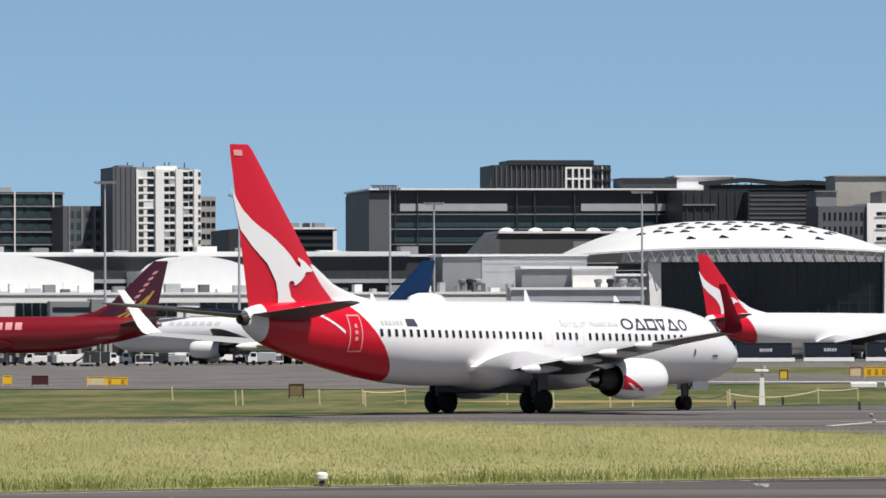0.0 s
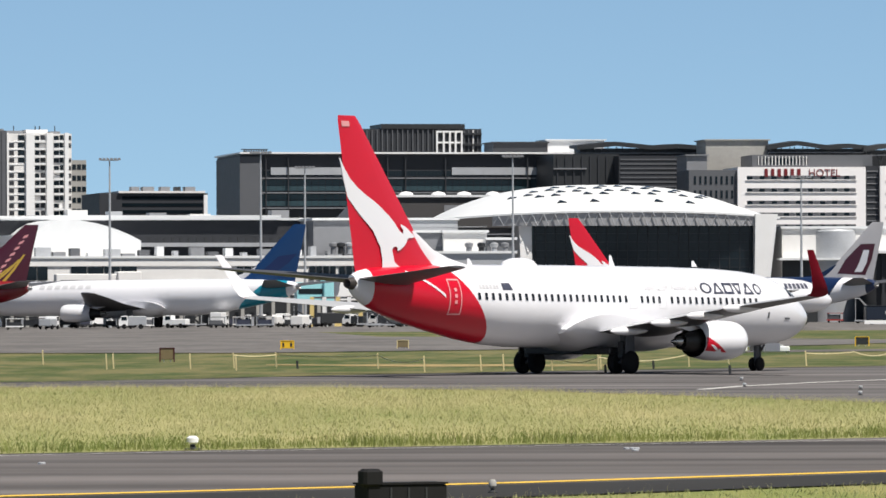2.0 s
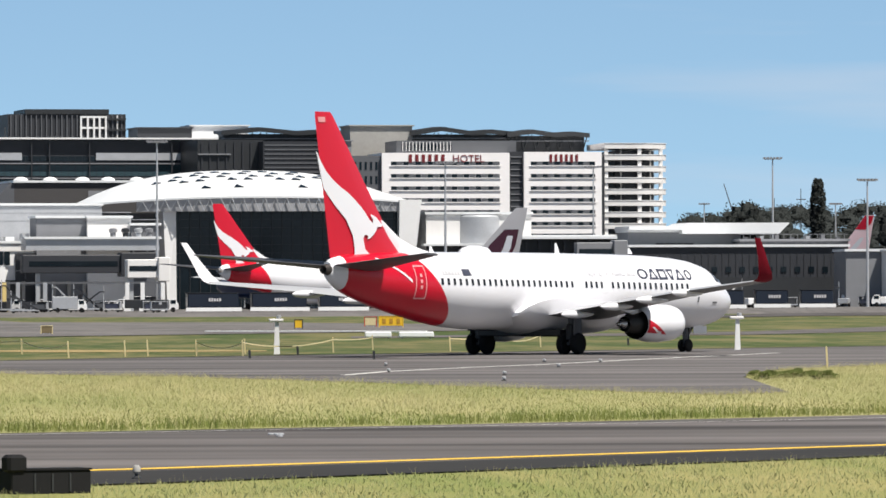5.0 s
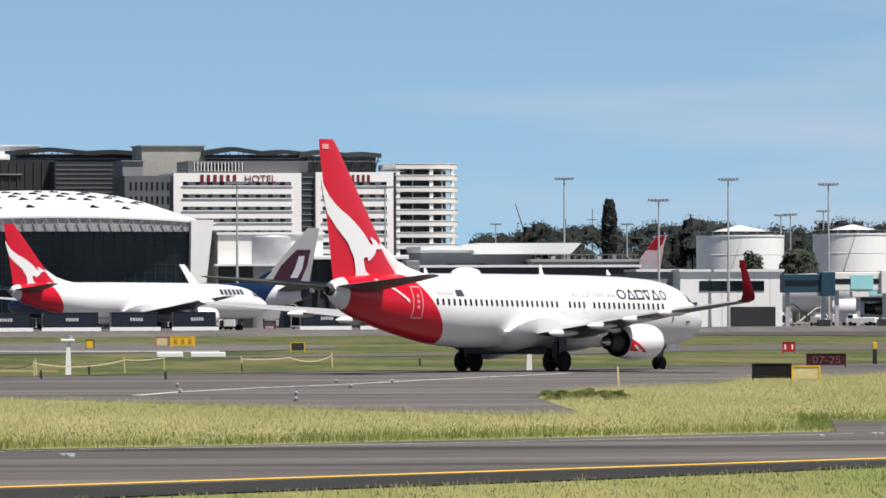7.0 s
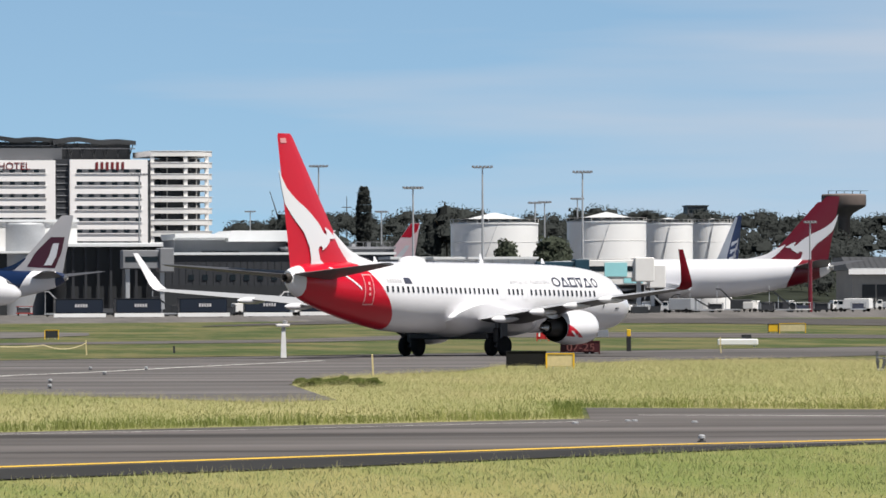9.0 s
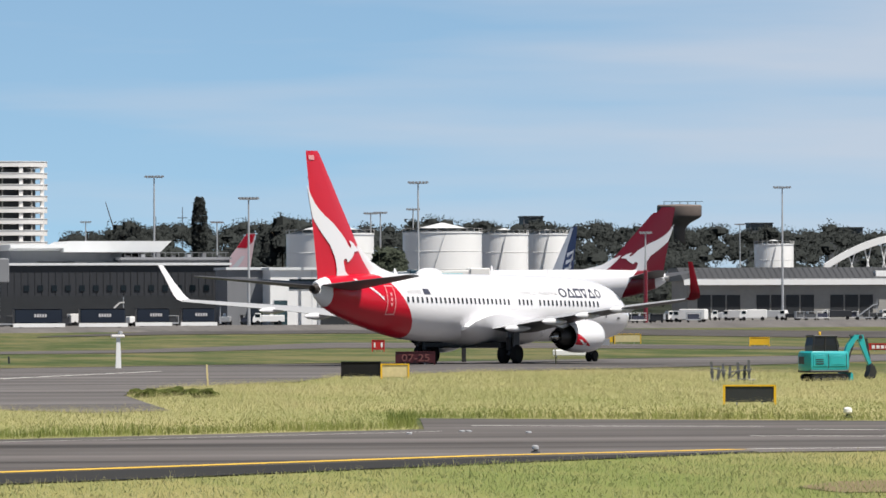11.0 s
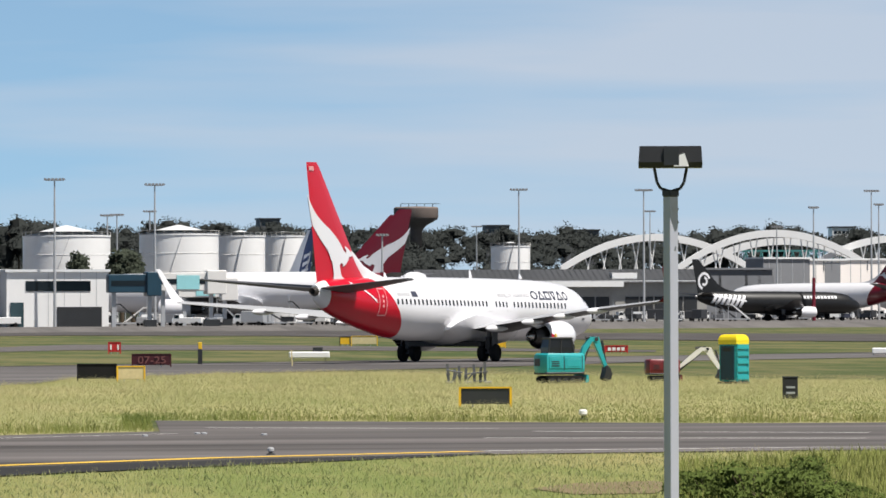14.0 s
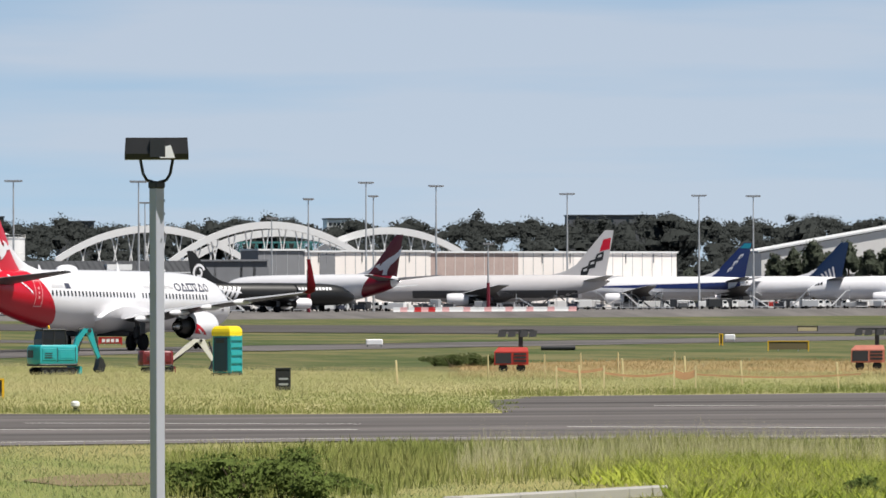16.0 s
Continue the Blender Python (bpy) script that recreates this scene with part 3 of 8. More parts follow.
def fin_mark(plane, b, outline, mat, label, off=0.02, name="fin_emblem"):
    """A plain flat emblem on each face of the fin, given as its rear and front edges from the top down."""
    left, right = outline
    for side in (-1, 1):
        s = Shape()
        v = []
        for (xa, za), (xb, zb) in zip(left, right):
            for k in range(5):
                a, z = xa + (xb - xa) * k / 4, za + (zb - za) * k / 4
                le, te = np.interp(z, [4.8, 6.7, 12.3], [30.4, 32.5, 37.15]), np.interp(z, [4.8, 6.7, 12.3], [37.3, 37.62, 38.65])
                t = min(1.0, max(0.0, (a - le) / (te - le)))
                th = np.interp(z, [4.8, 6.7, 12.15], [0.19, 0.16, 0.06])
                y = th * 2.6 * (math.sqrt(t) * (1 - t) ** 0.9 + 0.02 * (1 - t)) + off
                v.append((b.x(a), side * y, b.z(z)))
        s.add(v, [(5 * i + k, 5 * i + k + 1, 5 * i + k + 6, 5 * i + k + 5) for i in range(len(left) - 1) for k in range(4)])
        part(name, s, mat, plane, label, 60)


def flank_blocks(a0, a1, z0, z1, n, fill, lean=0.0):
    w = (a0 - a1) / n
    return [[(a0 - i * w, z0), (a0 - (i + fill) * w, z0), (a0 - (i + fill) * w - lean, z1), (a0 - i * w - lean, z1)] for i in range(n)]


def airliner(name, label, m, b, body=None, tail=None, fin=None, group="", cowl=None, wing=None, winglet=None, eng_y=4.83, cut=None, belly=None, legs=True, tip=None, patch=None, slope=0.61):
    """An airliner standing at m: origin between the main wheels, x ahead. cut: the station aft of which the hull wears the tail's colour."""
    body, fin = body or AIR_WHITE, fin or tail or AIR_RED
    plane = thing(name, label, "airliner", group, m=m)
    hull = hull_shape(b)
    ob = part("fuselage", hull, body, plane, "", 60)
    if cut:
        # the aft hull in its own colour: faces behind a slanting line
        me = ob.data
        bm = bmesh.new()
        bm.from_mesh(me)
        p0 = Vector((b.x(cut), 0, 0))
        bmesh.ops.bisect_plane(bm, geom=list(bm.verts) + list(bm.edges) + list(bm.faces), plane_co=p0, plane_no=Vector((1, 0, slope * b.k / b.r)))
        me.materials.append(tail)
        for f in bm.faces:
            c = f.calc_center_median()
            if (c - p0).dot(Vector((1, 0, slope * b.k / b.r))) < 0 and c.x > b.x(36.65):
                f.material_index = 1
        bm.to_mesh(me)
        bm.free()
        me.polygons.foreach_set("use_smooth", [True] * len(me.polygons))
        me.set_sharp_from_angle(angle=radians(60))
    s = Shape()
    rings = []
    for a, hw, lo, hi in ((11.2, 0.4, 1.40, 2.2), (12.4, 1.4, 1.18, 2.45), (14.0, 1.98, 1.05, 2.5), (17.0, 2.2, 1.02, 2.6), (20.0, 2.5, 1.04, 2.95), (21.0, 2.52, 1.15, 2.92), (21.9, 2.42, 1.4, 2.75), (22.6, 2.2, 1.68, 2.5), (23.0, 1.9, 1.9, 2.2)):
        rings.append([(b.x(a), hw * b.r * math.cos(math.pi * i / 12) , (hi - (hi - lo) * math.sin(math.pi * i / 12) ** 0.7) * b.r) for i in range(13)])
    s.loft(rings)
    part("belly_fairing", s, belly or body, plane, smooth=50)
    for side in (-1, 1):
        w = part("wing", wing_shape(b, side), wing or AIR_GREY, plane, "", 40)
        shade_underside(w.data)
        if winglet:
            part("winglet", winglet_half(b, side, True), winglet[0], w, "upswept winglet, outer skin", 60)
            part("winglet", winglet_half(b, side, False), winglet[1], w, "upswept winglet, inner skin", 60)
        st = [(33.5, 37.5, 0.26, 0.35, 4.42), (33.9, 37.6, 0.24, 0.8, 4.46), (38.0, 39.4, 0.07, 7.1, 5.12)]
        # with no wing colour given, the tailplane's shade is painted on all over
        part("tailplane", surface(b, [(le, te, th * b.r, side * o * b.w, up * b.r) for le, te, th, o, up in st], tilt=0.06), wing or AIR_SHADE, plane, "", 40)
        engine(plane, b, side, cowl, patch, eng_y)
    st = [(30.4, 37.3, 0.19, 0, b.z(4.8)), (31.4, 37.45, 0.18, 0, b.z(5.7)), (32.5, 37.62, 0.16, 0, b.z(6.7)), (37.03, 38.62, 0.06, 0, b.z(12.15)), (37.3, 38.6, 0.03, 0, b.z(12.38))]
    part("tail_fin", surface(b, st, True), fin, plane, "", 40)
    st = [(27.4, 33.0, 0.05, 0, b.z(5.22)), (28.6, 33.0, 0.06, 0, b.z(5.36)), (30.0, 33.0, 0.07, 0, b.z(5.65)), (31.2, 33.0, 0.07, 0, b.z(6.05)), (32.1, 33.0, 0.05, 0, b.z(6.6)), (32.7, 33.1, 0.03, 0, b.z(6.95))]
    part("dorsal_fin", surface(b, st, True), body, plane, "", 40)
    t = Shape()
    t.turn([(0.36 * b.r, b.x(37.25)), (0.30 * b.r, b.x(37.6)), (0.22 * b.r, b.x(37.95)), (0.16 * b.r, b.x(37.9)), (0.05, b.x(37.6))], 14, "x", (0, 0, 4.43 * b.r))
    part("tail_cone", t, tip or METAL, plane, "bare metal exhaust cone", 50)
    for side in (-1, 1):
        for a0, a1, z0, z1 in ((1.55, 1.95, 3.66, 3.98), (2.0, 2.5, 3.72, 4.2), (2.58, 3.1, 3.8, 4.3)):
            part("cockpit_window", flank_patch(b, [(a0, z0), (a1, z0), (a1, z1), (a0 + 0.2, z1 - 0.05)], side), PANE, plane, "dark cockpit pane")
    wheels = []
    if legs:
        wheels += gear(plane, b, b.x(4.0), 0, 1.6 * b.r, 0.35 * b.r, 0.2 * b.r, 0.20 * b.r)
        for y in (2.86, -2.86):
            wheels += gear(plane, b, 0, y * b.r, 2.1 * b.r, 0.565 * b.r, 0.40 * b.r, 0.43 * b.r)
    return plane, wheels


# the white sweep on a red fin, as one plain closed outline of (station aft, height)
SWEEP_MARK = [(38.5, 10.4), (38.22, 9.4), (37.9, 8.5), (37.12, 7.75), (36.1, 6.95), (35.55, 6.15), (35.4, 5.55), (35.42, 4.95), (33.0, 4.95), (33.1, 5.08), (33.7, 5.13), (34.15, 5.24), (34.5, 5.46),
              (34.6, 5.78), (34.68, 6.02), (34.58, 6.17), (34.38, 6.2), (34.24, 6.1), (34.3, 5.99), (34.12, 6.01), (33.8, 6.18), (33.55, 6.38), (33.42, 6.6), (33.0, 6.62), (32.82, 6.68),
              (33.2, 6.9), (33.5, 7.1), (33.95, 7.26), (33.98, 7.16), (33.78, 6.98), (33.82, 6.8), (34.1, 6.95), (34.5, 7.35), (34.9, 7.66), (35.5, 8.05), (36.0, 8.34), (36.6, 8.62), (37.2, 8.97), (37.75, 9.4), (38.1, 9.82)]


def fin_sweep(plane, b, label, off=0.02):
    """The sweep on each face of the fin."""
    flat_pts = [Vector((a, z, 0)) for a, z in SWEEP_MARK]
    for side in (-1, 1):
        bm = bmesh.new()
        vs = [bm.verts.new(p) for p in flat_pts]
        bmesh.ops.triangulate(bm, faces=[bm.faces.new(vs)])
        bmesh.ops.subdivide_edges(bm, edges=list(bm.edges), cuts=2, use_grid_fill=True)
        for v in bm.verts:
            a, z = v.co.x, v.co.y
            le, te = np.interp(z, [4.8, 6.7, 12.3], [30.4, 32.5, 37.15]), np.interp(z, [4.8, 6.7, 12.3], [37.3, 37.62, 38.65])
            t = min(1.0, max(0.0, (a - le) / (te - le)))
            y = np.interp(z, [4.8, 6.7, 12.15], [0.19, 0.16, 0.06]) * 2.6 * (math.sqrt(t) * (1 - t) ** 0.9 + 0.02 * (1 - t)) + off
            v.co = (b.x(a), side * y, b.z(z))
        me = bpy.data.meshes.new("fin_emblem")
        bm.to_mesh(me)
        bm.free()
        part("fin_emblem", me, AIR_WHITE, plane, label)


# ---- the airliner that taxis past ----
NARROW = Build()
hero, hero_wheels = airliner("jet_airliner", "white twin-engine jet airliner with a red tail, taxiing on its wheels", None, NARROW, AIR_WHITE, AIR_RED, AIR_RED,
                             winglet=(WINGLET_SHADE_RED, AIR_WHITE), cut=26.7, slope=0.87, patch=AIR_RED, tip=BURNT)
fin_sweep(hero, NARROW, "plain white sweep across the red fin")
for i in range(8):
    part("tail_stripe", flank_patch(NARROW, [(34.3 - i * 0.28, 4.86 - i * 0.075 - i * i * 0.008), (34.0 - i * 0.28, 4.79 - i * 0.085 - i * i * 0.009), (34.05 - i * 0.28, 5.0 - i * 0.11 - i * i * 0.006), (34.3 - i * 0.28, 5.04 - i * 0.1 - i * i * 0.005)]), AIR_WHITE, hero, "white stripe on the red hull")
# cabin windows, one by one, in a row that sinks slightly towards the nose
def sill(a):
    return 3.36 + 0.0126 * (a - 6.6)


for a in [29.7 - i * 0.511 for i in range(24)] + [16.6 - i * 0.495 for i in range(4)] + [14.04 - i * 0.527 for i in range(15)]:
    z = sill(a)
    for side in (-1, 1):
        part("cabin_window", flank_patch(NARROW, [(a + 0.1, z), (a - 0.1, z), (a - 0.1, z + 0.34), (a + 0.1, z + 0.34)], side, 0.016, 2), PANE, hero)


def mark_loop(outer, inner, at, size):
    """Quads between two closed outlines, put at a station and height; size: width and height."""
    place = lambda p: (at[0] - p[0] * size[0], at[1] + p[1] * size[1])
    n = len(outer)
    return [[place(outer[i]), place(outer[(i + 1) % n]), place(inner[(i + 1) % n]), place(inner[i])] for i in range(n)]


# the name on the flank as six plain figures: rings, triangles and a square
ROUND = [(0.5 + 0.5 * math.cos(math.pi * i / 5), 0.5 + 0.5 * math.sin(math.pi * i / 5)) for i in range(10)]
ROUND_IN = [(0.5 + 0.33 * math.cos(math.pi * i / 5), 0.5 + 0.35 * math.sin(math.pi * i / 5)) for i in range(10)]
PEAK, PEAK_IN = [(0, 0), (1, 0), (0.62, 1), (0.38, 1)], [(0.24, 0.16), (0.76, 0.16), (0.54, 0.72), (0.46, 0.72)]
BLOCK, BLOCK_IN = [(0, 0), (1, 0), (1, 1), (0, 1)], [(0.2, 0.2), (0.8, 0.2), (0.8, 0.8), (0.2, 0.8)]
DROP, DROP_IN = [(0.34, 0), (0.66, 0), (1, 1), (0, 1)], [(0.47, 0.28), (0.53, 0.28), (0.76, 0.82), (0.24, 0.82)]
name_at = 11.35
for outer, inner, wide in ((ROUND, ROUND_IN, 1.1), (PEAK, PEAK_IN, 1.0), (BLOCK, BLOCK_IN, 0.92), (DROP, DROP_IN, 0.8), (PEAK, PEAK_IN, 1.0), (ROUND, ROUND_IN, 0.72)):
    z = 3.89 + 0.0105 * (name_at - 5.75)
    decals(hero, NARROW, "name_mark", mark_loop(outer, inner, (name_at, z), (wide * 0.92, 0.56)), NAVY, "plain dark blue-grey figure on the flank")
    name_at -= wide * 0.92 + 0.06
FAINT = paint("faint_grey_print", (0.56, 0.56, 0.58), 0.35, var=0.02)


def flank_text(plane, b, words, a0, a1, z0, size, mat, label):
    """Lettering laid on the hull's right side from station a0 forward to a1."""
    c = bpy.data.curves.new("lettering", "FONT")
    c.body, c.size, c.resolution_u = words, size, 2
    tmp = bpy.data.objects.new("lettering", c)
    scene.collection.objects.link(tmp)
    me = bpy.data.meshes.new_from_object(tmp.evaluated_get(bpy.context.evaluated_depsgraph_get()))
    bpy.data.objects.remove(tmp)
    wide = max(v.co.x for v in me.vertices)
    for v in me.vertices:
        v.co = b.side(a0 + (a1 - a0) * v.co.x / wide, z0 + v.co.y, 0.02)
    me.materials.clear()
    part("lettering", me, mat, plane, label)


flank_text(hero, NARROW, "Spirit of Australia", 16.25, 11.6, 4.12, 0.46, FAINT, "faint grey lettering on the flank")
decals(hero, NARROW, "print_bar", flank_blocks(29.6, 28.0, 4.18, 4.4, 6, 0.6), FAINT, "faint grey bar on the flank")
decals(hero, NARROW, "flag_patch", [[(27.84, 4.12), (27.1, 4.12), (27.2, 4.46), (27.84, 4.46)]], NAVY, "small dark flag patch")
decals(hero, NARROW, "service_mark", [[(5.6, 2.7), (5.45, 2.7), (5.45, 3.0), (5.6, 3.0)], [(3.9, 2.62), (3.35, 2.62), (3.4, 2.72), (3.9, 2.72)]], MIDGREY, "small dark mark")
hump = Shape()
hump.turn([(0.05, -1.35), (0.34, -1.1), (0.46, -0.6), (0.48, 0.3), (0.40, 0.9), (0.2, 1.3), (0.03, 1.45)], 16, "x", (NARROW.x(24.3), 0, 5.22))
part("antenna_dome", hump, AIR_WHITE, hero, "low white dome on the roof", 50)
for a, hgt in ((16.6, 0.55), (28.3, 0.35), (9.5, 0.3)):
    ant = Shape()
    ant.loft([[(NARROW.x(a) - 0.2, -0.02, 5.3), (NARROW.x(a) + 0.25, -0.02, 5.3), (NARROW.x(a) + 0.25, 0.02, 5.3), (NARROW.x(a) - 0.2, 0.02, 5.3)],
              [(NARROW.x(a) - 0.2, -0.01, 5.3 + hgt), (NARROW.x(a) - 0.05, -0.01, 5.3 + hgt), (NARROW.x(a) - 0.05, 0.01, 5.3 + hgt), (NARROW.x(a) - 0.2, 0.01, 5.3 + hgt)]])
    part("antenna", ant, AIR_WHITE, hero)


def outline_quads(a0, a1, z0, z1, w, lean=0.0):
    k = lean
    return [[(a0 - k, z0), (a1 - k, z0), (a1 - k, z0 + w), (a0 - k, z0 + w)], [(a0, z1 - w), (a1, z1 - w), (a1, z1), (a0, z1)],
            [(a0 - k, z0), (a0 - k - w, z0), (a0 - w, z1), (a0, z1)], [(a1 - k + w, z0), (a1 - k, z0), (a1, z1), (a1 + w, z1)]]


PINK = paint("pale_red_outline", (0.72, 0.32, 0.33), 0.3, var=0.05)
SEAM = paint("panel_seam_grey", (0.45, 0.45, 0.47), 0.4, var=0.05)
decals(hero, NARROW, "aft_door_edge", outline_quads(31.8, 30.95, 2.92, 4.65, 0.07, 0.0), PINK, "pale outline of the aft door")
decals(hero, NARROW, "aft_door_mark", [[(31.45, 3.45 + k * 0.3), (31.27, 3.45 + k * 0.3), (31.27, 3.62 + k * 0.3), (31.45, 3.62 + k * 0.3)] for k in range(3)], PINK, "pale mark on the door")
for a in (17.35, 14.85):
    decals(hero, NARROW, "overwing_exit_edge", outline_quads(a + 0.3, a - 0.3, 3.2, 4.1, 0.016), SEAM, "grey outline of the exit")
decals(hero, NARROW, "belly_vent", [[(19.5, 2.55), (17.7, 2.55), (17.7, 2.6), (19.5, 2.6)]], SEAM, "thin grey vent line")
fin_mark(hero, NARROW, ([(38.42, 12.12), (38.36, 11.86)], [(37.85, 12.12), (37.8, 11.86)]), PINK, "small pale patch at the fin tip", name="fin_tip_patch")
# flap track fairings
for side in (-1, 1):
    for y, a, z in ((3.9, 20.6, 2.1), (6.6, 21.0, 2.5), (9.2, 21.7, 2.85), (11.9, 22.5, 3.2)):
        f = Shape()
        f.turn([(0.03, -1.5), (0.16, -1.1), (0.22, -0.3), (0.2, 0.6), (0.1, 1.3), (0.02, 1.6)], 10, "x", (NARROW.x(a), side * y, z))
        part("flap_track_fairing", f, AIR_WHITE, hero, smooth=50)
# black block painting the shade of the wheel bay, and the gear doors below the wing root
bay = Shape()
bay.box(-0.75, 0.85, -2.6, 2.6, 0.95, 1.3, 0.06)
part("wheel_bay", bay, BLACK, hero, "black block for the shade of the wheel bay")
for side in (-1, 1):
    g = Shape()
    g.box(-0.3, 0.35, side * 2.86 - 0.16, side * 2.86 + 0.16, 0.75, 1.6, 0.06)
    part("gear_door", g, CHARCOAL, hero, "dark gear leg fairing")

door = Shape()
door.box(NARROW.x(3.9), NARROW.x(2.6), -0.5, -0.46, 1.0, 1.42)
door.box(NARROW.x(3.9), NARROW.x(2.6), 0.46, 0.5, 1.0, 1.42)
part("nose_gear_door", door, AIR_WHITE, hero)

ROLL = [(0.0, -4.69), (0.5, -0.38), (2.0, 12.73), (3.5, 26.01), (6.5, 54.21), (8.0, 69.02), (11.5, 105.35), (12.5, 115.74), (13.5, 126.55), (15.0, 143.1), (16.0, 154.55)]


def rolled(t):
    return float(np.interp(t, [r[0] for r in ROLL], [r[1] for r in ROLL]))
# ---- buildings behind the airfield ----
def windows(parent, name, mat, w, h, xs, zs, y=0.0, deep=0.12, skip=()):
    """Separate window panes on one front, sharing a mesh, set in a shallow frame."""
    s = Shape()
    s.box(-w / 2, w / 2, -0.04, deep, 0, h)
    me = s.mesh(name)
    me.materials.append(mat)
    for j, z in enumerate(zs):
        for i, x in enumerate(xs):
            if (i, j) not in skip:
                part(name, me, mat, parent, m=pose(x, y, z))


def steps(a, b, n):
    """n centres spread evenly between a and b."""
    return [a + (b - a) * (i + 0.5) / n for i in range(n)]


def building(name, label, u0, u1, v, d, deep, wall, group=""):
    """A building's main volume on its site; gives the thing, its width and height."""
    m, w = span(u0, u1, d)
    h = height((u0 + u1) / 2, v, d)
    ob = thing(name, label, "building", group, m=m)
    s = Shape()
    s.box(0, w, 0, deep, 0, h)
    part("wall", s, wall, ob)
    return ob, w, h


def piece(ob, name, mat, *box, label="", smooth=None):
    s = Shape()
    s.box(*box)
    return part(name, s, mat, ob, label, smooth)


# glass office on the far left
ob, w, h = building("office_block", "dark glass office block with pale floor edges", -420, -66, 291, 2000, 30, DARK)
for k in range(9):
    piece(ob, "floor_edge", GREY, -0.3, w + 0.5, -0.6, 0, h - 0.6 - k * 3.6, h - 0.25 - k * 3.6)
    windows(ob, "window", BLUEGLASS, 2.5, 2.4, steps(0.5, w - 0.5, 16), [h - 3.4 - k * 3.6], -0.05)
piece(ob, "roof_plant", STEEL, w - 30, w - 14, 4, 12, h, h + 1.4)
for k in range(5):
    piece(ob, "column", PALE, w - 3 - k * 11, w - 2.6 - k * 11, -0.7, -0.3, 0, h)

ob, w, h = building("apartment_block", "low grey-blue apartment block", -66, 24, 316, 1980, 20, MIDGREY)
windows(ob, "window", BLUEGLASS, 1.6, 1.8, steps(1, w - 1, 5), [h - 3.2 - 3.2 * k for k in range(8)], -0.05)
for x in steps(0, w, 4):
    piece(ob, "pilaster", GREY, x - 0.25, x + 0.25, -0.3, 0, 0, h)

# white apartment tower: an end wall whose shade is painted dark grey, flat bays of windows between white pilasters, a
# recessed balcony bay
ob, w, h = building("apartment_tower", "white apartment tower with a dark end wall and many balconies", 22, 178, 252, 1960, 22, PALE)
k = w / 156.0
piece(ob, "end_wall", MIDGREY, -0.05, 41 * k, -0.5, 22.1, 0, h + 0.8, label="end wall with its shade painted dark grey")
for x in (4, 13, 22, 31):
    piece(ob, "wall_rib", DARK, x * k, (x + 1.2) * k, -0.6, -0.5, 0, h + 0.6)
for x, q in ((41, 3.0), (75, 15.0), (111, 12.0), (143, 7.0)):
    piece(ob, "pilaster", WHITE, x * k, (x + q) * k, -0.9, 0.0, 0, h + 0.2)
n = int(h / 2.07)
levels = [h - 1.75 - 2.07 * j for j in range(n)]
for c, (x, q) in enumerate(((50, 8.5), (67, 11.5), (95, 8.0), (105, 8.0), (129, 9.0), (138, 6.0), (153, 4.5))):
    windows(ob, "window", GLASS if c % 3 else DARK, q * k, 1.15 + 0.2 * (c % 2), [x * k], levels, -0.06, skip=[(0, j) for j in range(n) if (j * 7 + c * 5) % 11 == 0])
for c, (x, q) in enumerate(((100, 19.0), (133, 17.0))):
    windows(ob, "balcony", WHITE, q * k, 0.62, [x * k], [z - 0.72 for z in levels], -0.85, 0.8, skip=[(0, j) for j in range(n) if (j + c) % 5 == 4])
for j in range(1, n, 1):
    piece(ob, "floor_band", WHITE, 44 * k, 75 * k, -0.12, 0, levels[j] + 1.42, levels[j] + 1.72)
for x0, x1, z in ((14, 40, 1.4), (46, 72, 0.9), (80, 118, 1.2), (122, 140, 0.7)):
    piece(ob, "roof_plant", GREY if x0 % 4 else PALE, x0 * k, x1 * k, 4, 14, h, h + z)
for x in (30, 58, 96, 104, 131):
    piece(ob, "roof_mast", CHARCOAL, x * k, x * k + 0.25, 5, 5.25, h, h + 2.2)
ob, w, h = building("apartment_block", "beige apartment wing beside the white tower", 178, 204, 299, 1965, 18, CONCRETE)
windows(ob, "window", GLASS, 1.1, 1.4, steps(0, w, 3), [h - 2.6 - 3.05 * j for j in range(12)], -0.05)

ob, w, h = building("warehouse", "low dark warehouse with roof plant and a white end bay", 227, 418, 357, 1750, 30, DARK)
k = w / 191
piece(ob, "end_bay", WHITE, 184 * k, 190.8 * k, -0.4, 0, 0, h - 0.4)
piece(ob, "roof", PALE, 33 * k, 186 * k, -0.7, 30, h, h + 0.5)
for x, q in ((60, 14), (80, 20), (112, 16), (138, 9), (155, 18)):
    piece(ob, "roof_plant", CHARCOAL if q % 2 else GREY, x * k, (x + q) * k, 3, 7, h + 0.5, h + 1.6)
for j in range(5):
    piece(ob, "louvre_band", GLASS, 40 * k, 182 * k, -0.1, 0.1, h - 1.6 - j * 1.7, h - 0.8 - j * 1.7)

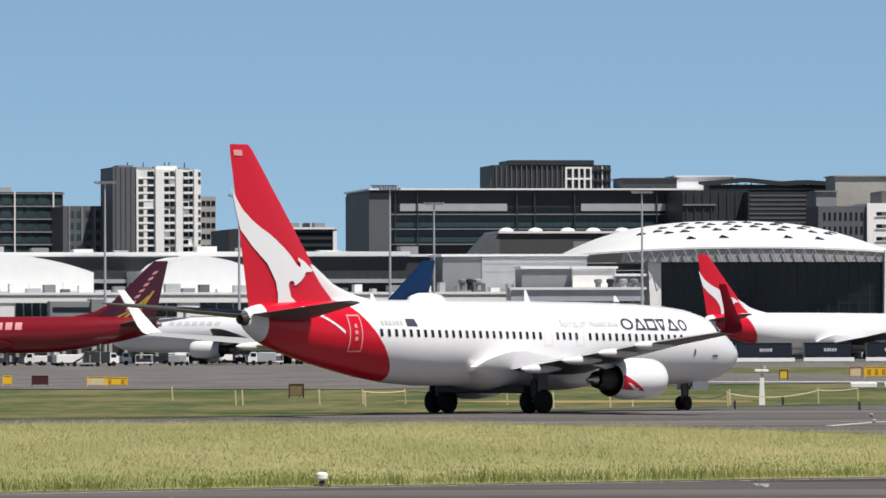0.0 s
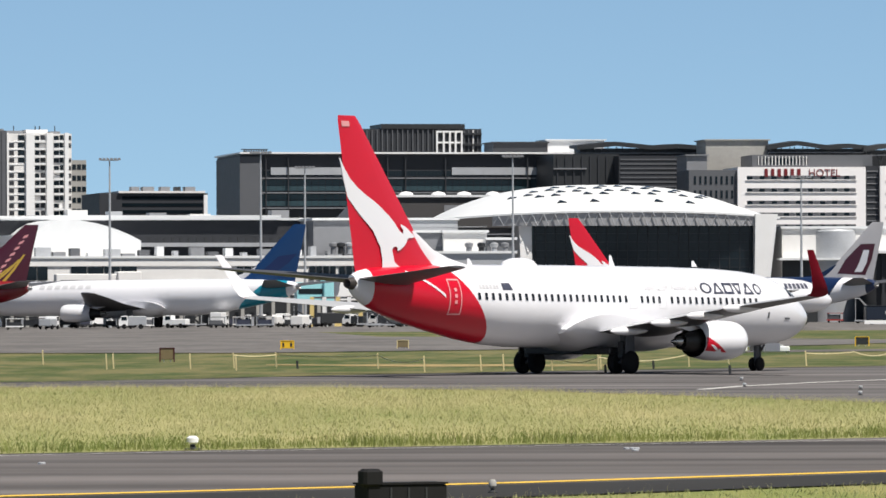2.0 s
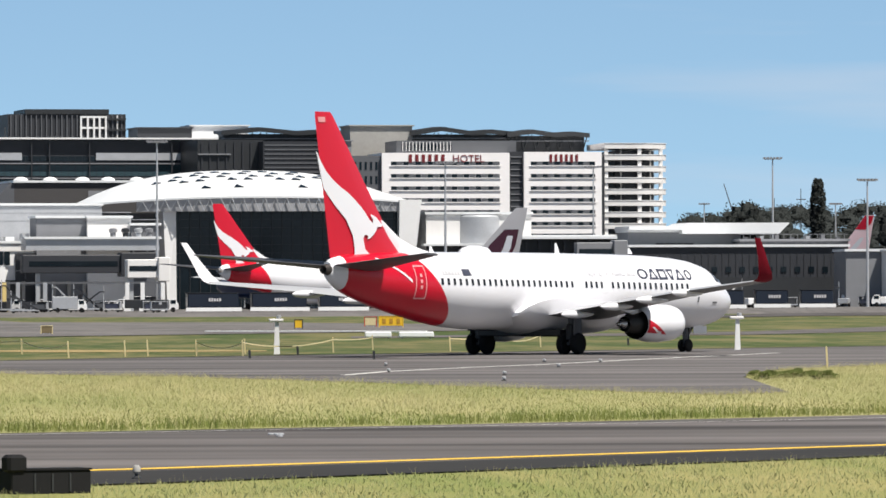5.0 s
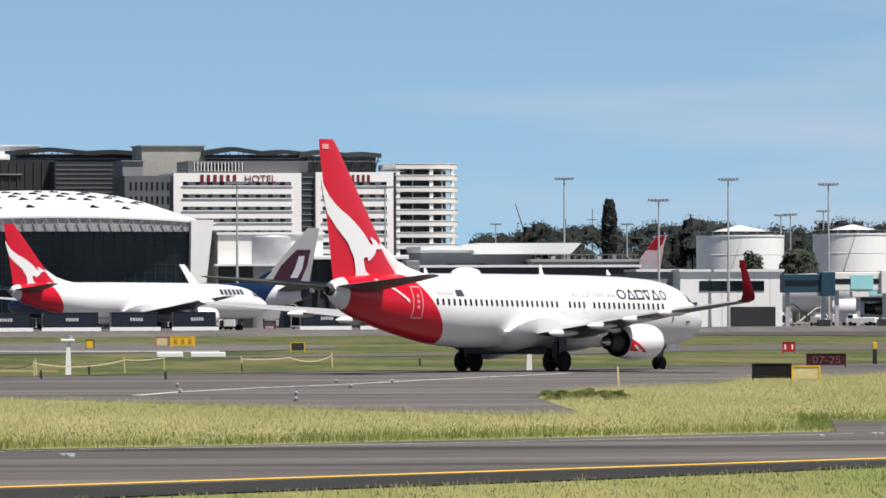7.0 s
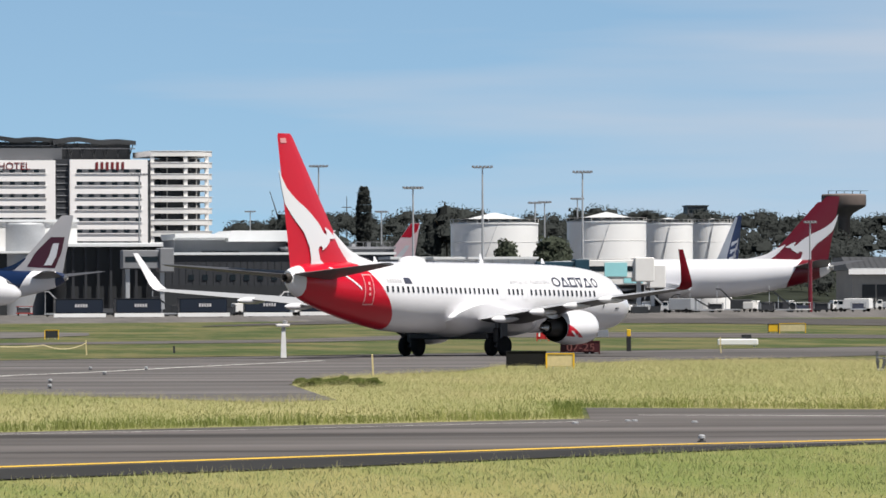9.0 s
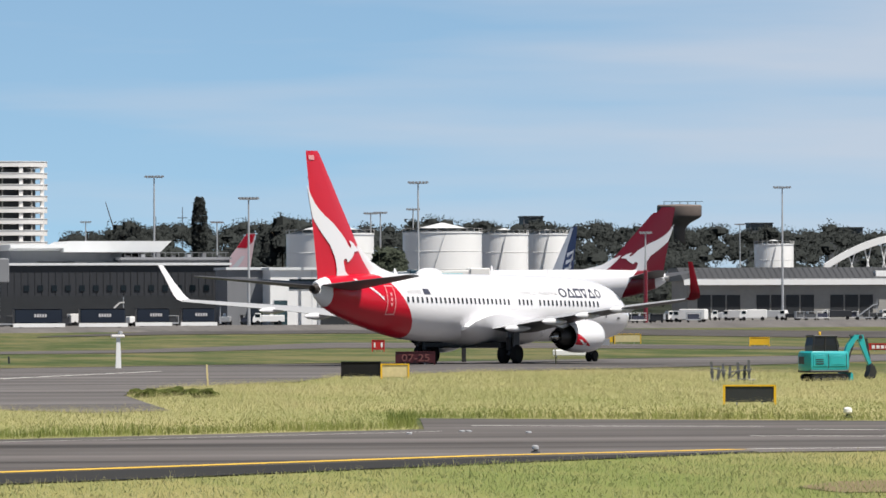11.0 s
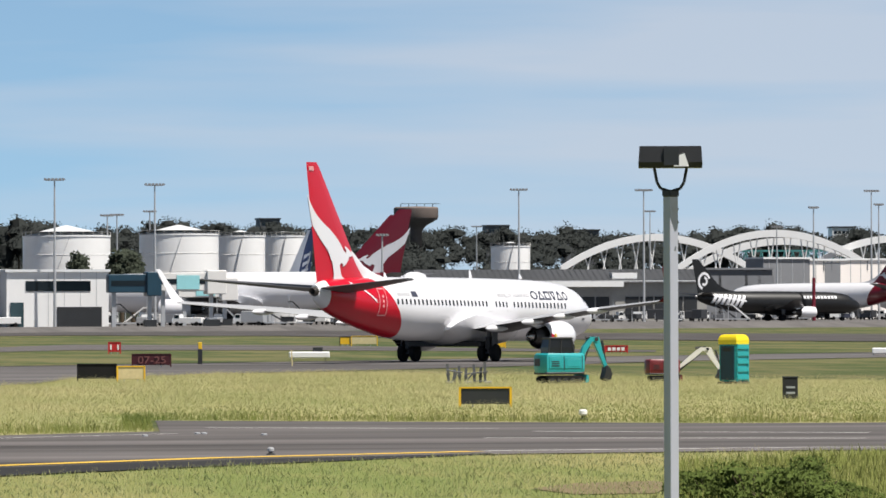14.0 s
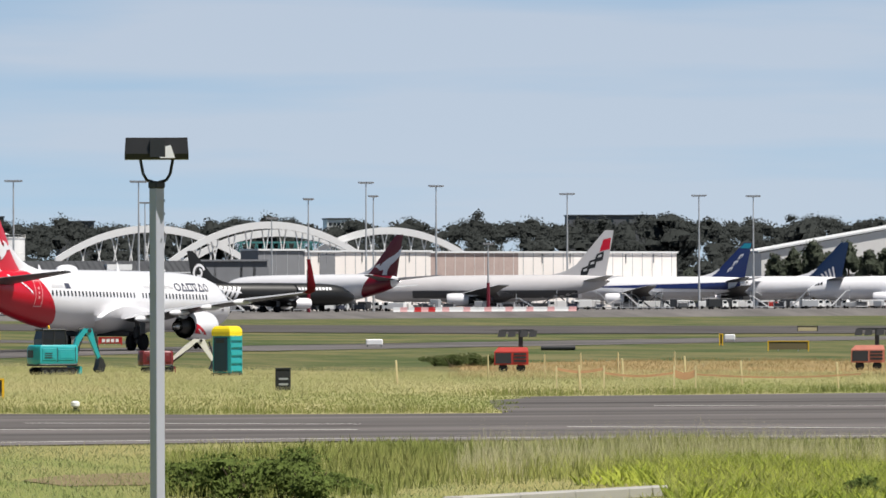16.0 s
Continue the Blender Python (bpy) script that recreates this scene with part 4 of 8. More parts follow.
# dark tower with a white frame
ob, w, h = building("dark_tower", "charcoal tower with vertical fins and one white-framed bay", 695, 903, 243, 1900, 24, DARK)
k = w / 208
piece(ob, "roof", CHARCOAL, 30 * k, 178 * k, -0.5, 20, h, h + 1.3)
for x in list(range(4, 124, 9)) + [176, 184, 192, 200]:
    piece(ob, "fin", MIDGREY if x % 3 else PALE, x * k, (x + 2) * k, -0.4, 0, 0, h - 0.3)
for x in (127, 139, 150, 160, 171):
    piece(ob, "white_frame", WHITE, x * k, (x + 3.2) * k, -0.7, 0, 0, h - 0.5)
for j in range(6):
    piece(ob, "white_frame", WHITE, 127 * k, 174 * k, -0.6, 0, h - 1.0 - j * 2.9, h - 0.5 - j * 2.9)
    piece(ob, "slab", CHARCOAL, 174 * k, 208 * k, -0.8, 0, h - 1.6 - j * 2.9, h - 1.1 - j * 2.9)

# long office building
OFF_D = 1600
ob, w, h = building("long_office", "long glazed office building with a thin white roof edge", 476, 1062, 288, OFF_D, 40, DARK)
k = OFF_D / F
e = h + 288 * k
zz = lambda v: e - v * k
piece(ob, "roof", WHITE, -0.3, w + 6, -1.5, 42, zz(287), zz(284), label="thin white roof edge")
piece(ob, "end_wall", MIDGREY, -0.2, 36 * k, -0.6, 40, 0, zz(292), label="grey end wall")
for u0, u1 in ((530, 722), (855, 1062)):
    piece(ob, "terrace_wall", STEEL, (u0 - 476) * k, (u1 - 476) * k, -0.5, 0, zz(324), zz(311))
for v in (329, 355, 382):
    piece(ob, "floor_edge", GREY, 36 * k, w, -0.9, 0, zz(v + 2), zz(v))
for v in (333, 343, 359, 370):
    windows(ob, "glass_pane", BLUEGLASS, 12.0 * k, 9.5 * k, steps(38 * k, w, 44), [zz(v + 9)], -0.15)
windows(ob, "glass_pane", GLASS, 12.0 * k, 9.0 * k, steps(38 * k, w, 44), [zz(326)], -0.1)
for u in (520, 560, 738, 770, 842, 990):
    piece(ob, "column", DARK, (u - 476) * k, (u - 474) * k, -1.0, -0.6, 0, zz(292))
roof = Shape()
roof.tube((12 * k, 3, h), (12 * k, 3, h + 0.9), 0.1)
for i in range(10):
    roof.box(8 * k + i * 4.4 * k, 8 * k + i * 4.4 * k + 0.3, 2, 2.3, h, h + 1.3)
roof.box(4 * k, 52 * k, 2, 2.3, h + 1.1, h + 1.3)
part("roof_rail", roof, CHARCOAL, ob)
piece(ob, "aerial", CHARCOAL, 222 * k, 224 * k, 5, 5.3, h, h + 3.0)

ob, w, h = building("annexe", "dark charcoal annexe with a ribbed front", 1030, 1146, 288, 1585, 30, CHARCOAL)
for x in steps(0, w, 8):
    piece(ob, "rib", DARK, x - 0.15, x + 0.15, -0.3, 0, 0, h - 0.5)
piece(ob, "floor_edge", GREY, 0, w * 0.5, -0.6, 0, h - 3.4, h - 3.1)
ob, w, h = building("annexe", "charcoal plant building with horizontal louvres", 1146, 1266, 291, 1580, 30, DARK)
for j in range(9):
    piece(ob, "louvre_band", MIDGREY, 0.3, w - 0.3, -0.12, 0, h - 1.0 - j * 1.0, h - 0.65 - j * 1.0)

# roof canopies over the hotel and its neighbours
for name, u0, u1, v0, v1, d, mat, lab in (("roof_pavilion", 924, 1020, 268, 284, 1640, DARK, "low dark roof pavilion"), ("roof_pavilion", 1018, 1120, 264, 268, 1645, ROOF_WHITE, "thin pale pavilion roof"),
                                          ("plant_room", 1300, 1410, 264, 330, 1570, CONCRETE, "bare concrete plant room on the roof"), ("link_wing", 1266, 1302, 291, 480, 1560, GREY, "narrow grey link wing")):
    ob, w, h = building(name, lab, u0, u1, v0, d, 14, mat)
    piece(ob, "roof", mat, -0.4, w + 0.4, -0.5, 14.4, h, h + 0.25)


def wavy_canopy(u0, u1, v, d, rise, legs, label):
    m, w = span(u0, u1, d)
    h = height((u0 + u1) / 2, v, d)
    ob = thing("roof_canopy", label, "canopy", "canopies on the roof", m=m)
    s = Shape()
    n = 24
    rings = []
    for i in range(n + 1):
        x = w * i / n
        z = h - rise * min(1.0, 2.6 * abs(i / n - 0.3), 0.45 + 1.8 * abs(i / n - 0.78))
        rings.append([(x, 0, z - 0.95), (x, 0, z + 0.05), (x, 12, z + 0.3), (x, 12, z - 0.3)])
    s.loft(rings)
    part("canopy", s, CHARCOAL, ob, "curved black canopy")
    for x in steps(0, w, legs):
        s = Shape()
        s.tube((x, 1, h - 4.5), (x + 1.0, 1, h - rise), 0.12)
        s.tube((x, 1, h - 4.5), (x - 1.0, 1, h - rise), 0.12)
        part("strut", s, CHARCOAL, ob)
    s = Shape()
    s.box(0, w, 0.8, 1.0, h - 2.6, h - 2.4)
    part("rail", s, GREY, ob)
    s = Shape()
    s.box(1, w - 1, 1.5, 11, h - 5, h - rise - 0.35)
    part("plant_screen", s, CHARCOAL, ob, "dark plant screen")
    return ob


wavy_canopy(1072, 1300, 266, 1590, 1.1, 9, "black steel canopy with raking struts on a roof")
wavy_canopy(1408, 1590, 265, 1570, 1.3, 8, "black steel canopy with raking struts on a roof")
wavy_canopy(1578, 1724, 270, 1572, 1.0, 7, "black steel canopy with raking struts on a roof")

# hotel
HOT = 1545
HOTEL_WHITE = paint("hotel_white_plaster", (0.88, 0.855, 0.85), 0.75, var=0.04, grain=0.5)
ob, w, h = building("hotel", "white hotel with rows of strip windows and red roof lettering", 1356, 1582, 311, HOT, 22, HOTEL_WHITE)
k = HOT / F
ROWS = [324, 346, 368, 389, 410, 431, 452]
for v in ROWS:
    windows(ob, "window", GLASS, 10.2 * k, 6.5 * k, steps(16 * k, w - 18 * k, 18)[::2], [h - (v + 9 - 311) * k], -0.03)
    windows(ob, "window", MIDGREY, 10.6 * k, 6.5 * k, steps(16 * k, w - 18 * k, 18)[1::2], [h - (v + 9 - 311) * k], -0.02)
    piece(ob, "sill", HOTEL_WHITE, 14 * k, w - 16 * k, -0.25, 0, h - (v + 10.5 - 311) * k, h - (v + 9.3 - 311) * k)
s = Shape()
s.box(-86 * k, -0.1, 1.0, 20, 0, h - 5 * k)
part("side_wing", s, MIDGREY, ob, "grey side wing")
windows(ob, "window", GLASS, 4 * k, 14 * k, steps(-80 * k, -4 * k, 8), [h - 30 * k, h - 55 * k, h - 80 * k], 0.95)
s = Shape()
s.box(30 * k, w + 16 * k, 3, 20, h, h + 22 * k)
part("top_storey", s, MIDGREY, ob, "set-back grey top storey")
windows(ob, "window", GLASS, 4.5 * k, 12 * k, steps(38 * k, 130 * k, 14), [h + 5 * k], 2.95)
windows(ob, "window", PALE, 1.2 * k, 16 * k, steps(38 * k, 130 * k, 15), [h + 4 * k], 2.9)
s = Shape()
s.box(w + 0.02, w + 26 * k, 1.2, 18, 0, h + 2 * k)
part("stair_core", s, DARK, ob, "dark glazed stair core")
for j in range(12):
    piece(ob, "floor_edge", GREY, w + 3 * k, w + 24 * k, 1.0, 1.2, h - (8 + j * 11) * k, h - (6.5 + j * 11) * k)
s = Shape()
s.box(w + 26 * k, w + 166 * k, 0, 22, 0, h + 0.2)
part("second_wing", s, HOTEL_WHITE, ob, "white second wing")
for v in ROWS:
    windows(ob, "window", GLASS, 10.4 * k, 6.5 * k, steps(w + 38 * k, w + 154 * k, 11)[::2], [h - (v + 9 - 311) * k], -0.03)
    windows(ob, "window", MIDGREY, 10.4 * k, 6.5 * k, steps(w + 38 * k, w + 154 * k, 11)[1::2], [h - (v + 9 - 311) * k], -0.02)
    piece(ob, "sill", HOTEL_WHITE, w + 36 * k, w + 156 * k, -0.25, 0, h - (v + 10.5 - 311) * k, h - (v + 9.3 - 311) * k)


def lettering(parent, words, size, x, z, mat, y=-0.1, name="lettering"):
    c = bpy.data.curves.new(name, "FONT")
    c.body, c.size, c.extrude = words, size, 0.03
    tmp = bpy.data.objects.new(name, c)
    scene.collection.objects.link(tmp)
    me = bpy.data.meshes.new_from_object(tmp.evaluated_get(bpy.context.evaluated_depsgraph_get()))
    bpy.data.objects.remove(tmp)
    me.materials.clear()
    me.materials.append(mat)
    ob = new(name, me)
    ob.parent = parent
    ob.matrix_basis = pose(x, y, z, 90, 0, 0)
    return ob


SIGNRED = paint("sign_letter_red", (0.17, 0.015, 0.02), 0.5, var=0.1)


def sign_bars(parent, x0, x1, z0, z1, n, mat=SIGNRED, y=-0.18):
    """A brand name as plain upright blocks."""
    w = (x1 - x0) / n
    for i in range(n):
        piece(parent, "sign_block", mat, x0 + i * w, x0 + (i + 0.5) * w, y, y + 0.12, z0 + (0.12 if i % 2 else 0) * (z1 - z0), z1)


sign_bars(ob, 48 * k, 118 * k, h - 17 * k, h - 3 * k, 6)
word = lettering(ob, "HOTEL", 2.25, 126 * k, h - 16.5 * k, SIGNRED)
word["label"] = "red capital letters"
sign_bars(ob, w + 72 * k, w + 128 * k, h - 17 * k, h - 3 * k, 6)
# dark filler painted in for the shaded gap beside the car park
s = Shape()
s.box(w + 166 * k, w + 171 * k, 0.5, 18, 0, h - 6 * k)
part("gap_shade_fill", s, DARK, ob)

# round-ended car park
m, w = span(1750, 1868, HOT + 9)
hh = height(1800, 291, HOT + 9)
ob = thing("car_park", "white multi-storey car park with open decks and a rounded end", "building", m=m)
r = 8.0


def deck_ring(off, n=14):
    out = [(0 - off, 0 - off), (w - r, 0 - off)]
    for i in range(n + 1):
        t = -math.pi / 2 + math.pi / 2 * i / n
        out.append((w - r + (r + off) * math.cos(t), r + (r + off) * math.sin(t)))
    out += [(w + off, 26), (0 - off, 26)]
    return out


# charcoal core puts the shade inside the open decks into colour
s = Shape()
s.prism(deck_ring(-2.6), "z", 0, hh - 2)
part("core", s, CHARCOAL, ob, "charcoal core for the shade inside the decks")
for j in range(9):
    z = hh - 1.55 - j * 20.4 * k
    s = Shape()
    s.prism(deck_ring(0), "z", z, z + 1.1)
    part("deck", s, PALE, ob, "pale concrete deck edge")
    s = Shape()
    s.prism(deck_ring(0.12), "z", z + 1.1, z + 1.22)
    part("deck_rail", s, WHITE, ob, "white rail along the deck edge")
for f in (0.03, 0.53, 0.88):
    x = w * f
    y = 0.25 if x < w - r else r - math.sqrt(r * r - (x - w + r) ** 2) + 0.25
    s = Shape()
    s.box(x - 0.4, x + 0.4, y, y + 0.8, 0, hh - 1)
    part("column", s, PALE, ob, "pale concrete column")
for f in (0.26, 0.7):
    s = Shape()
    s.box(w * f - 0.12, w * f + 0.12, 1.2, 1.5, 0, hh - 1)
    part("column", s, CONCRETE, ob)

# ---- terminal ----
TD = 1350
TK = TD / F


def tz(u, v, d=TD):
    return height(u, v, d)


m, w = span(862, 1434, TD)
dome = thing("terminal_hall", "terminal hall with white shell roof and tall dark glass front", "building", m=m)
cx = (1185 - 862) * TK
nx, ny = 40, 12
hw = (1440 - 862) * TK / 2


def shell(i, j):
    sx = 2 * i / nx - 1
    t = j / ny
    edge = tz(1150, 388) - 1.15 * abs(sx) ** 2.2
    crest = 5.5 * max(0.0, 1 - abs(sx) ** (3.2 if sx > 0 else 2.6)) * math.sin(math.pi / 2 * min(1, t * 1.25)) ** 0.9
    bulge = 6.0 * (1 - sx * sx)
    return (hw * (1 + sx), -bulge + t * (44 + bulge), edge + crest)


s = Shape()
v = [shell(i, j) for j in range(ny + 1) for i in range(nx + 1)]
f = [(j * (nx + 1) + i, j * (nx + 1) + i + 1, (j + 1) * (nx + 1) + i + 1, (j + 1) * (nx + 1) + i) for j in range(ny) for i in range(nx)]
low = [(x, y, z - 0.35) for x, y, z in v]
s.add(v, f)
s.add(low, [tuple(reversed(q)) for q in f])
rim = [(i, i + 1, len(v) + i + 1, len(v) + i) for i in range(nx)]
s.f += rim
part("shell_roof", s, ROOF_WHITE, dome, "white curved shell roof", 40)
for j, row in ((2, range(9, 32, 4)), (3, range(6, 35, 3)), (4, range(9, 32, 2)), (5, range(8, 33, 2)), (6, range(11, 30, 2)), (7, range(14, 27, 2))):
    for n_, i in enumerate(row):
        if (i * 5 + j * 3) % 3 == 0:
            continue
        a, b, c = Vector(shell(i - 0.6, j - 0.26)), Vector(shell(i + 0.6, j - 0.26)), Vector(shell(i, j + 0.36))
        up = Vector((0, -0.12, 0.16))
        s = Shape()
        s.loft([[a, b, c], [a + up, b + up, c + up]])
        part("skylight", s, GLASS, dome, "dark triangular skylight")
# lattice fascia under the roof edge
n = 26
top, bot = [], []
for i in range(n + 1):
    q = 4 + (nx - 5) * i / n
    x, y, z = shell(q, 0)
    top.append(Vector((x, y + 0.3, z - 0.4)))
    bot.append(Vector((x, y + 0.6, tz(1150, 415))))
s = Shape()
s.add(top + bot, [(i, i + 1, n + 2 + i, n + 1 + i) for i in range(n)])
part("fascia", s, paint("light_grey_panel", (0.40, 0.40, 0.415), 0.6, var=0.06, grain=0.5), dome, "light grey fascia band")
for i in range(n):
    s = Shape()
    s.tube(bot[i] + Vector((0, -0.35, 0)), (top[i] + top[i + 1]) / 2 + Vector((0, -0.2, 0)), 0.07, n=5)
    s.tube((top[i] + top[i + 1]) / 2 + Vector((0, -0.35, 0)), bot[i + 1] + Vector((0, -0.35, 0)), 0.1, n=5)
    part("lattice_bar", s, STEEL, dome)
gx0, gx1 = (990 - 862) * TK, (1394 - 862) * TK
s = Shape()
s.box(gx0, gx1, 0, 0.3, 0, tz(1150, 414))
part("glass_front", s, GLASS, dome, "tall dark glass front")
for x in steps(gx0, gx1, 22):
    piece(dome, "mullion", CHARCOAL, x - 0.06, x + 0.06, -0.14, 0, 0, tz(1150, 415))
for vv in (428, 443, 458, 473, 488):
    piece(dome, "transom", DARK, gx0, gx1, -0.12, 0, tz(1150, vv + 0.8), tz(1150, vv))
for a0, a1, b0, b1, vt in ((976, 992, 966, 990, 408), (1390, 1410, 1391, 1432, 394)):
    s = Shape()
    bx0, bx1, tx0, tx1 = [(q - 862) * TK for q in (a0, a1, b0, b1)]
    s.loft([[(bx0, -1.2, 0), (bx1, -1.2, 0), (bx1, 6, 0), (bx0, 6, 0)], [(tx0, -2.6, tz(1150, vt)), (tx1, -2.0, tz(1150, vt)), (tx1, 6, tz(1150, vt)), (tx0, 6, tz(1150, vt))]])
    part("buttress", s, WHITE, dome, "white raking end pier")
s = Shape()
s.box(0.5, w - 2, 8, 42, 0, tz(1150, 412) - 0.5)
part("hall_body", s, MIDGREY, dome)


def wing(name, label, u0, u1, v0, d, deep, mat, cat="building", v1=None, skew=9.0, edge=ROOF_WHITE):
    """A plain terminal volume with a roof edge; v1 lifts its foot off the ground."""
    m, w = span(u0, u1, d, skew)
    h = height((u0 + u1) / 2, v0, d)
    z0 = 0 if v1 is None else height((u0 + u1) / 2, v1, d)
    ob = thing(name, label, cat, m=m)
    s = Shape()
    s.box(0, w, 0, deep, z0, h)
    part("wall", s, mat, ob)
    s = Shape()
    s.box(-0.3, w + 0.3, -0.5, deep + 0.2, h, h + 0.45)
    part("roof_edge", s, edge, ob, "roof edge")
    return ob, w, h


# long roofs of the departures hall
ob, w, h = wing("departures_hall", "long terminal hall with a white roof edge and dark upper wall", -300, 605, 405, 1330, 40, DARK)
k = 1330 / F
for u0, u1, v0, v1, mat, nm in ((-300, 140, 397, 403, ROOF_WHITE, "roof_tier"), (140, 560, 396, 404, ROOF_WHITE, "roof_tier"), (-300, 605, 445, 452, STEEL, "gutter")):
    piece(ob, nm, mat, (u0 + 300) * k, (u1 + 300) * k, -1.2, 20, height(150, v1, 1330), height(150, v0, 1330))
for x in steps(2, w - 1, 60):
    piece(ob, "louvre", CHARCOAL, x - 0.25, x + 0.25, -0.15, 0, height(150, 444, 1330), height(150, 436, 1330))
for u in range(-260, 560, 74):
    piece(ob, "roof_plant", (STEEL, PALE, GREY)[u % 3], (u + 300) * k, (u + 322 + u % 17) * k, 5, 9, h, h + 1.0 + (u % 5) * 0.25)
ob, w, h = wing("departures_hall", "grey and pale panelled hall end beside the shell roof", 605, 860, 405, 1328, 30, GREY)
piece(ob, "pale_panel", STEEL, 70 * k, w, -0.2, 0, 0, h - 0.1)
for vv in (418, 432):
    piece(ob, "seam", GREY, 70 * k, w, -0.24, -0.2, height(720, vv + 0.5, 1328), height(720, vv, 1328))


# low dark plant block standing behind the hall roofs
ob, w, h = wing("plant_block", "low grey-brown plant block with white roof domes", 706, 1010, 364, 1420, 20, paint("grey_brown_cladding", (0.062, 0.058, 0.058), 0.7, var=0.12, grain=0.5))
k = 1420 / F
s = Shape()
s.prism([(-5.5, 0), (0, 0), (0, h), (-0.8, h), (-5.5, h - 5.2)], "y", 0, 18)
part("sloping_end", s, MIDGREY, ob, "sloping end of the block")
for u in (722, 774, 832, 878, 930):
    s = Shape()
    s.turn([(1.5, h + 0.4), (1.4, h + 0.75), (0.9, h + 1.05), (0.1, h + 1.2)], 14, "z", ((u - 706) * k, 3, 0))
    part("roof_dome", s, WHITE, ob, "small white roof dome", 50)
piece(ob, "louvre", GREY, 132 * k, 166 * k, -0.12, 0, h - 4.0, h - 1.6)
k = 1330 / F


def barrel_hall(u0, u1, v_top, v_foot, d, deep, label, lean=0.35):
    """A hall with a curved white roof that falls to one side."""
    m, w = span(u0, u1, d)
    zt, zf = height(u0, v_top, d), height(u0, v_foot, d)
    ob = thing("curved_hall", label, "building", m=m)
    s = Shape()
    prof = [(0, 0)]
    for i in range(13):
        t = i / 12
        prof.append((w * t, zf + (zt - zf) * (math.sin(math.pi * (0.5 * (t / lean) if t < lean else 0.5 + 0.42 * (t - lean) / (1 - lean))) ** 0.75 if t > 0 else 0.55)))
    prof.append((w, 0))
    s.prism(prof, "y", 0, deep)
    part("roof", s, ROOF_WHITE, ob, "white curved sheet roof", 35)
    for x in steps(1, w - 1, 5):
        piece(ob, "panel", PALE, x - 1.6, x + 1.6, -0.15, 0, zf - 1.5, zf + 0.2)
    return ob


barrel_hall(-330, -12, 402, 452, 1300, 30, "white curved-roof hall beside the gates", 0.45)
barrel_hall(88, 300, 404, 462, 1305, 30, "white curved-roof hall beside the gates", 0.35)

# pier with the gates
GD = 1285
ob, w, h = wing("gate_pier", "low white gate pier with dark windows and a service level", -300, 945, 472, GD, 26, PALE)
k = GD / F
gz = lambda v: height(300, v, GD)
piece(ob, "soffit_band", PALE, 0, w, -0.25, 0, gz(486), gz(476))
for u0, u1 in ((-240, -178), (-150, -90), (-60, 20), (60, 140), (180, 300), (478, 535), (610, 660), (664, 715), (800, 930)):
    windows(ob, "window", GLASS, (u1 - u0) * k / 4 - 0.25, gz(487) - gz(511), steps((u0 + 300) * k, (u1 + 300) * k, 4), [gz(511)], -0.3)
for u0, u1 in ((440, 475), (620, 705), (330, 420), (-100, -40), (740, 800)):
    piece(ob, "white_panel", WHITE, (u0 + 300) * k, (u1 + 300) * k, -0.4, 0, gz(548), gz(514))
# flat charcoal panel paints the shade under the pier
piece(ob, "undercroft", CHARCOAL, 0, w, -0.35, 0, 0, gz(538), label="service level with its shade painted charcoal")
for x in steps(0, w, 46):
    piece(ob, "pier_column", CONCRETE, x - 0.3, x + 0.3, -2.2, -1.6, 0, gz(540))
for n_, u in enumerate(range(-280, 930, 31)):
    q = 8 + (n_ * 37) % 21
    piece(ob, "roof_unit", (ROOF_WHITE, STEEL, GREY, MIDGREY)[n_ % 4], (u + 300) * k, (u + 300 + q) * k, 3, 6, h + 0.4, h + 0.4 + (0.5 + (n_ * 13 % 9) * 0.16))
for u0, u1, v0, v1, mat in ((745, 835, 427, 462, GREY), (835, 912, 427, 462, PALE), (912, 962, 440, 470, MIDGREY)):
    o2, w2, h2 = wing("plant_room", "boxy roof-top plant room of the terminal", u0, u1, v0, 1300, 8, mat, "building")
    piece(o2, "rail", STEEL, 0, w2, -0.2, -0.1, h2 + 1.0, h2 + 1.1)
piece(ob, "dark_front", DARK, 1024 * k, 1240 * k, -0.45, 0, 0, gz(490), label="dark clad bay of the pier")
for q in steps(1030 * k, 1236 * k, 9):
    piece(ob, "front_rib", MIDGREY, q - 0.12, q + 0.12, -0.6, -0.45, gz(536), gz(492))
for q in (520, 545):
    piece(ob, "front_rail", GREY, 1024 * k, 1240 * k, -0.62, -0.45, gz(q + 2), gz(q))
o2, w2, h2 = wing("gate_roof", "white stepped roof block of the gate pier", 726, 962, 464, 1292, 6, STEEL, v1=484)
for x in steps(1, w2 - 1, 9):
    piece(o2, "panel_seam", STEEL, x - 0.04, x + 0.04, -0.04, 0, h2 - 2.4, h2 - 0.2)
for n_, u in enumerate((640, 653, 668, 880, 902, 925, 944)):
    p = spot(u, 1296, height(u, 462, 1296))
    s = Shape()
    s.turn([(0.5, 0), (0.5, 1.2), (0.75, 1.4), (0.75, 1.9), (0.3, 2.1)], 10, "z")
    single("roof_vent", s, (GREY, CHARCOAL, STEEL)[n_ % 3], "metal cowl vent on the terminal roof", "vent", "roof vents", smooth=40, m=pose(p.x, p.y, p.z - 0.3))

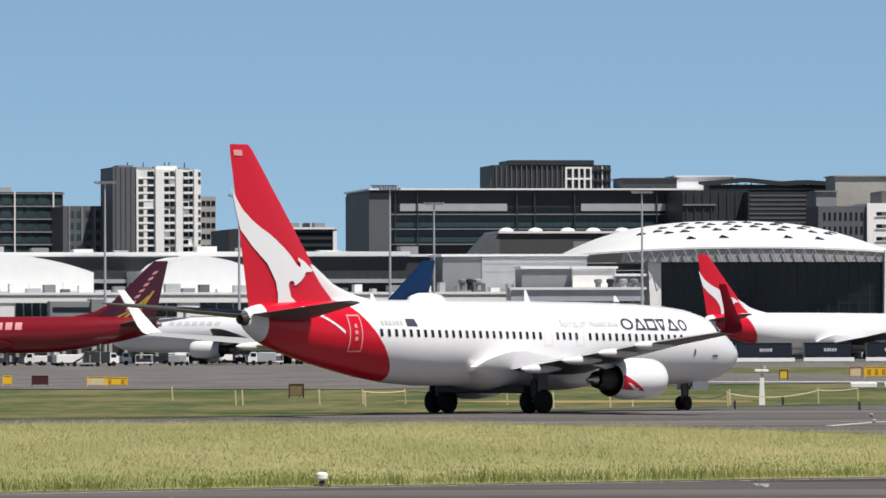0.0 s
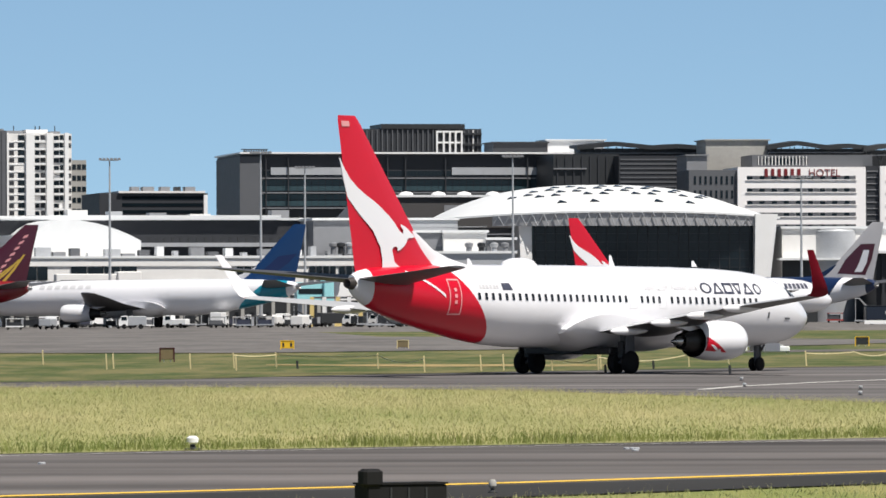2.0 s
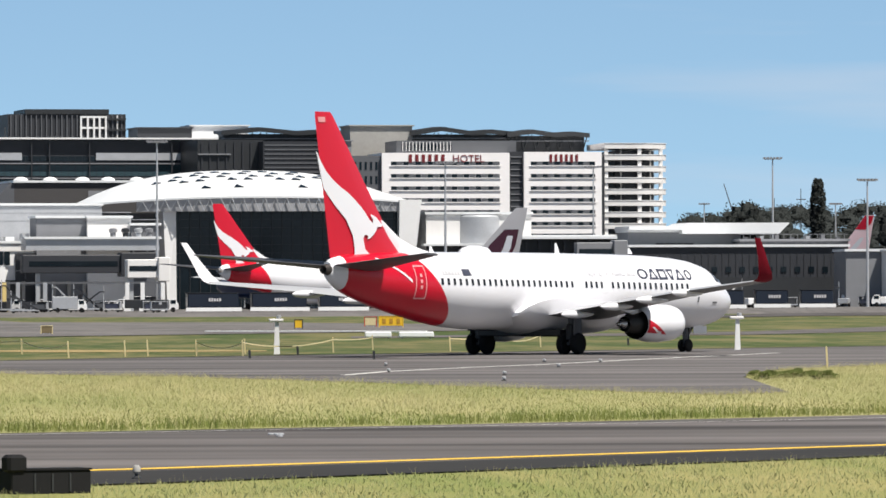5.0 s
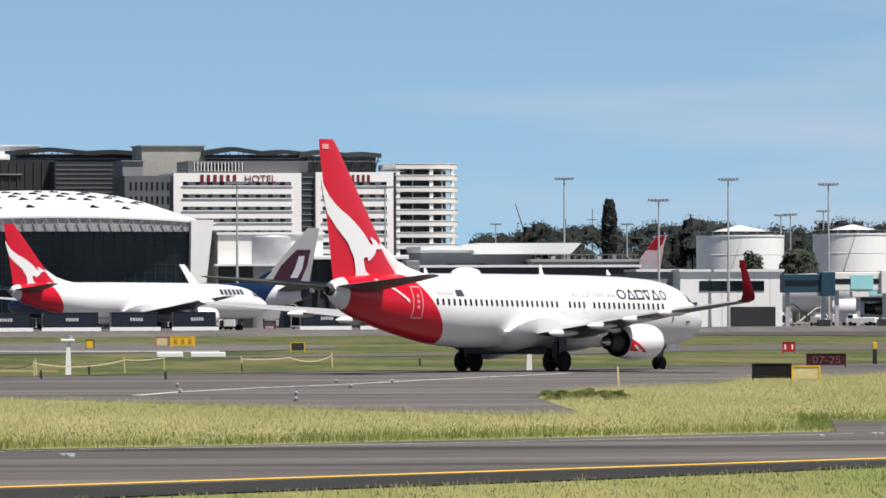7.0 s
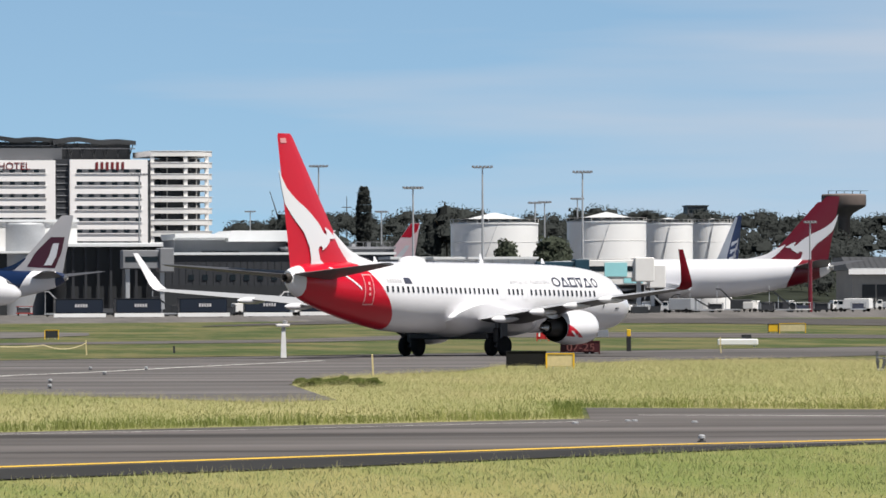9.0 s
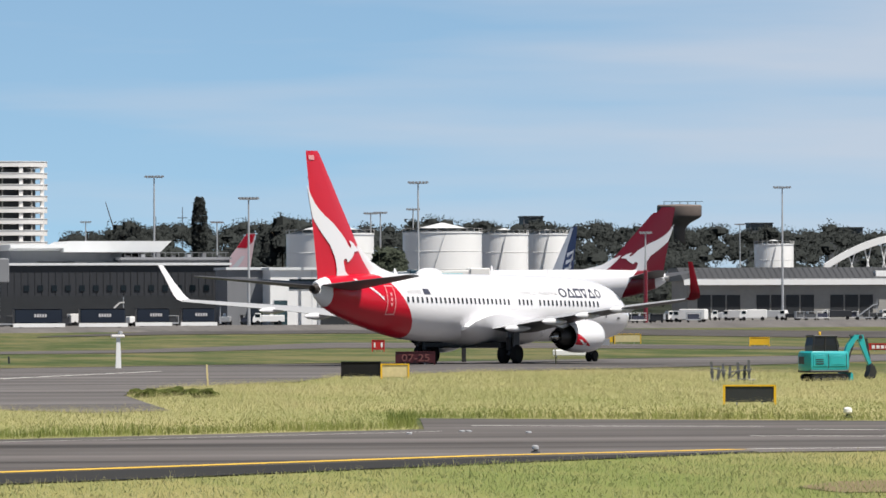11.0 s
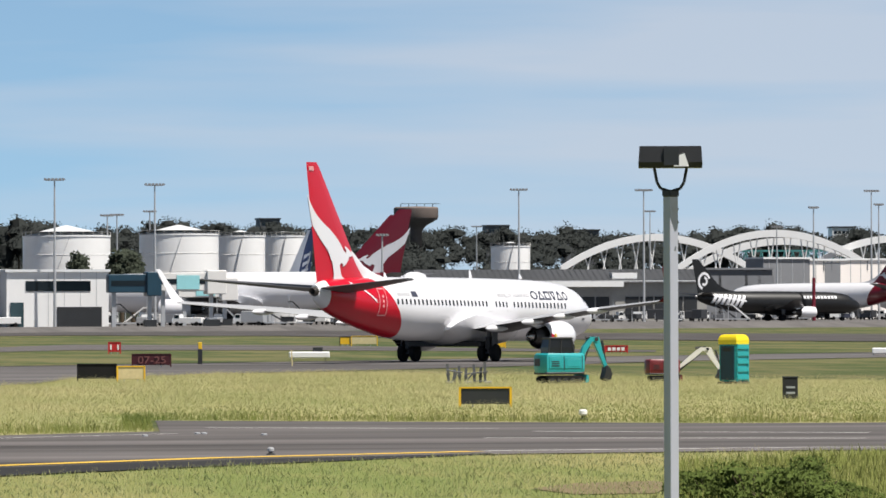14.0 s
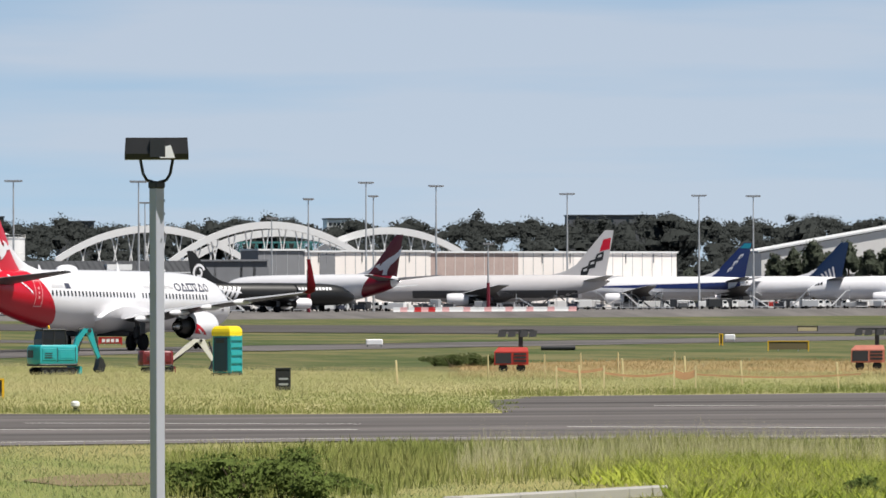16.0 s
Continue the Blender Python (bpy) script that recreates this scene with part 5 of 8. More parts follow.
# blocks between the hall and the hotel
ob, w, h = wing("terminal_block", "pale terminal block with dark glazing below", 1434, 1620, 420, 1365, 24, PALE)
k = 1365 / F
piece(ob, "glass_band", CHARCOAL, 0, w, -0.3, 0, 0, height(1500, 476, 1365), label="dark recessed glazing")
piece(ob, "canopy", ROOF_WHITE, -1, w + 2, -3.5, 0, height(1500, 476, 1365), height(1500, 472, 1365))
s = Shape()
s.turn([(4.6, 0), (4.6, height(1520, 424, 1360)), (4.3, height(1520, 421, 1360))], 28, "z", (96 * k, 2.5, 0))
part("drum", s, STEEL, ob, "pale grey drum", 40)
ob, w, h = wing("terminal_block", "dark glazed terminal link with pale bays", 1600, 1800, 461, 1350, 24, CHARCOAL)
k = 1350 / F
piece(ob, "canopy", ROOF_WHITE, 0, w, -3.0, 0.1, h - 0.3, h + 0.2)
for x in steps(0, w, 9):
    piece(ob, "column", DARK, x - 0.25, x + 0.25, -1.2, -0.7, 0, h - 0.4)
piece(ob, "stair_tower", MIDGREY, w * 0.86, w * 0.99, -2.5, 0, 0, h + 1.2)

# second pier, dark glass
ob, w, h = wing("gate_pier", "dark glass gate pier under a pale roof", 1770, 2180, 478, 1290, 20, DARK)
k = 1290 / F
for x in steps(0, w, 34):
    piece(ob, "mullion", CHARCOAL, x - 0.05, x + 0.05, -0.1, 0, 1.0, h - 1.0)
windows(ob, "window", GLASS, 1.0, 1.0, steps(4, w - 3, 14), [h * 0.6], -0.12)
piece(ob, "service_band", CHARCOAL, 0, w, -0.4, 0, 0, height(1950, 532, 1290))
ob, w, h = wing("pier_lounge", "grey lounge on the pier with an overhanging white roof", 1792, 1990, 452, 1305, 14, GREY)
s = Shape()
s.prism([(-0.5, h + 0.4), (w * 0.45, h + 0.4), (w * 0.45, h - 0.3), (w + 6.5, h - 0.3), (w + 8.5, h + 1.7), (w * 0.5, h + 1.7), (w * 0.44, h + 1.1), (-0.5, h + 1.1)], "y", -4.0, 14)
part("roof", s, ROOF_WHITE, ob, "overhanging white folded roof")
windows(ob, "window", GLASS, 1.7, 1.2, steps(5, 12, 4), [h - 3.2], -0.05)
ob, w, h = wing("pier_lounge", "low grey pier roof stepping down to the gates", 1990, 2180, 468, 1300, 16, MIDGREY, edge=GREY)
for n_, x in enumerate(steps(0, w, 7)):
    piece(ob, "roof_unit", (MIDGREY, STEEL, GREY)[n_ % 3], x - 0.4, x + 0.3, 2, 4, h + 0.4, h + 0.8 + (n_ % 3) * 0.2)
s = Shape()
for x in steps(0, w, 16):
    s.box(x - 0.04, x + 0.04, 0.5, 0.58, h + 0.4, h + 1.3)
s.box(0, w, 0.5, 0.58, h + 1.25, h + 1.33)
part("roof_rail", s, GREY, ob)
ob, w, h = wing("gate_link", "blue-grey glazed gate link", 2176, 2252, 486, 1270, 14, GREY)
ob, w, h = wing("gate_building", "white gate building with one dark strip window", 2252, 2432, 486, 1262, 16, WHITE)
k = 1262 / F
piece(ob, "strip_window", GLASS, 34 * k, 150 * k, -0.12, 0, height(2340, 520, 1262), height(2340, 502, 1262), label="dark strip window")
for x in steps(60 * k, 175 * k, 4):
    piece(ob, "panel_seam", STEEL, x - 0.02, x + 0.04, -0.05, 0, 0, h)
piece(ob, "service_opening", CHARCOAL, 90 * k, 170 * k, -0.15, 0, 0, height(2340, 548, 1262))
piece(ob, "glazed_corner", BLUEGLASS, 6 * k, 30 * k, -0.3, 0, 0.4, height(2340, 540, 1262))

# long shed and freight buildings to the north
SD = 1560
ob, w, h = wing("long_shed", "long low shed with a dark ribbed roof and a pale fascia", 2990, 3490, 505, SD, 26, CONCRETE)
k = SD / F
s = Shape()
s.loft([[(x, -1.5, h), (x, 10, height(3200, 481, SD)), (x, 24, height(3200, 482, SD)), (x, 26, h)] for x in (-1, w + 1)])
part("roof", s, paint("ribbed_roof_sheet", (0.055, 0.057, 0.062), 0.6, var=0.15, grain=0.5), ob, "dark ribbed metal roof")
for x in steps(0, w, 48):
    s = Shape()
    s.add([(x - 0.06, -1.52, h + 0.06), (x + 0.06, -1.52, h + 0.06), (x + 0.06, 9.9, height(3200, 480.5, SD)), (x - 0.06, 9.9, height(3200, 480.5, SD))], [(0, 1, 2, 3)])
    part("roof_rib", s, CHARCOAL, ob)
piece(ob, "fascia", WHITE, -1, w * 0.7, -1.9, -1.55, h - 0.9, h + 0.25, label="pale fascia")
windows(ob, "opening", CHARCOAL, 2.9, 4.4, steps(2, w - 2, 18), [1.0 + apron_z(3200)], -0.1, skip=[(i, 0) for i in (3, 8, 12)])
piece(ob, "white_box", WHITE, 340 * k, 385 * k, 2, 8, h, height(3350, 487, SD))
SHED_TURN = 34.0
FREIGHT = paint("pale_rose_cladding", (0.88, 0.82, 0.78), 0.7, var=0.05, grain=0.4)
ROSE = paint("dull_rose_slats", (0.44, 0.34, 0.31), 0.7, var=0.2, grain=1.5)
ob, w, h = wing("long_shed", "low grey freight shed", 3490, 3606, 482, 1770, 20, MIDGREY, edge=GREY)
for x in steps(0, w, 5):
    piece(ob, "door", GREY if int(x) % 3 else CHARCOAL, x - 2, x + 2, -0.15, 0, 0, h - 1.5)
shed_d = 1800.0
for u0, u1, v0, mat, lab in ((3590, 3672, 463, GREY, "plain grey freight shed"), (3672, 3735, 466, FREIGHT, "pale cream freight shed"), (3735, 3895, 465, FREIGHT, "pale cream freight shed"),
                             (3895, 4050, 467, ROSE, "dull rose slatted freight shed"), (4050, 4330, 467, FREIGHT, "long pale cream freight shed")):
    ob, w, h = wing("freight_shed", lab, u0, u1, v0, shed_d, 8, mat, skew=SHED_TURN)
    shed_d += (u1 - u0) / F * shed_d * math.tan(radians(SHED_TURN))
    for x in steps(0, w, max(2, int(w / 3))):
        piece(ob, "cladding_joint", STEEL if mat is not ROSE else PALE, x - 0.07, x + 0.07, -0.06, 0, 0, h)
    if u0 == 3672:
        piece(ob, "shutter", GREY, w * 0.42, w * 0.85, -0.12, 0, 0, h - 0.6, label="grey roller shutter")
    if mat is FREIGHT:
        for x in steps(3, w - 3, max(2, int(w / 9))):
            piece(ob, "downpipe", GREY, x - 0.12, x + 0.12, -0.2, 0, h - 2.6, h - 0.2)
m, w = span(4480, 5100, 1950)
ob = thing("hangar", "large pale hangar with a sloping roof", "building", m=m)
s = Shape()
s.prism([(0, 0), (0, height(4480, 467, 1950)), (w * 0.5, height(4630, 410, 1950)), (w, height(4480, 438, 1950)), (w, 0)], "y", 0, 40)
part("wall", s, PALE, ob)
s = Shape()
s.prism([(-1, height(4480, 466, 1950)), (w * 0.5, height(4630, 409, 1950)), (w * 0.5, height(4630, 406, 1950)), (-1, height(4480, 463, 1950))], "y", -0.8, 41)
part("roof", s, ROOF_WHITE, ob, "pale sheet roof")
for x in steps(1, w * 0.6, 22):
    piece(ob, "cladding_joint", STEEL, x - 0.06, x + 0.06, -0.07, 0, 0, height(4480, 469, 1950))
piece(ob, "hangar_door", MIDGREY, w * 0.05, w * 0.3, -0.1, 0, 0, height(4480, 505, 1950))

# fuel tanks
for u0, u1, v0, d, lab in ((2280, 2436, 424, 1500, "white fuel tank with a shallow cone roof"), (2486, 2627, 421, 1560, "white fuel tank with a shallow cone roof"), (2622, 2709, 424, 1600, "white fuel tank with a shallow cone roof"),
                           (2706, 2778, 424, 1620, "white fuel tank with a shallow cone roof"), (3108, 3178, 442, 1900, "small pale blue-white water tank")):
    r = (u1 - u0) * d / F / 2
    h = height(u0, v0, d)
    p = spot((u0 + u1) / 2, d + r)
    tank = thing("storage_tank", lab, "tank", "storage tanks", m=pose(p.x, p.y, 0))
    s = Shape()
    s.turn([(r, 0), (r, h)], 48, "z")
    part("shell", s, WHITE, tank, "white steel shell", 30)
    s = Shape()
    s.turn([(r + 0.15, h), (r + 0.15, h + 0.2), (r * 0.5, h + r * 0.16), (0.3, h + r * 0.27)], 48, "z")
    part("roof", s, ROOF_WHITE, tank, "shallow cone roof", 30)
    s = Shape()
    for i in range(24):
        t = 2 * math.pi * i / 24
        s.box((r + 0.1) * math.cos(t) - 0.04, (r + 0.1) * math.cos(t) + 0.04, (r + 0.1) * math.sin(t) - 0.04, (r + 0.1) * math.sin(t) + 0.04, h, h + 1.1)
    s.turn([(r + 0.12, h + 1.05), (r + 0.16, h + 1.1), (r + 0.08, h + 1.1)], 40, "z")
    part("guard_rail", s, PALE, tank)
    s = Shape()
    s.loft([[((r + q) * math.cos(t), (r + q) * math.sin(t), z + e) for q, e in ((0.1, 0), (0.7, 0), (0.7, 0.2), (0.1, 0.2))] for t, z in ((-math.pi * 0.75 + i * 0.028, i * h / 26) for i in range(27))])
    part("stair", s, STEEL, tank)
    for j in range(1, 5):
        s = Shape()
        s.turn([(r + 0.03, h * j / 5), (r + 0.07, h * j / 5 + 0.05), (r + 0.03, h * j / 5 + 0.1)], 48, "z")
        part("seam", s, PALE, tank)

# water tower
p = spot(2976, 2300)
wt = thing("water_tower", "brown concrete mushroom water tower above the trees", "tower", m=pose(p.x, p.y, 0))
zt = height(2976, 370, 2300)
BROWN = paint("weathered_brown_concrete", (0.19, 0.155, 0.14), 0.85, var=0.25, grain=0.4)
s = Shape()
s.turn([(1.9, 0), (1.9, zt - 8.0), (3.2, zt - 6.3), (6.9, zt - 4.2), (7.2, zt - 3.6), (7.2, zt - 0.6), (6.8, zt - 0.2), (1, zt)], 32, "z")
part("bowl", s, BROWN, wt, smooth=40)
for i in range(5):
    s = Shape()
    x = -5 + i * 2.6
    s.tube((x, 0, zt - 0.3), (x, 0, zt + 0.9), 0.12)
    s.box(x, x + 2.4, -0.1, 0.1, zt + 0.8, zt + 0.95)
    part("rail", s, CHARCOAL, wt)

# arched road bridge
BD = 1900


def arch(u0, u1, v_foot, v_top, d, lattice=True, thick=1.9):
    m, w = span(u0, u1, d)
    z0, z1 = height(u0, v_foot, d), height(u0, v_top, d)
    ob = thing("bridge_arch", "white steel bridge arch with zigzag hangers", "bridge", "bridge arches", m=m)
    n = 24
    pts = [(w * i / n, z0 + (z1 - z0) * (1 - (2 * i / n - 1) ** 2)) for i in range(n + 1)]
    s = Shape()
    s.loft([[(x, 0, z - thick / 2), (x, 0, z + thick / 2), (x, 2, z + thick / 2), (x, 2, z - thick / 2)] for x, z in pts])
    part("arch_rib", s, WHITE, ob, "white box-section arch", 40)
    if lattice:
        for i in range(2, n - 1):
            x, z = pts[i]
            s = Shape()
            s.tube((x, 1, z), (x + (1.6 if i % 2 else -1.6), 1, z0 - 1.0), 0.17, n=5)
            part("hanger", s, WHITE, ob)
    s = Shape()
    s.box(-2, w + 2, 0.2, 1.8, z0 - 2.2, z0 - 0.8)
    part("deck", s, GREY, ob)
    for x in (0, w):
        piece(ob, "pier", CONCRETE, x - 1.2, x + 1.2, 0.2, 1.8, 0, z0 - 0.8)
    return ob


arch(3232, 3570, 482, 425, BD)
arch(3432, 3790, 486, 418, BD - 12)
arch(3452, 3800, 490, 432, BD + 14, False)
arch(3680, 3960, 474, 428, BD + 22)
m, w = span(3552, 3745, BD + 30)
TRUSS = paint("teal_truss_paint", (0.06, 0.22, 0.22), 0.5, var=0.15)
ob = thing("truss", "teal steel truss behind the arches", "bridge", m=m)
z0, z1 = height(3600, 482, BD), height(3600, 447, BD)
for i in range(14):
    s = Shape()
    x = w * i / 14
    s.tube((x, 0, z0), (x + w / 28, 0, z1), 0.22, n=5)
    s.tube((x + w / 28, 0, z1), (x + w / 14, 0, z0), 0.22, n=5)
    part("diagonal", s, TRUSS, ob)
for z in (z0, z1):
    piece(ob, "chord", TRUSS, 0, w, -0.2, 0.2, z - 0.25, z + 0.25)
for x in (0.5, w - 0.5):
    piece(ob, "leg", TRUSS, x - 0.3, x + 0.3, -0.2, 0.2, 0, z0)
# ---- aircraft parked at the gates ----
def park(u, d, turn, b):
    """The pose of an airliner whose fin tip stands on bearing u, d metres out; turn: 0 heads to the right, 90 away, 180 to the left."""
    yaw = -math.degrees((u - 784) / F) + turn
    tip = b.x(38.0)
    p = spot(u, d)
    a = radians(yaw)
    return pose(p.x - tip * math.cos(a), p.y - tip * math.sin(a), apron_z(u), 0, 0, yaw)


def hue(name, c, rough=0.3):
    return paint(name, c, rough, var=0.06, grain=0.5, coat=0.2)


AIR_DKRED = hue("aircraft_crimson", (0.16, 0.004, 0.014))
AIR_NAVY = hue("aircraft_navy", (0.006, 0.02, 0.07))
AIR_TEAL = hue("aircraft_teal", (0.01, 0.24, 0.34))
AIR_BLUE = hue("aircraft_blue", (0.012, 0.024, 0.115))
AIR_BLACK = paint("aircraft_black", (0.008, 0.008, 0.009), 0.4, var=0.1, grain=0.5)
AIR_SILVER = hue("aircraft_silver", (0.54, 0.52, 0.53))
AIR_PINK = hue("aircraft_pale_pink", (0.85, 0.62, 0.64))
AIR_CRIMSON = hue("aircraft_deep_red", (0.19, 0.005, 0.012))
AIR_PLUM = hue("aircraft_dark_plum", (0.07, 0.008, 0.02))
GOLD = hue("aircraft_gold", (0.55, 0.36, 0.05))

WIDE = Build(62.0, 2.82, 29.0, 16.9)
WIDE_S = Build(57.5, 2.82, 29.0, 17.3)
MEDIUM = Build(55.0, 2.9, 28.5, 16.9)
HUGE = Build(70.0, 3.55, 38.0, 21.9)


def parked(label, u, d, turn, b, **kw):
    return airliner("parked_airliner", label, park(u, d, turn, b), b, group="airliners at the gates", **kw)[0]


jet = parked("red airliner with a dark gold-striped tail parked at a gate", 108, 1165, 168, WIDE, body=AIR_CRIMSON, tail=AIR_PLUM, fin=AIR_PLUM, cowl=AIR_CRIMSON)
for i in range(3):
    fin_mark(jet, WIDE, ([(37.3 - i * 0.5, 8.6 - i * 0.6), (36.2 - i * 0.7, 6.6 - i * 0.3), (35.2 - i * 0.9, 5.1)], [(37.1 - i * 0.5, 8.6 - i * 0.6), (35.9 - i * 0.7, 6.6 - i * 0.3), (34.8 - i * 0.9, 5.1)]), GOLD, "thin gold stripe")
for i in range(7):
    fin_mark(jet, WIDE, ([(37.7 - i * 0.45, 11.2 - i * 0.75), (37.5 - i * 0.45, 10.8 - i * 0.75)], [(37.2 - i * 0.45, 11.0 - i * 0.75), (37.0 - i * 0.45, 10.6 - i * 0.75)]), PINK, "pale printed block")
decals(jet, WIDE, "print_bar", flank_blocks(24.0, 15.0, 3.9, 4.7, 9, 0.7), PINK, "pale blocks on the flank", 1)

jet = parked("white airliner with a blue and teal tail parked at a gate", 582, 1175, 150, WIDE, tail=AIR_TEAL, fin=hue("aircraft_ocean_blue", (0.008, 0.05, 0.17)), cut=28.6, slope=1.15)
fin_mark(jet, WIDE, ([(37.6, 8.6), (36.6, 7.4), (35.6, 6.6)], [(35.5, 8.3), (34.2, 7.0), (33.2, 6.2)]), AIR_BLUE, "mid blue stripe")
decals(jet, WIDE, "print_bar", flank_blocks(14.0, 7.5, 4.3, 4.75, 7, 0.7), FAINT, "faint blocks on the flank", 1)

jet = parked("white airliner with a red tail standing on the apron", 1064, 1150, 42, WIDE_S, tail=AIR_RED, cut=29.5)
fin_sweep(jet, WIDE_S, "plain white sweep across the red fin", 0.04)
decals(jet, WIDE_S, "name_block", flank_blocks(8.4, 4.6, 4.0, 4.6, 6, 0.75), NAVY, "dark blocks on the flank", -1)

jet = parked("deep blue airliner with a white tail at a gate", 1604, 1225, 158, WIDE_S, body=AIR_NAVY, tail=AIR_WHITE, fin=AIR_SILVER, cut=30.5, cowl=AIR_WHITE)
fin_mark(jet, WIDE_S, ([(37.6, 9.6), (37.2, 7.6), (36.4, 5.6)], [(35.9, 9.6), (34.0, 7.6), (33.0, 5.8)]), AIR_PLUM, "dark plain emblem")
fin_mark(jet, WIDE_S, ([(36.9, 8.8), (36.6, 7.2), (36.0, 6.0)], [(36.2, 8.8), (35.7, 7.2), (35.1, 6.0)]), AIR_WHITE, "white plain emblem", 0.05)

TALL = Build(55.0, 2.9, 28.5, 18.4)
jet = parked("airliner with a pale pink tail seen above the pier roof", 2219, 1480, 152, TALL, fin=AIR_PINK)
fin_mark(jet, TALL, ([(38.6, 12.3), (38.2, 11.2), (37.2, 10.3)], [(37.2, 12.3), (36.3, 11.2), (35.6, 10.4)]), AIR_RED, "red patch at the fin tip")
fin_mark(jet, TALL, ([(37.0, 9.2), (36.2, 8.0), (35.0, 7.0)], [(36.4, 9.2), (35.3, 8.1), (34.4, 7.2)]), AIR_WHITE, "white swirl")

jet = parked("white airliner with a blue tail and white lattice parked nose-in", 2791, 1385, 122, TALL, fin=AIR_BLUE, wing=AIR_WHITE)
for i in range(4):
    fin_mark(jet, TALL, ([(37.6 - 0.2 * i, 9.2 - i * 1.0), (36.2 - 0.3 * i, 8.9 - i * 1.0)], [(37.55 - 0.2 * i, 8.95 - i * 1.0), (36.1 - 0.3 * i, 8.3 - i * 1.0)]), AIR_WHITE, "white lattice bar")
    fin_mark(jet, TALL, ([(37.9 - 0.5 * i, 9.4 - i * 1.0), (37.5 - 0.5 * i, 7.9 - i * 0.9)], [(37.7 - 0.5 * i, 9.4 - i * 1.0), (37.2 - 0.5 * i, 7.9 - i * 0.9)]), AIR_SILVER, "pale lattice bar", 0.03)
fin_mark(jet, TALL, ([(37.75, 12.2), (36.4, 9.8), (35.2, 7.3), (34.6, 5.4)], [(37.05, 12.2), (34.95, 9.8), (32.9, 7.3), (31.0, 5.4)]), AIR_WHITE, "white leading band", 0.035)

for u, d, turn in ((2958, 1372, 168), (2942, 1450, 168)):
    jet = parked("very large white airliner with a tall crimson tail", u, d, turn, HUGE, tail=AIR_DKRED, fin=AIR_DKRED, cut=31.5)
    fin_sweep(jet, HUGE, "plain white sweep across the crimson fin", 0.04)

DARK_JET = Build(39.0, 2.2, 18.0, 12.9)
jet = parked("black airliner with a white fern on its aft hull", 3469, 1492, 27, DARK_JET, body=AIR_BLACK, tail=AIR_BLACK, fin=AIR_BLACK, wing=AIR_BLACK, cowl=AIR_WHITE)
for k, (ra, rz, wide, t0, n) in enumerate(((1.45, 2.0, 0.45, -1.2, 11), (0.75, 1.05, 0.4, 1.6, 11))):
    # an open spiral on the fin, each stroke a curved band
    turns = [t0 + x * 0.4 for x in range(n)]
    fin_mark(jet, DARK_JET, ([(35.9 + ra * math.cos(q), 7.6 + rz * math.sin(q)) for q in turns], [(35.9 + (ra - wide) * math.cos(q), 7.6 + (rz - wide * 1.3) * math.sin(q)) for q in turns]), AIR_WHITE, "white plain spiral stroke")
for i in range(7):
    decals(jet, DARK_JET, "fern_frond", [[(34.9 - i * 1.0, 3.3 - i * 0.13), (34.3 - i * 1.0, 3.2 - i * 0.13), (33.2 - i * 1.0, 4.7 - i * 0.03), (33.8 - i * 1.0, 4.9 - i * 0.03)]], AIR_WHITE, "white fern frond", -1)
decals(jet, DARK_JET, "fern_stalk", [[(36.2 - i, 4.7 - i * 0.14), (35.2 - i, 4.55 - i * 0.14), (35.2 - i, 4.85 - i * 0.14), (36.2 - i, 5.0 - i * 0.14)] for i in range(9)], AIR_WHITE, "white fern stalk", -1)
decals(jet, DARK_JET, "print_bar", flank_blocks(14, 6, 4.0, 4.5, 10, 0.7), AIR_WHITE, "white blocks on the flank", -1)

jet = parked("white airliner with a dark crimson tail on the far apron", 3841, 1580, 138, MEDIUM, tail=AIR_DKRED, fin=AIR_DKRED, cut=29.5)
fin_sweep(jet, MEDIUM, "plain white sweep across the crimson fin", 0.04)
SILVER_JET = Build(55.0, 2.82, 28.5, 18.0)
jet = parked("silver airliner with dark lettering blocks on its tail", 4212, 1620, 174, SILVER_JET, body=AIR_SILVER, tail=AIR_SILVER, fin=AIR_SILVER, wing=AIR_GREY, belly=AIR_SHADE)
# the lower hull's shade is painted on as a dark band, like the belly
decals(jet, SILVER_JET, "belly_band", [[(33 - i, 1.85), (32 - i, 1.85), (32 - i, 3.0), (33 - i, 3.0)] for i in range(26)], AIR_SHADE, "lower hull with its shade painted dark grey", 1)
for q, (a, z) in enumerate(((33.6, 5.9), (34.75, 7.0), (35.9, 8.1))):
    # three rounded black figures climbing the fin
    fin_mark(jet, SILVER_JET, ([(a + 1.2, z + 0.95), (a + 1.15, z + 0.3), (a + 0.95, z - 0.5)], [(a + 0.1, z + 0.55), (a - 0.15, z), (a - 0.2, z - 0.75)]), AIR_BLACK, "black plain figure")
    fin_mark(jet, SILVER_JET, ([(a + 0.85, z + 0.5), (a + 0.8, z + 0.1)], [(a + 0.3, z + 0.3), (a + 0.2, z - 0.05)]), AIR_SILVER, "silver gap", 0.05)
fin_mark(jet, SILVER_JET, ([(38.2, 11.2), (38.0, 9.4)], [(37.0, 10.9), (36.4, 9.0)]), AIR_RED, "red plain patch")
jet = parked("white airliner with a dark blue tail and a blue side band", 4457, 1850, 172, MEDIUM, fin=AIR_BLUE, tail=AIR_BLUE, cut=33.5, belly=AIR_GREY)
decals(jet, MEDIUM, "side_band", [[(34.5 - i, 3.1 + 0.02 * i), (33.5 - i, 3.12 + 0.02 * i), (33.5 - i, 4.35 - 0.025 * i), (34.5 - i, 4.35 - 0.025 * i)] for i in range(29)], AIR_BLUE, "tapering blue band along the hull", 1)
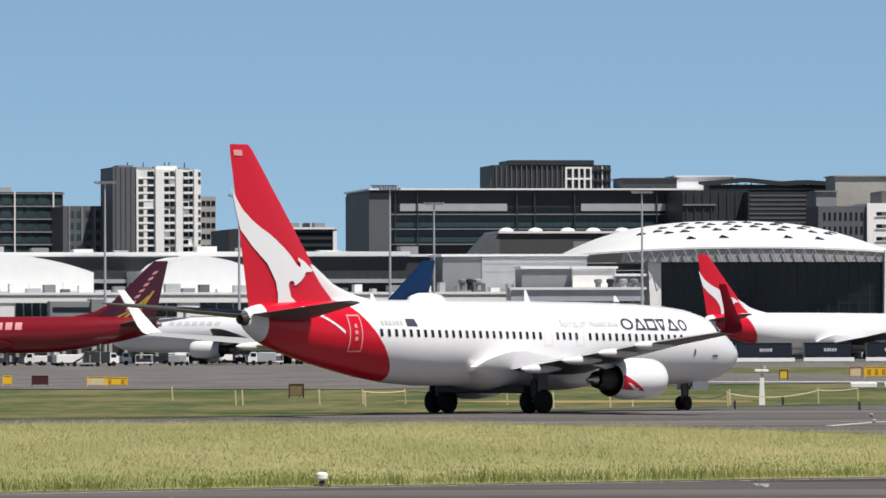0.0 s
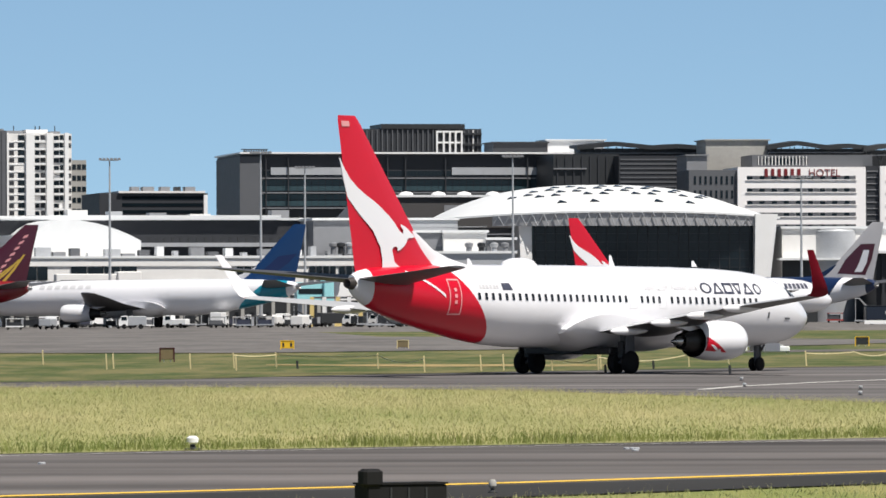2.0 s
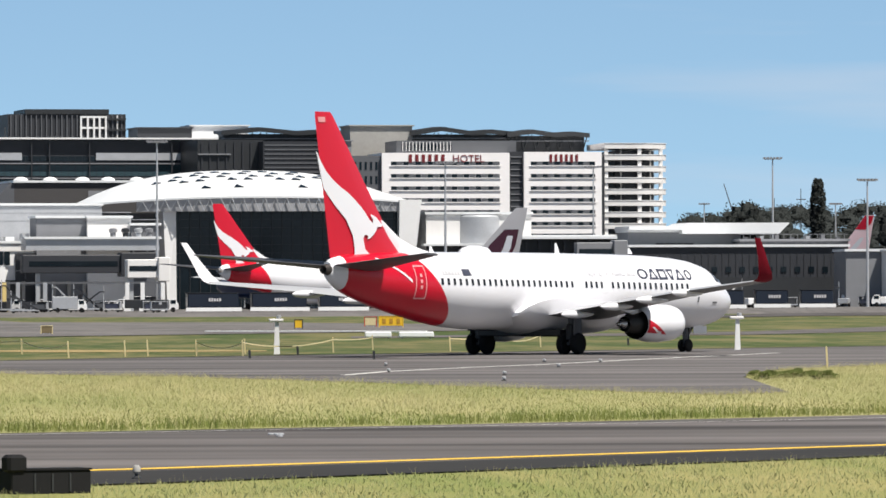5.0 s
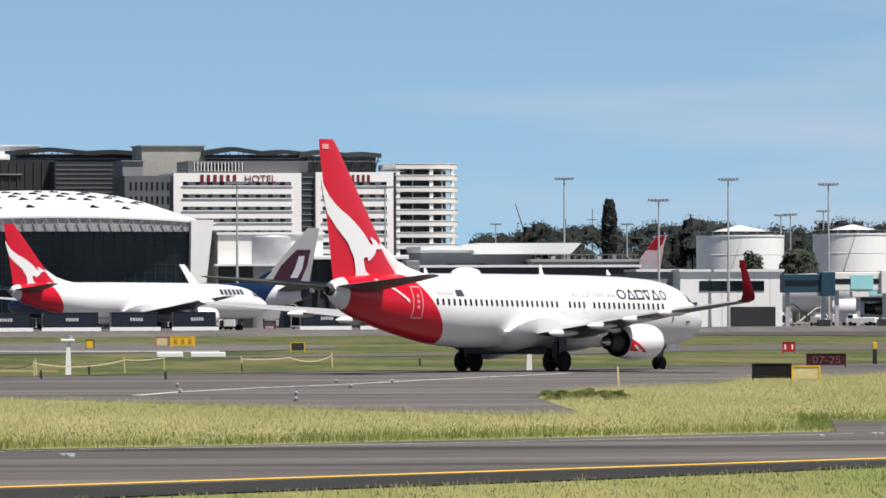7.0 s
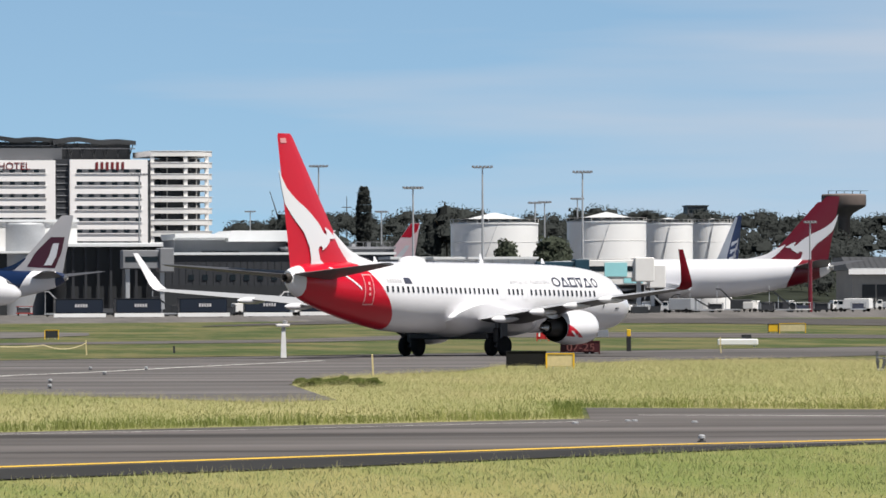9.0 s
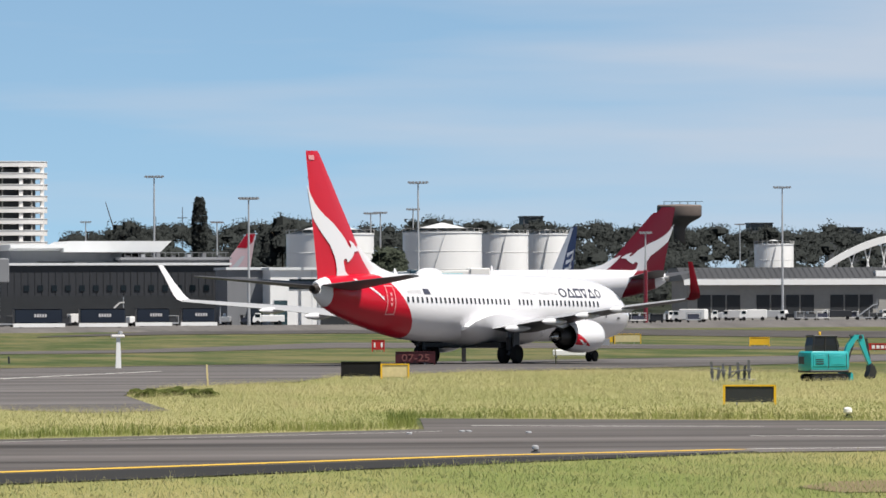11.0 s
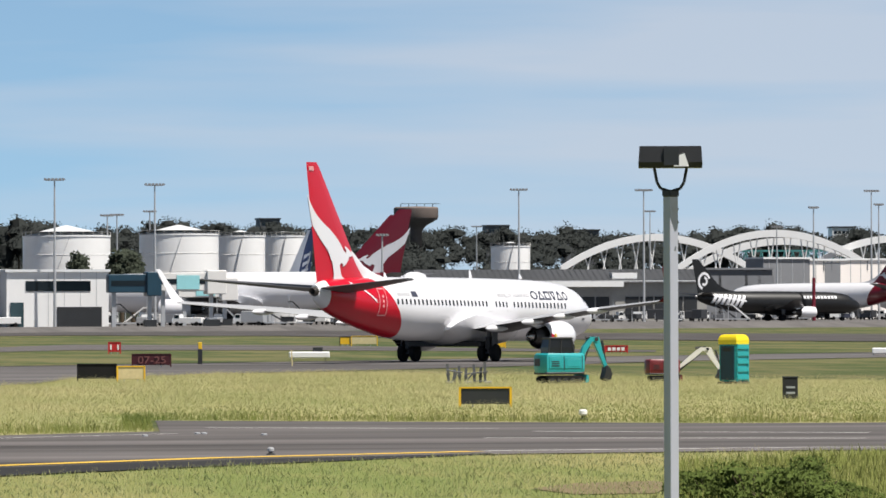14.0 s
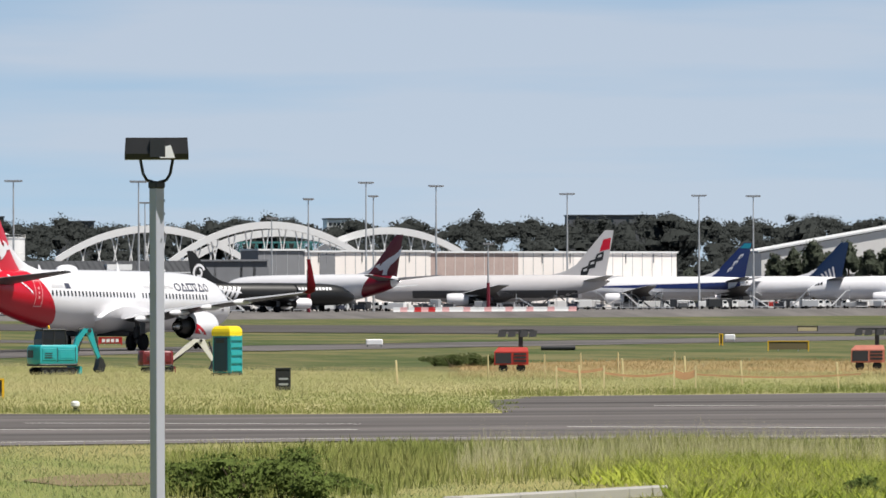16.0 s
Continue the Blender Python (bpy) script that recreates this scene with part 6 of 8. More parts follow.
decals(jet, MEDIUM, "belly_band", [[(32 - i, 1.75), (31 - i, 1.75), (31 - i, 2.75), (32 - i, 2.75)] for i in range(24)], AIR_SILVER, "grey lower hull", 1)
for q in range(3):
    a, z = 34.0 + 1.0 * q, 6.3 + 1.35 * q
    fin_mark(jet, MEDIUM, ([(a + 1.25, z + 1.1), (a + 0.95, z + 0.4)], [(a + 0.5, z + 0.85), (a + 0.1, z - 0.1)]), AIR_WHITE, "white plain figure")
    fin_mark(jet, MEDIUM, ([(a + 1.0, z + 0.75), (a + 0.85, z + 0.4)], [(a + 0.6, z + 0.6), (a + 0.4, z + 0.15)]), AIR_BLUE, "blue gap", 0.05)
fin_mark(jet, MEDIUM, ([(38.6, 12.2), (38.3, 11.2)], [(37.3, 12.2), (36.5, 11.2)]), AIR_TEAL, "light blue fin tip", 0.03)
jet = parked("white airliner with a dark blue tail at the far end", 4628, 1860, 170, MEDIUM, fin=AIR_NAVY, belly=AIR_GREY)
decals(jet, MEDIUM, "belly_band", [[(32 - i, 1.75), (31 - i, 1.75), (31 - i, 2.6), (32 - i, 2.6)] for i in range(26)], AIR_SILVER, "grey lower hull", 1)
for i in range(5):
    fin_mark(jet, MEDIUM, ([(35.9 - i * 0.7, 7.4 - i * 0.5), (36.2 - i * 0.6, 5.1)], [(35.6 - i * 0.7, 7.3 - i * 0.5), (35.9 - i * 0.6, 5.1)]), AIR_SILVER, "pale lattice bar")
parked("white airliner nose-in at the far end of the apron", 4930, 1850, 172, MEDIUM, fin=AIR_NAVY)

# ---- floodlight masts ----
def mast(u, v, d, arms=2.6, base=None, heads=6):
    h = height(u, v, d) - apron_z(u)
    p = spot(u, d, apron_z(u))
    ob = thing("floodlight_mast", ("tall steel mast with floodlights and a red foot" if base else "tall thin steel mast with a row of floodlights"), "light mast", "floodlight masts", m=pose(p.x, p.y, p.z, 0, 0, (u * 7) % 23 - 11))
    s = Shape()
    s.tube((0, 0, 0), (0, 0, h - 0.4), 0.30, 0.13, 8)
    part("pole", s, STEEL, ob, smooth=40)
    s = Shape()
    s.box(-arms / 2, arms / 2, -0.08, 0.08, h - 0.5, h - 0.35)
    part("crossbar", s, STEEL, ob)
    for i in range(heads):
        s = Shape()
        x = -arms / 2 + arms * i / (heads - 1)
        s.loft([[(x - 0.28, -0.5, h - 0.42), (x + 0.28, -0.5, h - 0.42), (x + 0.28, 0.3, h - 0.25), (x - 0.28, 0.3, h - 0.25)],
                [(x - 0.22, -0.4, h - 0.15), (x + 0.22, -0.4, h - 0.15), (x + 0.22, 0.2, h - 0.02), (x - 0.22, 0.2, h - 0.02)]])
        part("floodlight", s, MIDGREY, ob)
    if base:
        s = Shape()
        s.tube((0, 0, 0), (0, 0, base), 0.42, 0.36, 8)
        part("foot", s, AIR_DKRED, ob, "red painted foot")
    return ob


for u, v, d in ((8, 272, 1215), (245, 295, 1220), (512, 283, 1225), (590, 309, 1290), (958, 289, 1235), (1468, 326, 1250), (1730, 334, 1500), (2047, 319, 1380), (2337, 320, 1260), (2214, 357, 1250),
                (2514, 329, 1300), (3158, 338, 1480), (3379, 339, 1480), (3781, 341, 1650), (3905, 347, 1700), (4137, 361, 1700), (4370, 364, 1750), (4466, 365, 1750)):
    mast(u, v, d, 3.2)
for u, v, d in ((2430, 384, 1560), (2447, 383, 1600), (2505, 377, 1640), (3614, 404, 1700), (3390, 377, 1900), (2158, 400, 1700), (1926, 400, 2000), (3083, 404, 2100)):
    mast(u, v, d, 2.6, heads=5)
for u, v, d, b in ((3679, 370, 1500, 9.0), (3794, 365, 1600, 0), (3997, 449, 1500, 6.0), (2916, 418, 1290, 9.5)):
    mast(u, v, d, 1.8, b, 4)

# ---- jet bridges ----
def jet_bridge(u0, u1, v, d, mat, label, screen=None):
    m, w = span(u0, u1, d)
    h = height((u0 + u1) / 2, v, d)
    ob = thing("jet_bridge", label, "jet bridge", "jet bridges", m=m)
    s = Shape()
    s.box(0, w * 0.75, 0, 3, h - 3.2, h, 0.12)
    part("tunnel", s, mat, ob)
    s = Shape()
    s.box(w * 0.72, w, -0.6, 3.6, h - 3.8, h + 0.4, 0.15)
    part("cab", s, mat, ob)
    piece(ob, "window", GLASS, w * 0.05, w * 0.7, -0.06, 0.1, h - 2.0, h - 1.1)
    for x in (w * 0.12, w * 0.8):
        piece(ob, "column", STEEL, x - 0.35, x + 0.35, 1, 1.7, apron_z(u0), h - 3.2)
    piece(ob, "bogie", CHARCOAL, w * 0.7, w * 0.92, 0.4, 2.4, apron_z(u0), apron_z(u0) + 1.2)
    if screen:
        piece(ob, "panel", screen, w * 0.3, w * 0.62, -0.12, 0, h - 2.9, h - 0.5, label="pale cyan panel")
    return ob


CYAN = paint("pale_cyan_panel", (0.32, 0.66, 0.70), 0.4, var=0.05)
TEALDK = paint("dark_teal_box", (0.015, 0.05, 0.08), 0.4, var=0.2)
jet_bridge(-90, 10, 484, 1262, GREY, "grey jet bridge reaching to a gate")
jet_bridge(150, 300, 500, 1255, PALE, "pale jet bridge reaching to a gate")
jet_bridge(575, 640, 515, 1240, CYAN, "pale cyan and white jet bridge")
jet_bridge(720, 960, 492, 1250, DARK, "long grey jet bridge beside the pier")
jet_bridge(905, 980, 500, 1228, PALE, "pale jet bridge beside the pier")
jet_bridge(1700, 1790, 470, 1235, GREY, "grey jet bridge at the dark pier")
jet_bridge(2432, 2525, 490, 1235, TEALDK, "dark blue jet bridge with a glazed end")
jet_bridge(2515, 2640, 487, 1240, PALE, "pale jet bridge with a cyan panel", CYAN)
jet_bridge(2555, 2660, 500, 1300, PALE, "pale jet bridge with a cyan panel", CYAN)


CREAM = paint("cream_yellow_post", (0.72, 0.55, 0.22), 0.6, var=0.12)
p0 = spot(602, 1222, apron_z(602))
ob = thing("bridge_trestle", "row of cream and pale painted legs below the jet bridges", "trestle", m=pose(p0.x, p0.y, p0.z))
for u, mat in ((602, CREAM), (648, CREAM), (688, CREAM), (624, WHITE), (668, WHITE), (712, STEEL), (760, STEEL), (905, WHITE), (932, WHITE), (968, WHITE)):
    q = spot(u, 1222, apron_z(u)) - p0
    s = Shape()
    hh = height(u, 541, 1222) - apron_z(u)
    s.loft([[(-a, -a, z), (a, -a, z), (a, a, z), (-a, a, z)] for a, z in ((0.6, 0), (0.6, 0.5), (0.35, 0.6), (0.35, hh))])
    part("leg", s, mat, ob, ("cream-yellow" if mat is CREAM else "pale") + " painted leg", m=pose(q.x, q.y, q.z))
piece(ob, "tie_beam", MIDGREY, 0, (968 - 602) * 1222 / F, -0.2, 0.2, hh - 0.1, hh + 0.25)


# ---- vehicles and ground equipment ----
def truck(u, d, kind, size, mat, turn=0.0, label=""):
    """A small service vehicle: a cab, a body and wheels."""
    ob = thing(kind, label, "vehicle", "service vehicles", m=facing(u, d, apron_z(u), turn))
    L, H = size
    s = Shape()
    s.box(-L / 2, L / 2 - 1.5, -1, 1, 0.55, H, 0.08)
    part("body", s, mat, ob)
    s = Shape()
    s.loft([[(L / 2 - 1.5, -1, 0.5), (L / 2, -1, 0.5), (L / 2, 1, 0.5), (L / 2 - 1.5, 1, 0.5)], [(L / 2 - 1.5, -1, 1.3), (L / 2, -1, 1.2), (L / 2, 1, 1.2), (L / 2 - 1.5, 1, 1.3)],
            [(L / 2 - 1.4, -0.9, 2.1), (L / 2 - 0.5, -0.9, 2.1), (L / 2 - 0.5, 0.9, 2.1), (L / 2 - 1.4, 0.9, 2.1)]])
    part("cab", s, WHITE, ob)
    piece(ob, "window", GLASS, L / 2 - 1.3, L / 2 - 0.45, -1.02, 1.02, 1.35, 1.95)
    for x in (-L / 2 + 0.9, L / 2 - 0.9):
        for y in (-0.95, 0.95):
            part("wheel", wheel_shape(0.4, 0.28, 10), RUBBER, ob, m=pose(x, y, 0.4))
    return ob


random.seed(11)
PALETTE = [(WHITE, "white"), (PALE, "pale grey"), (STEEL, "grey metal"), (YELLOW, "yellow"), (DARK, "dark grey"), (CHARCOAL, "black"), (ORANGE, "orange-red")]


def scatter(u0, u1, d0, d1, n, weights=(5, 3, 4, 0.25, 7, 8, 0.3)):
    for i in range(n):
        u = u0 + (u1 - u0) * (i + random.random()) / n
        mat, word = random.choices(PALETTE, weights)[0]
        kind = random.random()
        d = random.uniform(d0, d1)
        if kind < 0.45:
            L = random.uniform(3.6, 6.5)
            truck(u, d, "service_vehicle", (L, random.uniform(1.4, 2.6)), mat, random.choice((0, 180, 20, 160, 75)), word + " service vehicle standing on the apron")
        elif kind < 0.8:
            ob = thing("baggage_cart", word + " baggage cart with a canopy on the apron", "cart", "baggage carts", m=facing(u, d, apron_z(u), random.uniform(-20, 20)))
            piece(ob, "bed", mat, -1.4, 1.4, -0.7, 0.7, 0.4, 0.6)
            piece(ob, "canopy", mat, -1.4, 1.4, -0.72, 0.72, 1.7, 1.8)
            for x in (-1.3, 1.3):
                piece(ob, "end_frame", STEEL, x - 0.05, x + 0.05, -0.68, 0.68, 0.6, 1.7)
            piece(ob, "load", random.choice((DARK, NAVY, MIDGREY)), -1.1, 1.0, -0.6, 0.6, 0.6, 1.2 + random.random() * 0.4)
            for x in (-1, 1):
                part("wheel", wheel_shape(0.22, 0.15, 10), RUBBER, ob, m=pose(x, -0.6, 0.22))
        else:
            h = random.uniform(2.2, 4.5)
            ob = thing("boarding_stairs", word + " mobile stairs on the apron", "stairs", "mobile stairs", m=facing(u, d, apron_z(u), random.choice((0, 180))))
            s = Shape()
            s.prism([(-2.4, 0.5), (-1.8, 0.5), (1.6, h - 0.2), (2.4, h - 0.2), (2.4, h), (1.5, h)], "y", -0.8, 0.8)
            part("flight", s, mat, ob)
            piece(ob, "chassis", STEEL, -2.2, 2.4, -0.8, 0.8, 0.35, 0.6)
            for x in (2.2, 0.6):
                piece(ob, "post", STEEL, x - 0.06, x + 0.06, -0.7, 0.7, 0.5, h + 0.9 if x > 2 else h * 0.7)
            for x in (-1.8, 1.8):
                part("wheel", wheel_shape(0.35, 0.2, 10), RUBBER, ob, m=pose(x, -0.75, 0.35))


scatter(-200, 130, 1110, 1240, 14)
scatter(130, 480, 1120, 1260, 16)
scatter(470, 980, 1110, 1270, 40)
scatter(1120, 1800, 1180, 1330, 16)
scatter(1800, 2260, 1210, 1280, 14)
scatter(2430, 3020, 1260, 1345, 30)
scatter(3020, 3560, 1430, 1545, 24)
scatter(3560, 4150, 1560, 1720, 52)
scatter(4150, 4900, 1640, 1790, 62, (7, 4, 4, 0.3, 6, 6, 0.4))

TRAILER = hue("trailer_midnight", (0.006, 0.010, 0.022))
# dark blue freight trailers with a white skirt
for u0, u1 in ((1005, 1109), (1119, 1229), (1239, 1334), (1349, 1437), (1575, 1672), (1682, 1775), (1794, 1891), (1910, 2002), (2010, 2080), (2090, 2160)):
    d = 1135 if u0 < 2005 else 1180
    m, w = span(u0, u1, d)
    m = m @ pose(0, 0, apron_z(u0))
    ob = thing("freight_trailer", "dark navy freight trailer with a white skirt board", "trailer", "row of freight trailers", m=m)
    s = Shape()
    s.box(0.6, w - 0.6, 0, 2.4, 0.7, 3.0, 0.15)
    part("container", s, TRAILER, ob, "dark navy container")
    piece(ob, "skirt", WHITE, 0.3, w - 0.2, -0.25, -0.1, 0.12, 0.72, label="white skirt board")
    for i in range(5):
        piece(ob, "print_bar", AIR_SILVER, w * 0.42 + i * 0.42, w * 0.42 + i * 0.42 + 0.3, -0.05, 0.0, 1.7, 2.2)
    piece(ob, "roof_rim", DARK, 0.5, w - 0.5, -0.05, 2.45, 3.0, 3.1)
    for x in (1.5, w - 1.5):
        part("wheel", wheel_shape(0.35, 0.25, 10), RUBBER, ob, m=pose(x, 0.3, 0.35))

# red and white water barriers
ROSE_PLASTIC = paint("faded_pink_plastic", (0.75, 0.42, 0.42), 0.5, var=0.1)
for i in range(26):
    u = 3836 + i * 12.4
    s = Shape()
    s.prism([(-0.3, 0), (0.3, 0), (0.18, 0.4), (0.14, 0.95), (-0.14, 0.95), (-0.18, 0.4)], "x", -0.85, 0.85)
    single("water_barrier", s, (RED if i in (3, 5) else ROSE_PLASTIC if i % 3 == 1 else WHITE), ("red" if i in (3, 5) else "pale pink" if i % 3 == 1 else "white") + " plastic water-filled barrier on the apron", "barrier", "row of barriers", m=facing(u, 1480, apron_z(u)))

# thin mast and crane far off on the horizon
for u, v, d, kind in ((2097, 375, 2600, "mast"), (1973, 366, 2700, "crane"), (2050, 392, 2600, "mast")):
    p = spot(u, d)
    h = height(u, v, d)
    if kind == "mast":
        ob = thing("radio_mast", "thin grey radio mast on the horizon", "mast", "radio masts", m=pose(p.x, p.y, 0))
        s = Shape()
        s.tube((0, 0, 0), (0, 0, h), 0.35, 0.14, 6)
        part("pole", s, MIDGREY, ob)
        for k in (0.82, 0.9):
            piece(ob, "crossarm", MIDGREY, -1.8, 1.8, -0.12, 0.12, h * k, h * k + 0.3)
    else:
        ob = thing("tower_crane", "thin distant crane with a raised jib", "crane", m=pose(p.x, p.y, 0))
        s = Shape()
        s.tube((1.6, 0, 0), (1.2, 0, h * 0.72), 0.45, 0.4, 6)
        part("tower", s, MIDGREY, ob)
        s = Shape()
        s.tube((1.6, 0, h * 0.7), (-2.6, 0, h), 0.35, 0.15, 6)
        part("jib", s, MIDGREY, ob)
        piece(ob, "counterweight", DARK, 1.6, 3.4, -0.4, 0.4, h * 0.66, h * 0.7)
# ---- things on the airfield ----
def posts(rows, h, r, mat, label, name="marker_peg", cat="peg", group="marker pegs"):
    for u, v in rows:
        p = flat(u, v)
        s = Shape()
        s.box(-r, r, -r, r, 0, h * 0.97)
        s.loft([[(-r, -r, h * 0.97), (r, -r, h * 0.97), (r, r, h * 0.97), (-r, r, h * 0.97)], [(-r * 0.3, -r * 0.3, h), (r * 0.3, -r * 0.3, h), (r * 0.3, r * 0.3, h), (-r * 0.3, r * 0.3, h)]])
        single(name, s, mat, label, cat, group, m=pose(p.x, p.y, 0, (u * 3) % 5 - 2, (u * 7) % 7 - 3, 0))


posts([(126, 660), (238, 669), (250, 668), (386, 668), (463, 667), (467, 671), (538, 666), (718, 668), (800, 674), (900, 672), (940, 671), (1026, 671), (1108, 672), (1338, 660), (1475, 663), (1112, 668), (1635, 655), (1268, 665)], 0.85, 0.035, WOOD,
      "pale timber survey peg in the grass")
posts([(2141, 693), (2757, 653), (4164, 712), (4450, 702), (4620, 706), (4350, 690), (4240, 696), (3840, 700)], 0.95, 0.035, WOOD, "pale timber survey peg in the grass")
posts([(575, 668), (1205, 668), (1790, 652), (1985, 655), (1340, 678), (1120, 676)], 0.45, 0.06, CHARCOAL, "short black marker post in the grass")


# sagging pale tape from peg to peg
TAPE = paint("faded_tape", (0.70, 0.60, 0.36), 0.7, var=0.2, grain=4)
for row in (((1026, 671), (1108, 672), (1268, 665), (1338, 660)), ((1475, 663), (1560, 660), (1635, 655)), ((463, 667), (538, 666), (718, 668), (800, 674))):
    for (u0, v0), (u1, v1) in zip(row, row[1:]):
        p, q = flat(u0, v0), flat(u1, v1)
        s = Shape()
        rings = []
        for i in range(9):
            t = i / 8
            c = p + (q - p) * t + Vector((0, 0, 0.72 - 0.3 * 4 * t * (1 - t) * (0.6 + 0.4 * math.sin(u0))))
            rings.append([c + Vector((0, -0.015, -0.03)) - p, c + Vector((0, 0.015, -0.03)) - p, c + Vector((0, 0.015, 0.03)) - p, c + Vector((0, -0.015, 0.03)) - p])
        s.loft(rings)
        single("barrier_tape", s, TAPE, "sagging pale barrier tape between survey pegs", "tape", "barrier tapes", m=pose(p.x, p.y, 0))
p, q = flat(1042, 629), flat(1434, 629)
s = Shape()
s.box(0, (q - p).length, -0.12, 0.12, 0, 0.14, 0.02)
single("low_rail", s, WHITE, "long low white edge rail in the grass", "rail", m=pose(p.x, p.y, 0, 0, 0, math.degrees(math.atan2(q.y - p.y, q.x - p.x))))


def marker_post(u, v, h):
    p = flat(u, v)
    ob = thing("signal_post", "white steel signal post with a capped head", "post", "signal posts", m=pose(p.x, p.y, 0))
    s = Shape()
    s.loft([[(-0.16, -0.1, 0), (0.16, -0.1, 0), (0.16, 0.1, 0), (-0.16, 0.1, 0)], [(-0.1, -0.08, h), (0.1, -0.08, h), (0.1, 0.08, h), (-0.1, 0.08, h)]])
    part("post", s, WHITE, ob)
    s = Shape()
    s.box(-0.42, 0.34, -0.2, 0.2, h, h + 0.16, 0.04)
    part("cap", s, PALE, ob)
    s = Shape()
    s.turn([(0.02, 0), (0.13, 0.03), (0.13, 0.18), (0.02, 0.2)], 12, "z", (0.1, 0, h + 0.16))
    part("lamp_glass", s, STEEL, ob)


for u, v, h in ((1168, 668, 1.75), (1983, 661, 1.75)):
    marker_post(u, v, h)


def sign_board(u0, u1, v0, v1, face, label, frame_mat=None, text=None, text_mat=None, bars=0, legs=True):
    """A flat airfield sign with a frame and short legs, seen on its front."""
    p = flat((u0 + u1) / 2, v1)
    d = math.hypot(p.x, p.y)
    w, h = (u1 - u0) * d / F, (v1 - v0) * d / F
    ob = thing("airfield_sign", label, "sign", "airfield signs", m=facing((u0 + u1) / 2, d))
    s = Shape()
    s.box(-w / 2, w / 2, -0.09, 0.09, 0.18 * h, h, 0.02)
    part("board", s, face, ob)
    fm = frame_mat or face
    piece(ob, "top_rail", fm, -w / 2 - 0.03, w / 2 + 0.03, -0.12, 0.12, h, h + 0.05)
    for x in (-w / 2, w / 2):
        piece(ob, "frame_post", fm, x - 0.04, x + 0.04, -0.12, 0.12, 0, h + 0.03)
    for x in (-w * 0.25, w * 0.25):
        piece(ob, "leg", STEEL, x - 0.03, x + 0.03, -0.03, 0.03, 0, 0.18 * h)
    if text:
        o = lettering(ob, text, h * 0.78, -w * 0.36, h * 0.32, text_mat, -0.13, "sign_text")
        o.data.transform(Matrix.Diagonal((w * 0.72 / max(0.01, o.dimensions.x or w * 0.72), 1, 1, 1)))
    for i in range(bars):
        x = -w * 0.3 + w * 0.6 * i / max(1, bars - 1)
        piece(ob, "print_bar", text_mat or WHITE, x - w * 0.07, x + w * 0.07, -0.12, -0.1, h * 0.38, h * 0.82)
    return ob


AMBER = paint("sign_amber_print", (0.42, 0.22, 0.02), 0.5, var=0.1)
sign_board(2378, 2446, 650, 680, RUBBER, "black back of a low airfield sign", RUBBER)
sign_board(2448, 2496, 654, 681, WOOD, "low ochre airfield sign in a yellow frame", YELLOW)
sign_board(2474, 2542, 632, 655, BROWNRED, "dark red runway sign with pale figures", BROWNRED, "07-25", paint("dull_sign_figure", (0.22, 0.08, 0.07), 0.5, var=0.1))
sign_board(2432, 2453, 611, 631, RED, "small red airfield sign in the grass", RED, bars=2)
sign_board(3310, 3350, 617, 630, RED, "small red airfield sign in the grass", RED, bars=4)
sign_board(1324, 1345, 602, 620, WOOD, "small tan airfield sign", ORANGE)
sign_board(1350, 1392, 601, 621, YELLOW, "yellow airfield sign in the grass", YELLOW, bars=3, text_mat=AMBER)
sign_board(-24, 8, 619, 636, WOOD, "tan and yellow airfield sign", YELLOW)
sign_board(8, 46, 620, 635, YELLOW, "yellow airfield sign in the grass", YELLOW, bars=2, text_mat=AMBER)
sign_board(332, 357, 632, 656, SOIL, "brown airfield sign with a dark edge", BROWNRED)
sign_board(546, 569, 619, 635, YELLOW, "small yellow airfield sign in the grass", YELLOW, bars=2, text_mat=CHARCOAL)
sign_board(752, 772, 618, 633, SOIL, "small brown airfield sign in a yellow frame", WOOD)
sign_board(1200, 1214, 607, 624, YELLOW, "small dark yellow airfield sign", CHARCOAL)
sign_board(1562, 1586, 612, 628, CHARCOAL, "small black and yellow airfield sign", YELLOW)
sign_board(-122, -94, 617, 635, BROWNRED, "small dark airfield sign", CHARCOAL)
sign_board(-173, -158, 617, 634, YELLOW, "small yellow airfield sign in the grass", YELLOW)
sign_board(2841, 2859, 601, 617, YELLOW, "yellow airfield sign end", CHARCOAL)
sign_board(2861, 2907, 600, 617, WOOD, "ochre back of an airfield sign", YELLOW)
sign_board(3100, 3134, 606, 622, YELLOW, "yellow airfield sign in the grass", YELLOW)
sign_board(3054, 3144, 692, 726, CHARCOAL, "black back of an airfield sign in a yellow frame", YELLOW)
sign_board(4494, 4565, 624, 641, SOIL, "brown back of a low airfield sign in a yellow frame", YELLOW)
sign_board(4545, 4580, 597, 607, WOOD, "low ochre airfield sign in the grass", CHARCOAL)
sign_board(4408, 4413, 611, 631, CHARCOAL, "narrow black marker board", YELLOW)
p = flat(2594, 650)
ob = thing("marker_board", "tall narrow marker post, black below and yellow above", "marker", m=facing(2594, math.hypot(p.x, p.y)))
s = Shape()
s.box(-0.14, 0.14, -0.12, 0.12, 0, 0.95, 0.02)
part("post", s, BLACK, ob)
s = Shape()
s.box(-0.12, 0.12, -0.1, 0.1, 0.95, 1.38, 0.03)
part("cap", s, YELLOW, ob, "yellow cap")


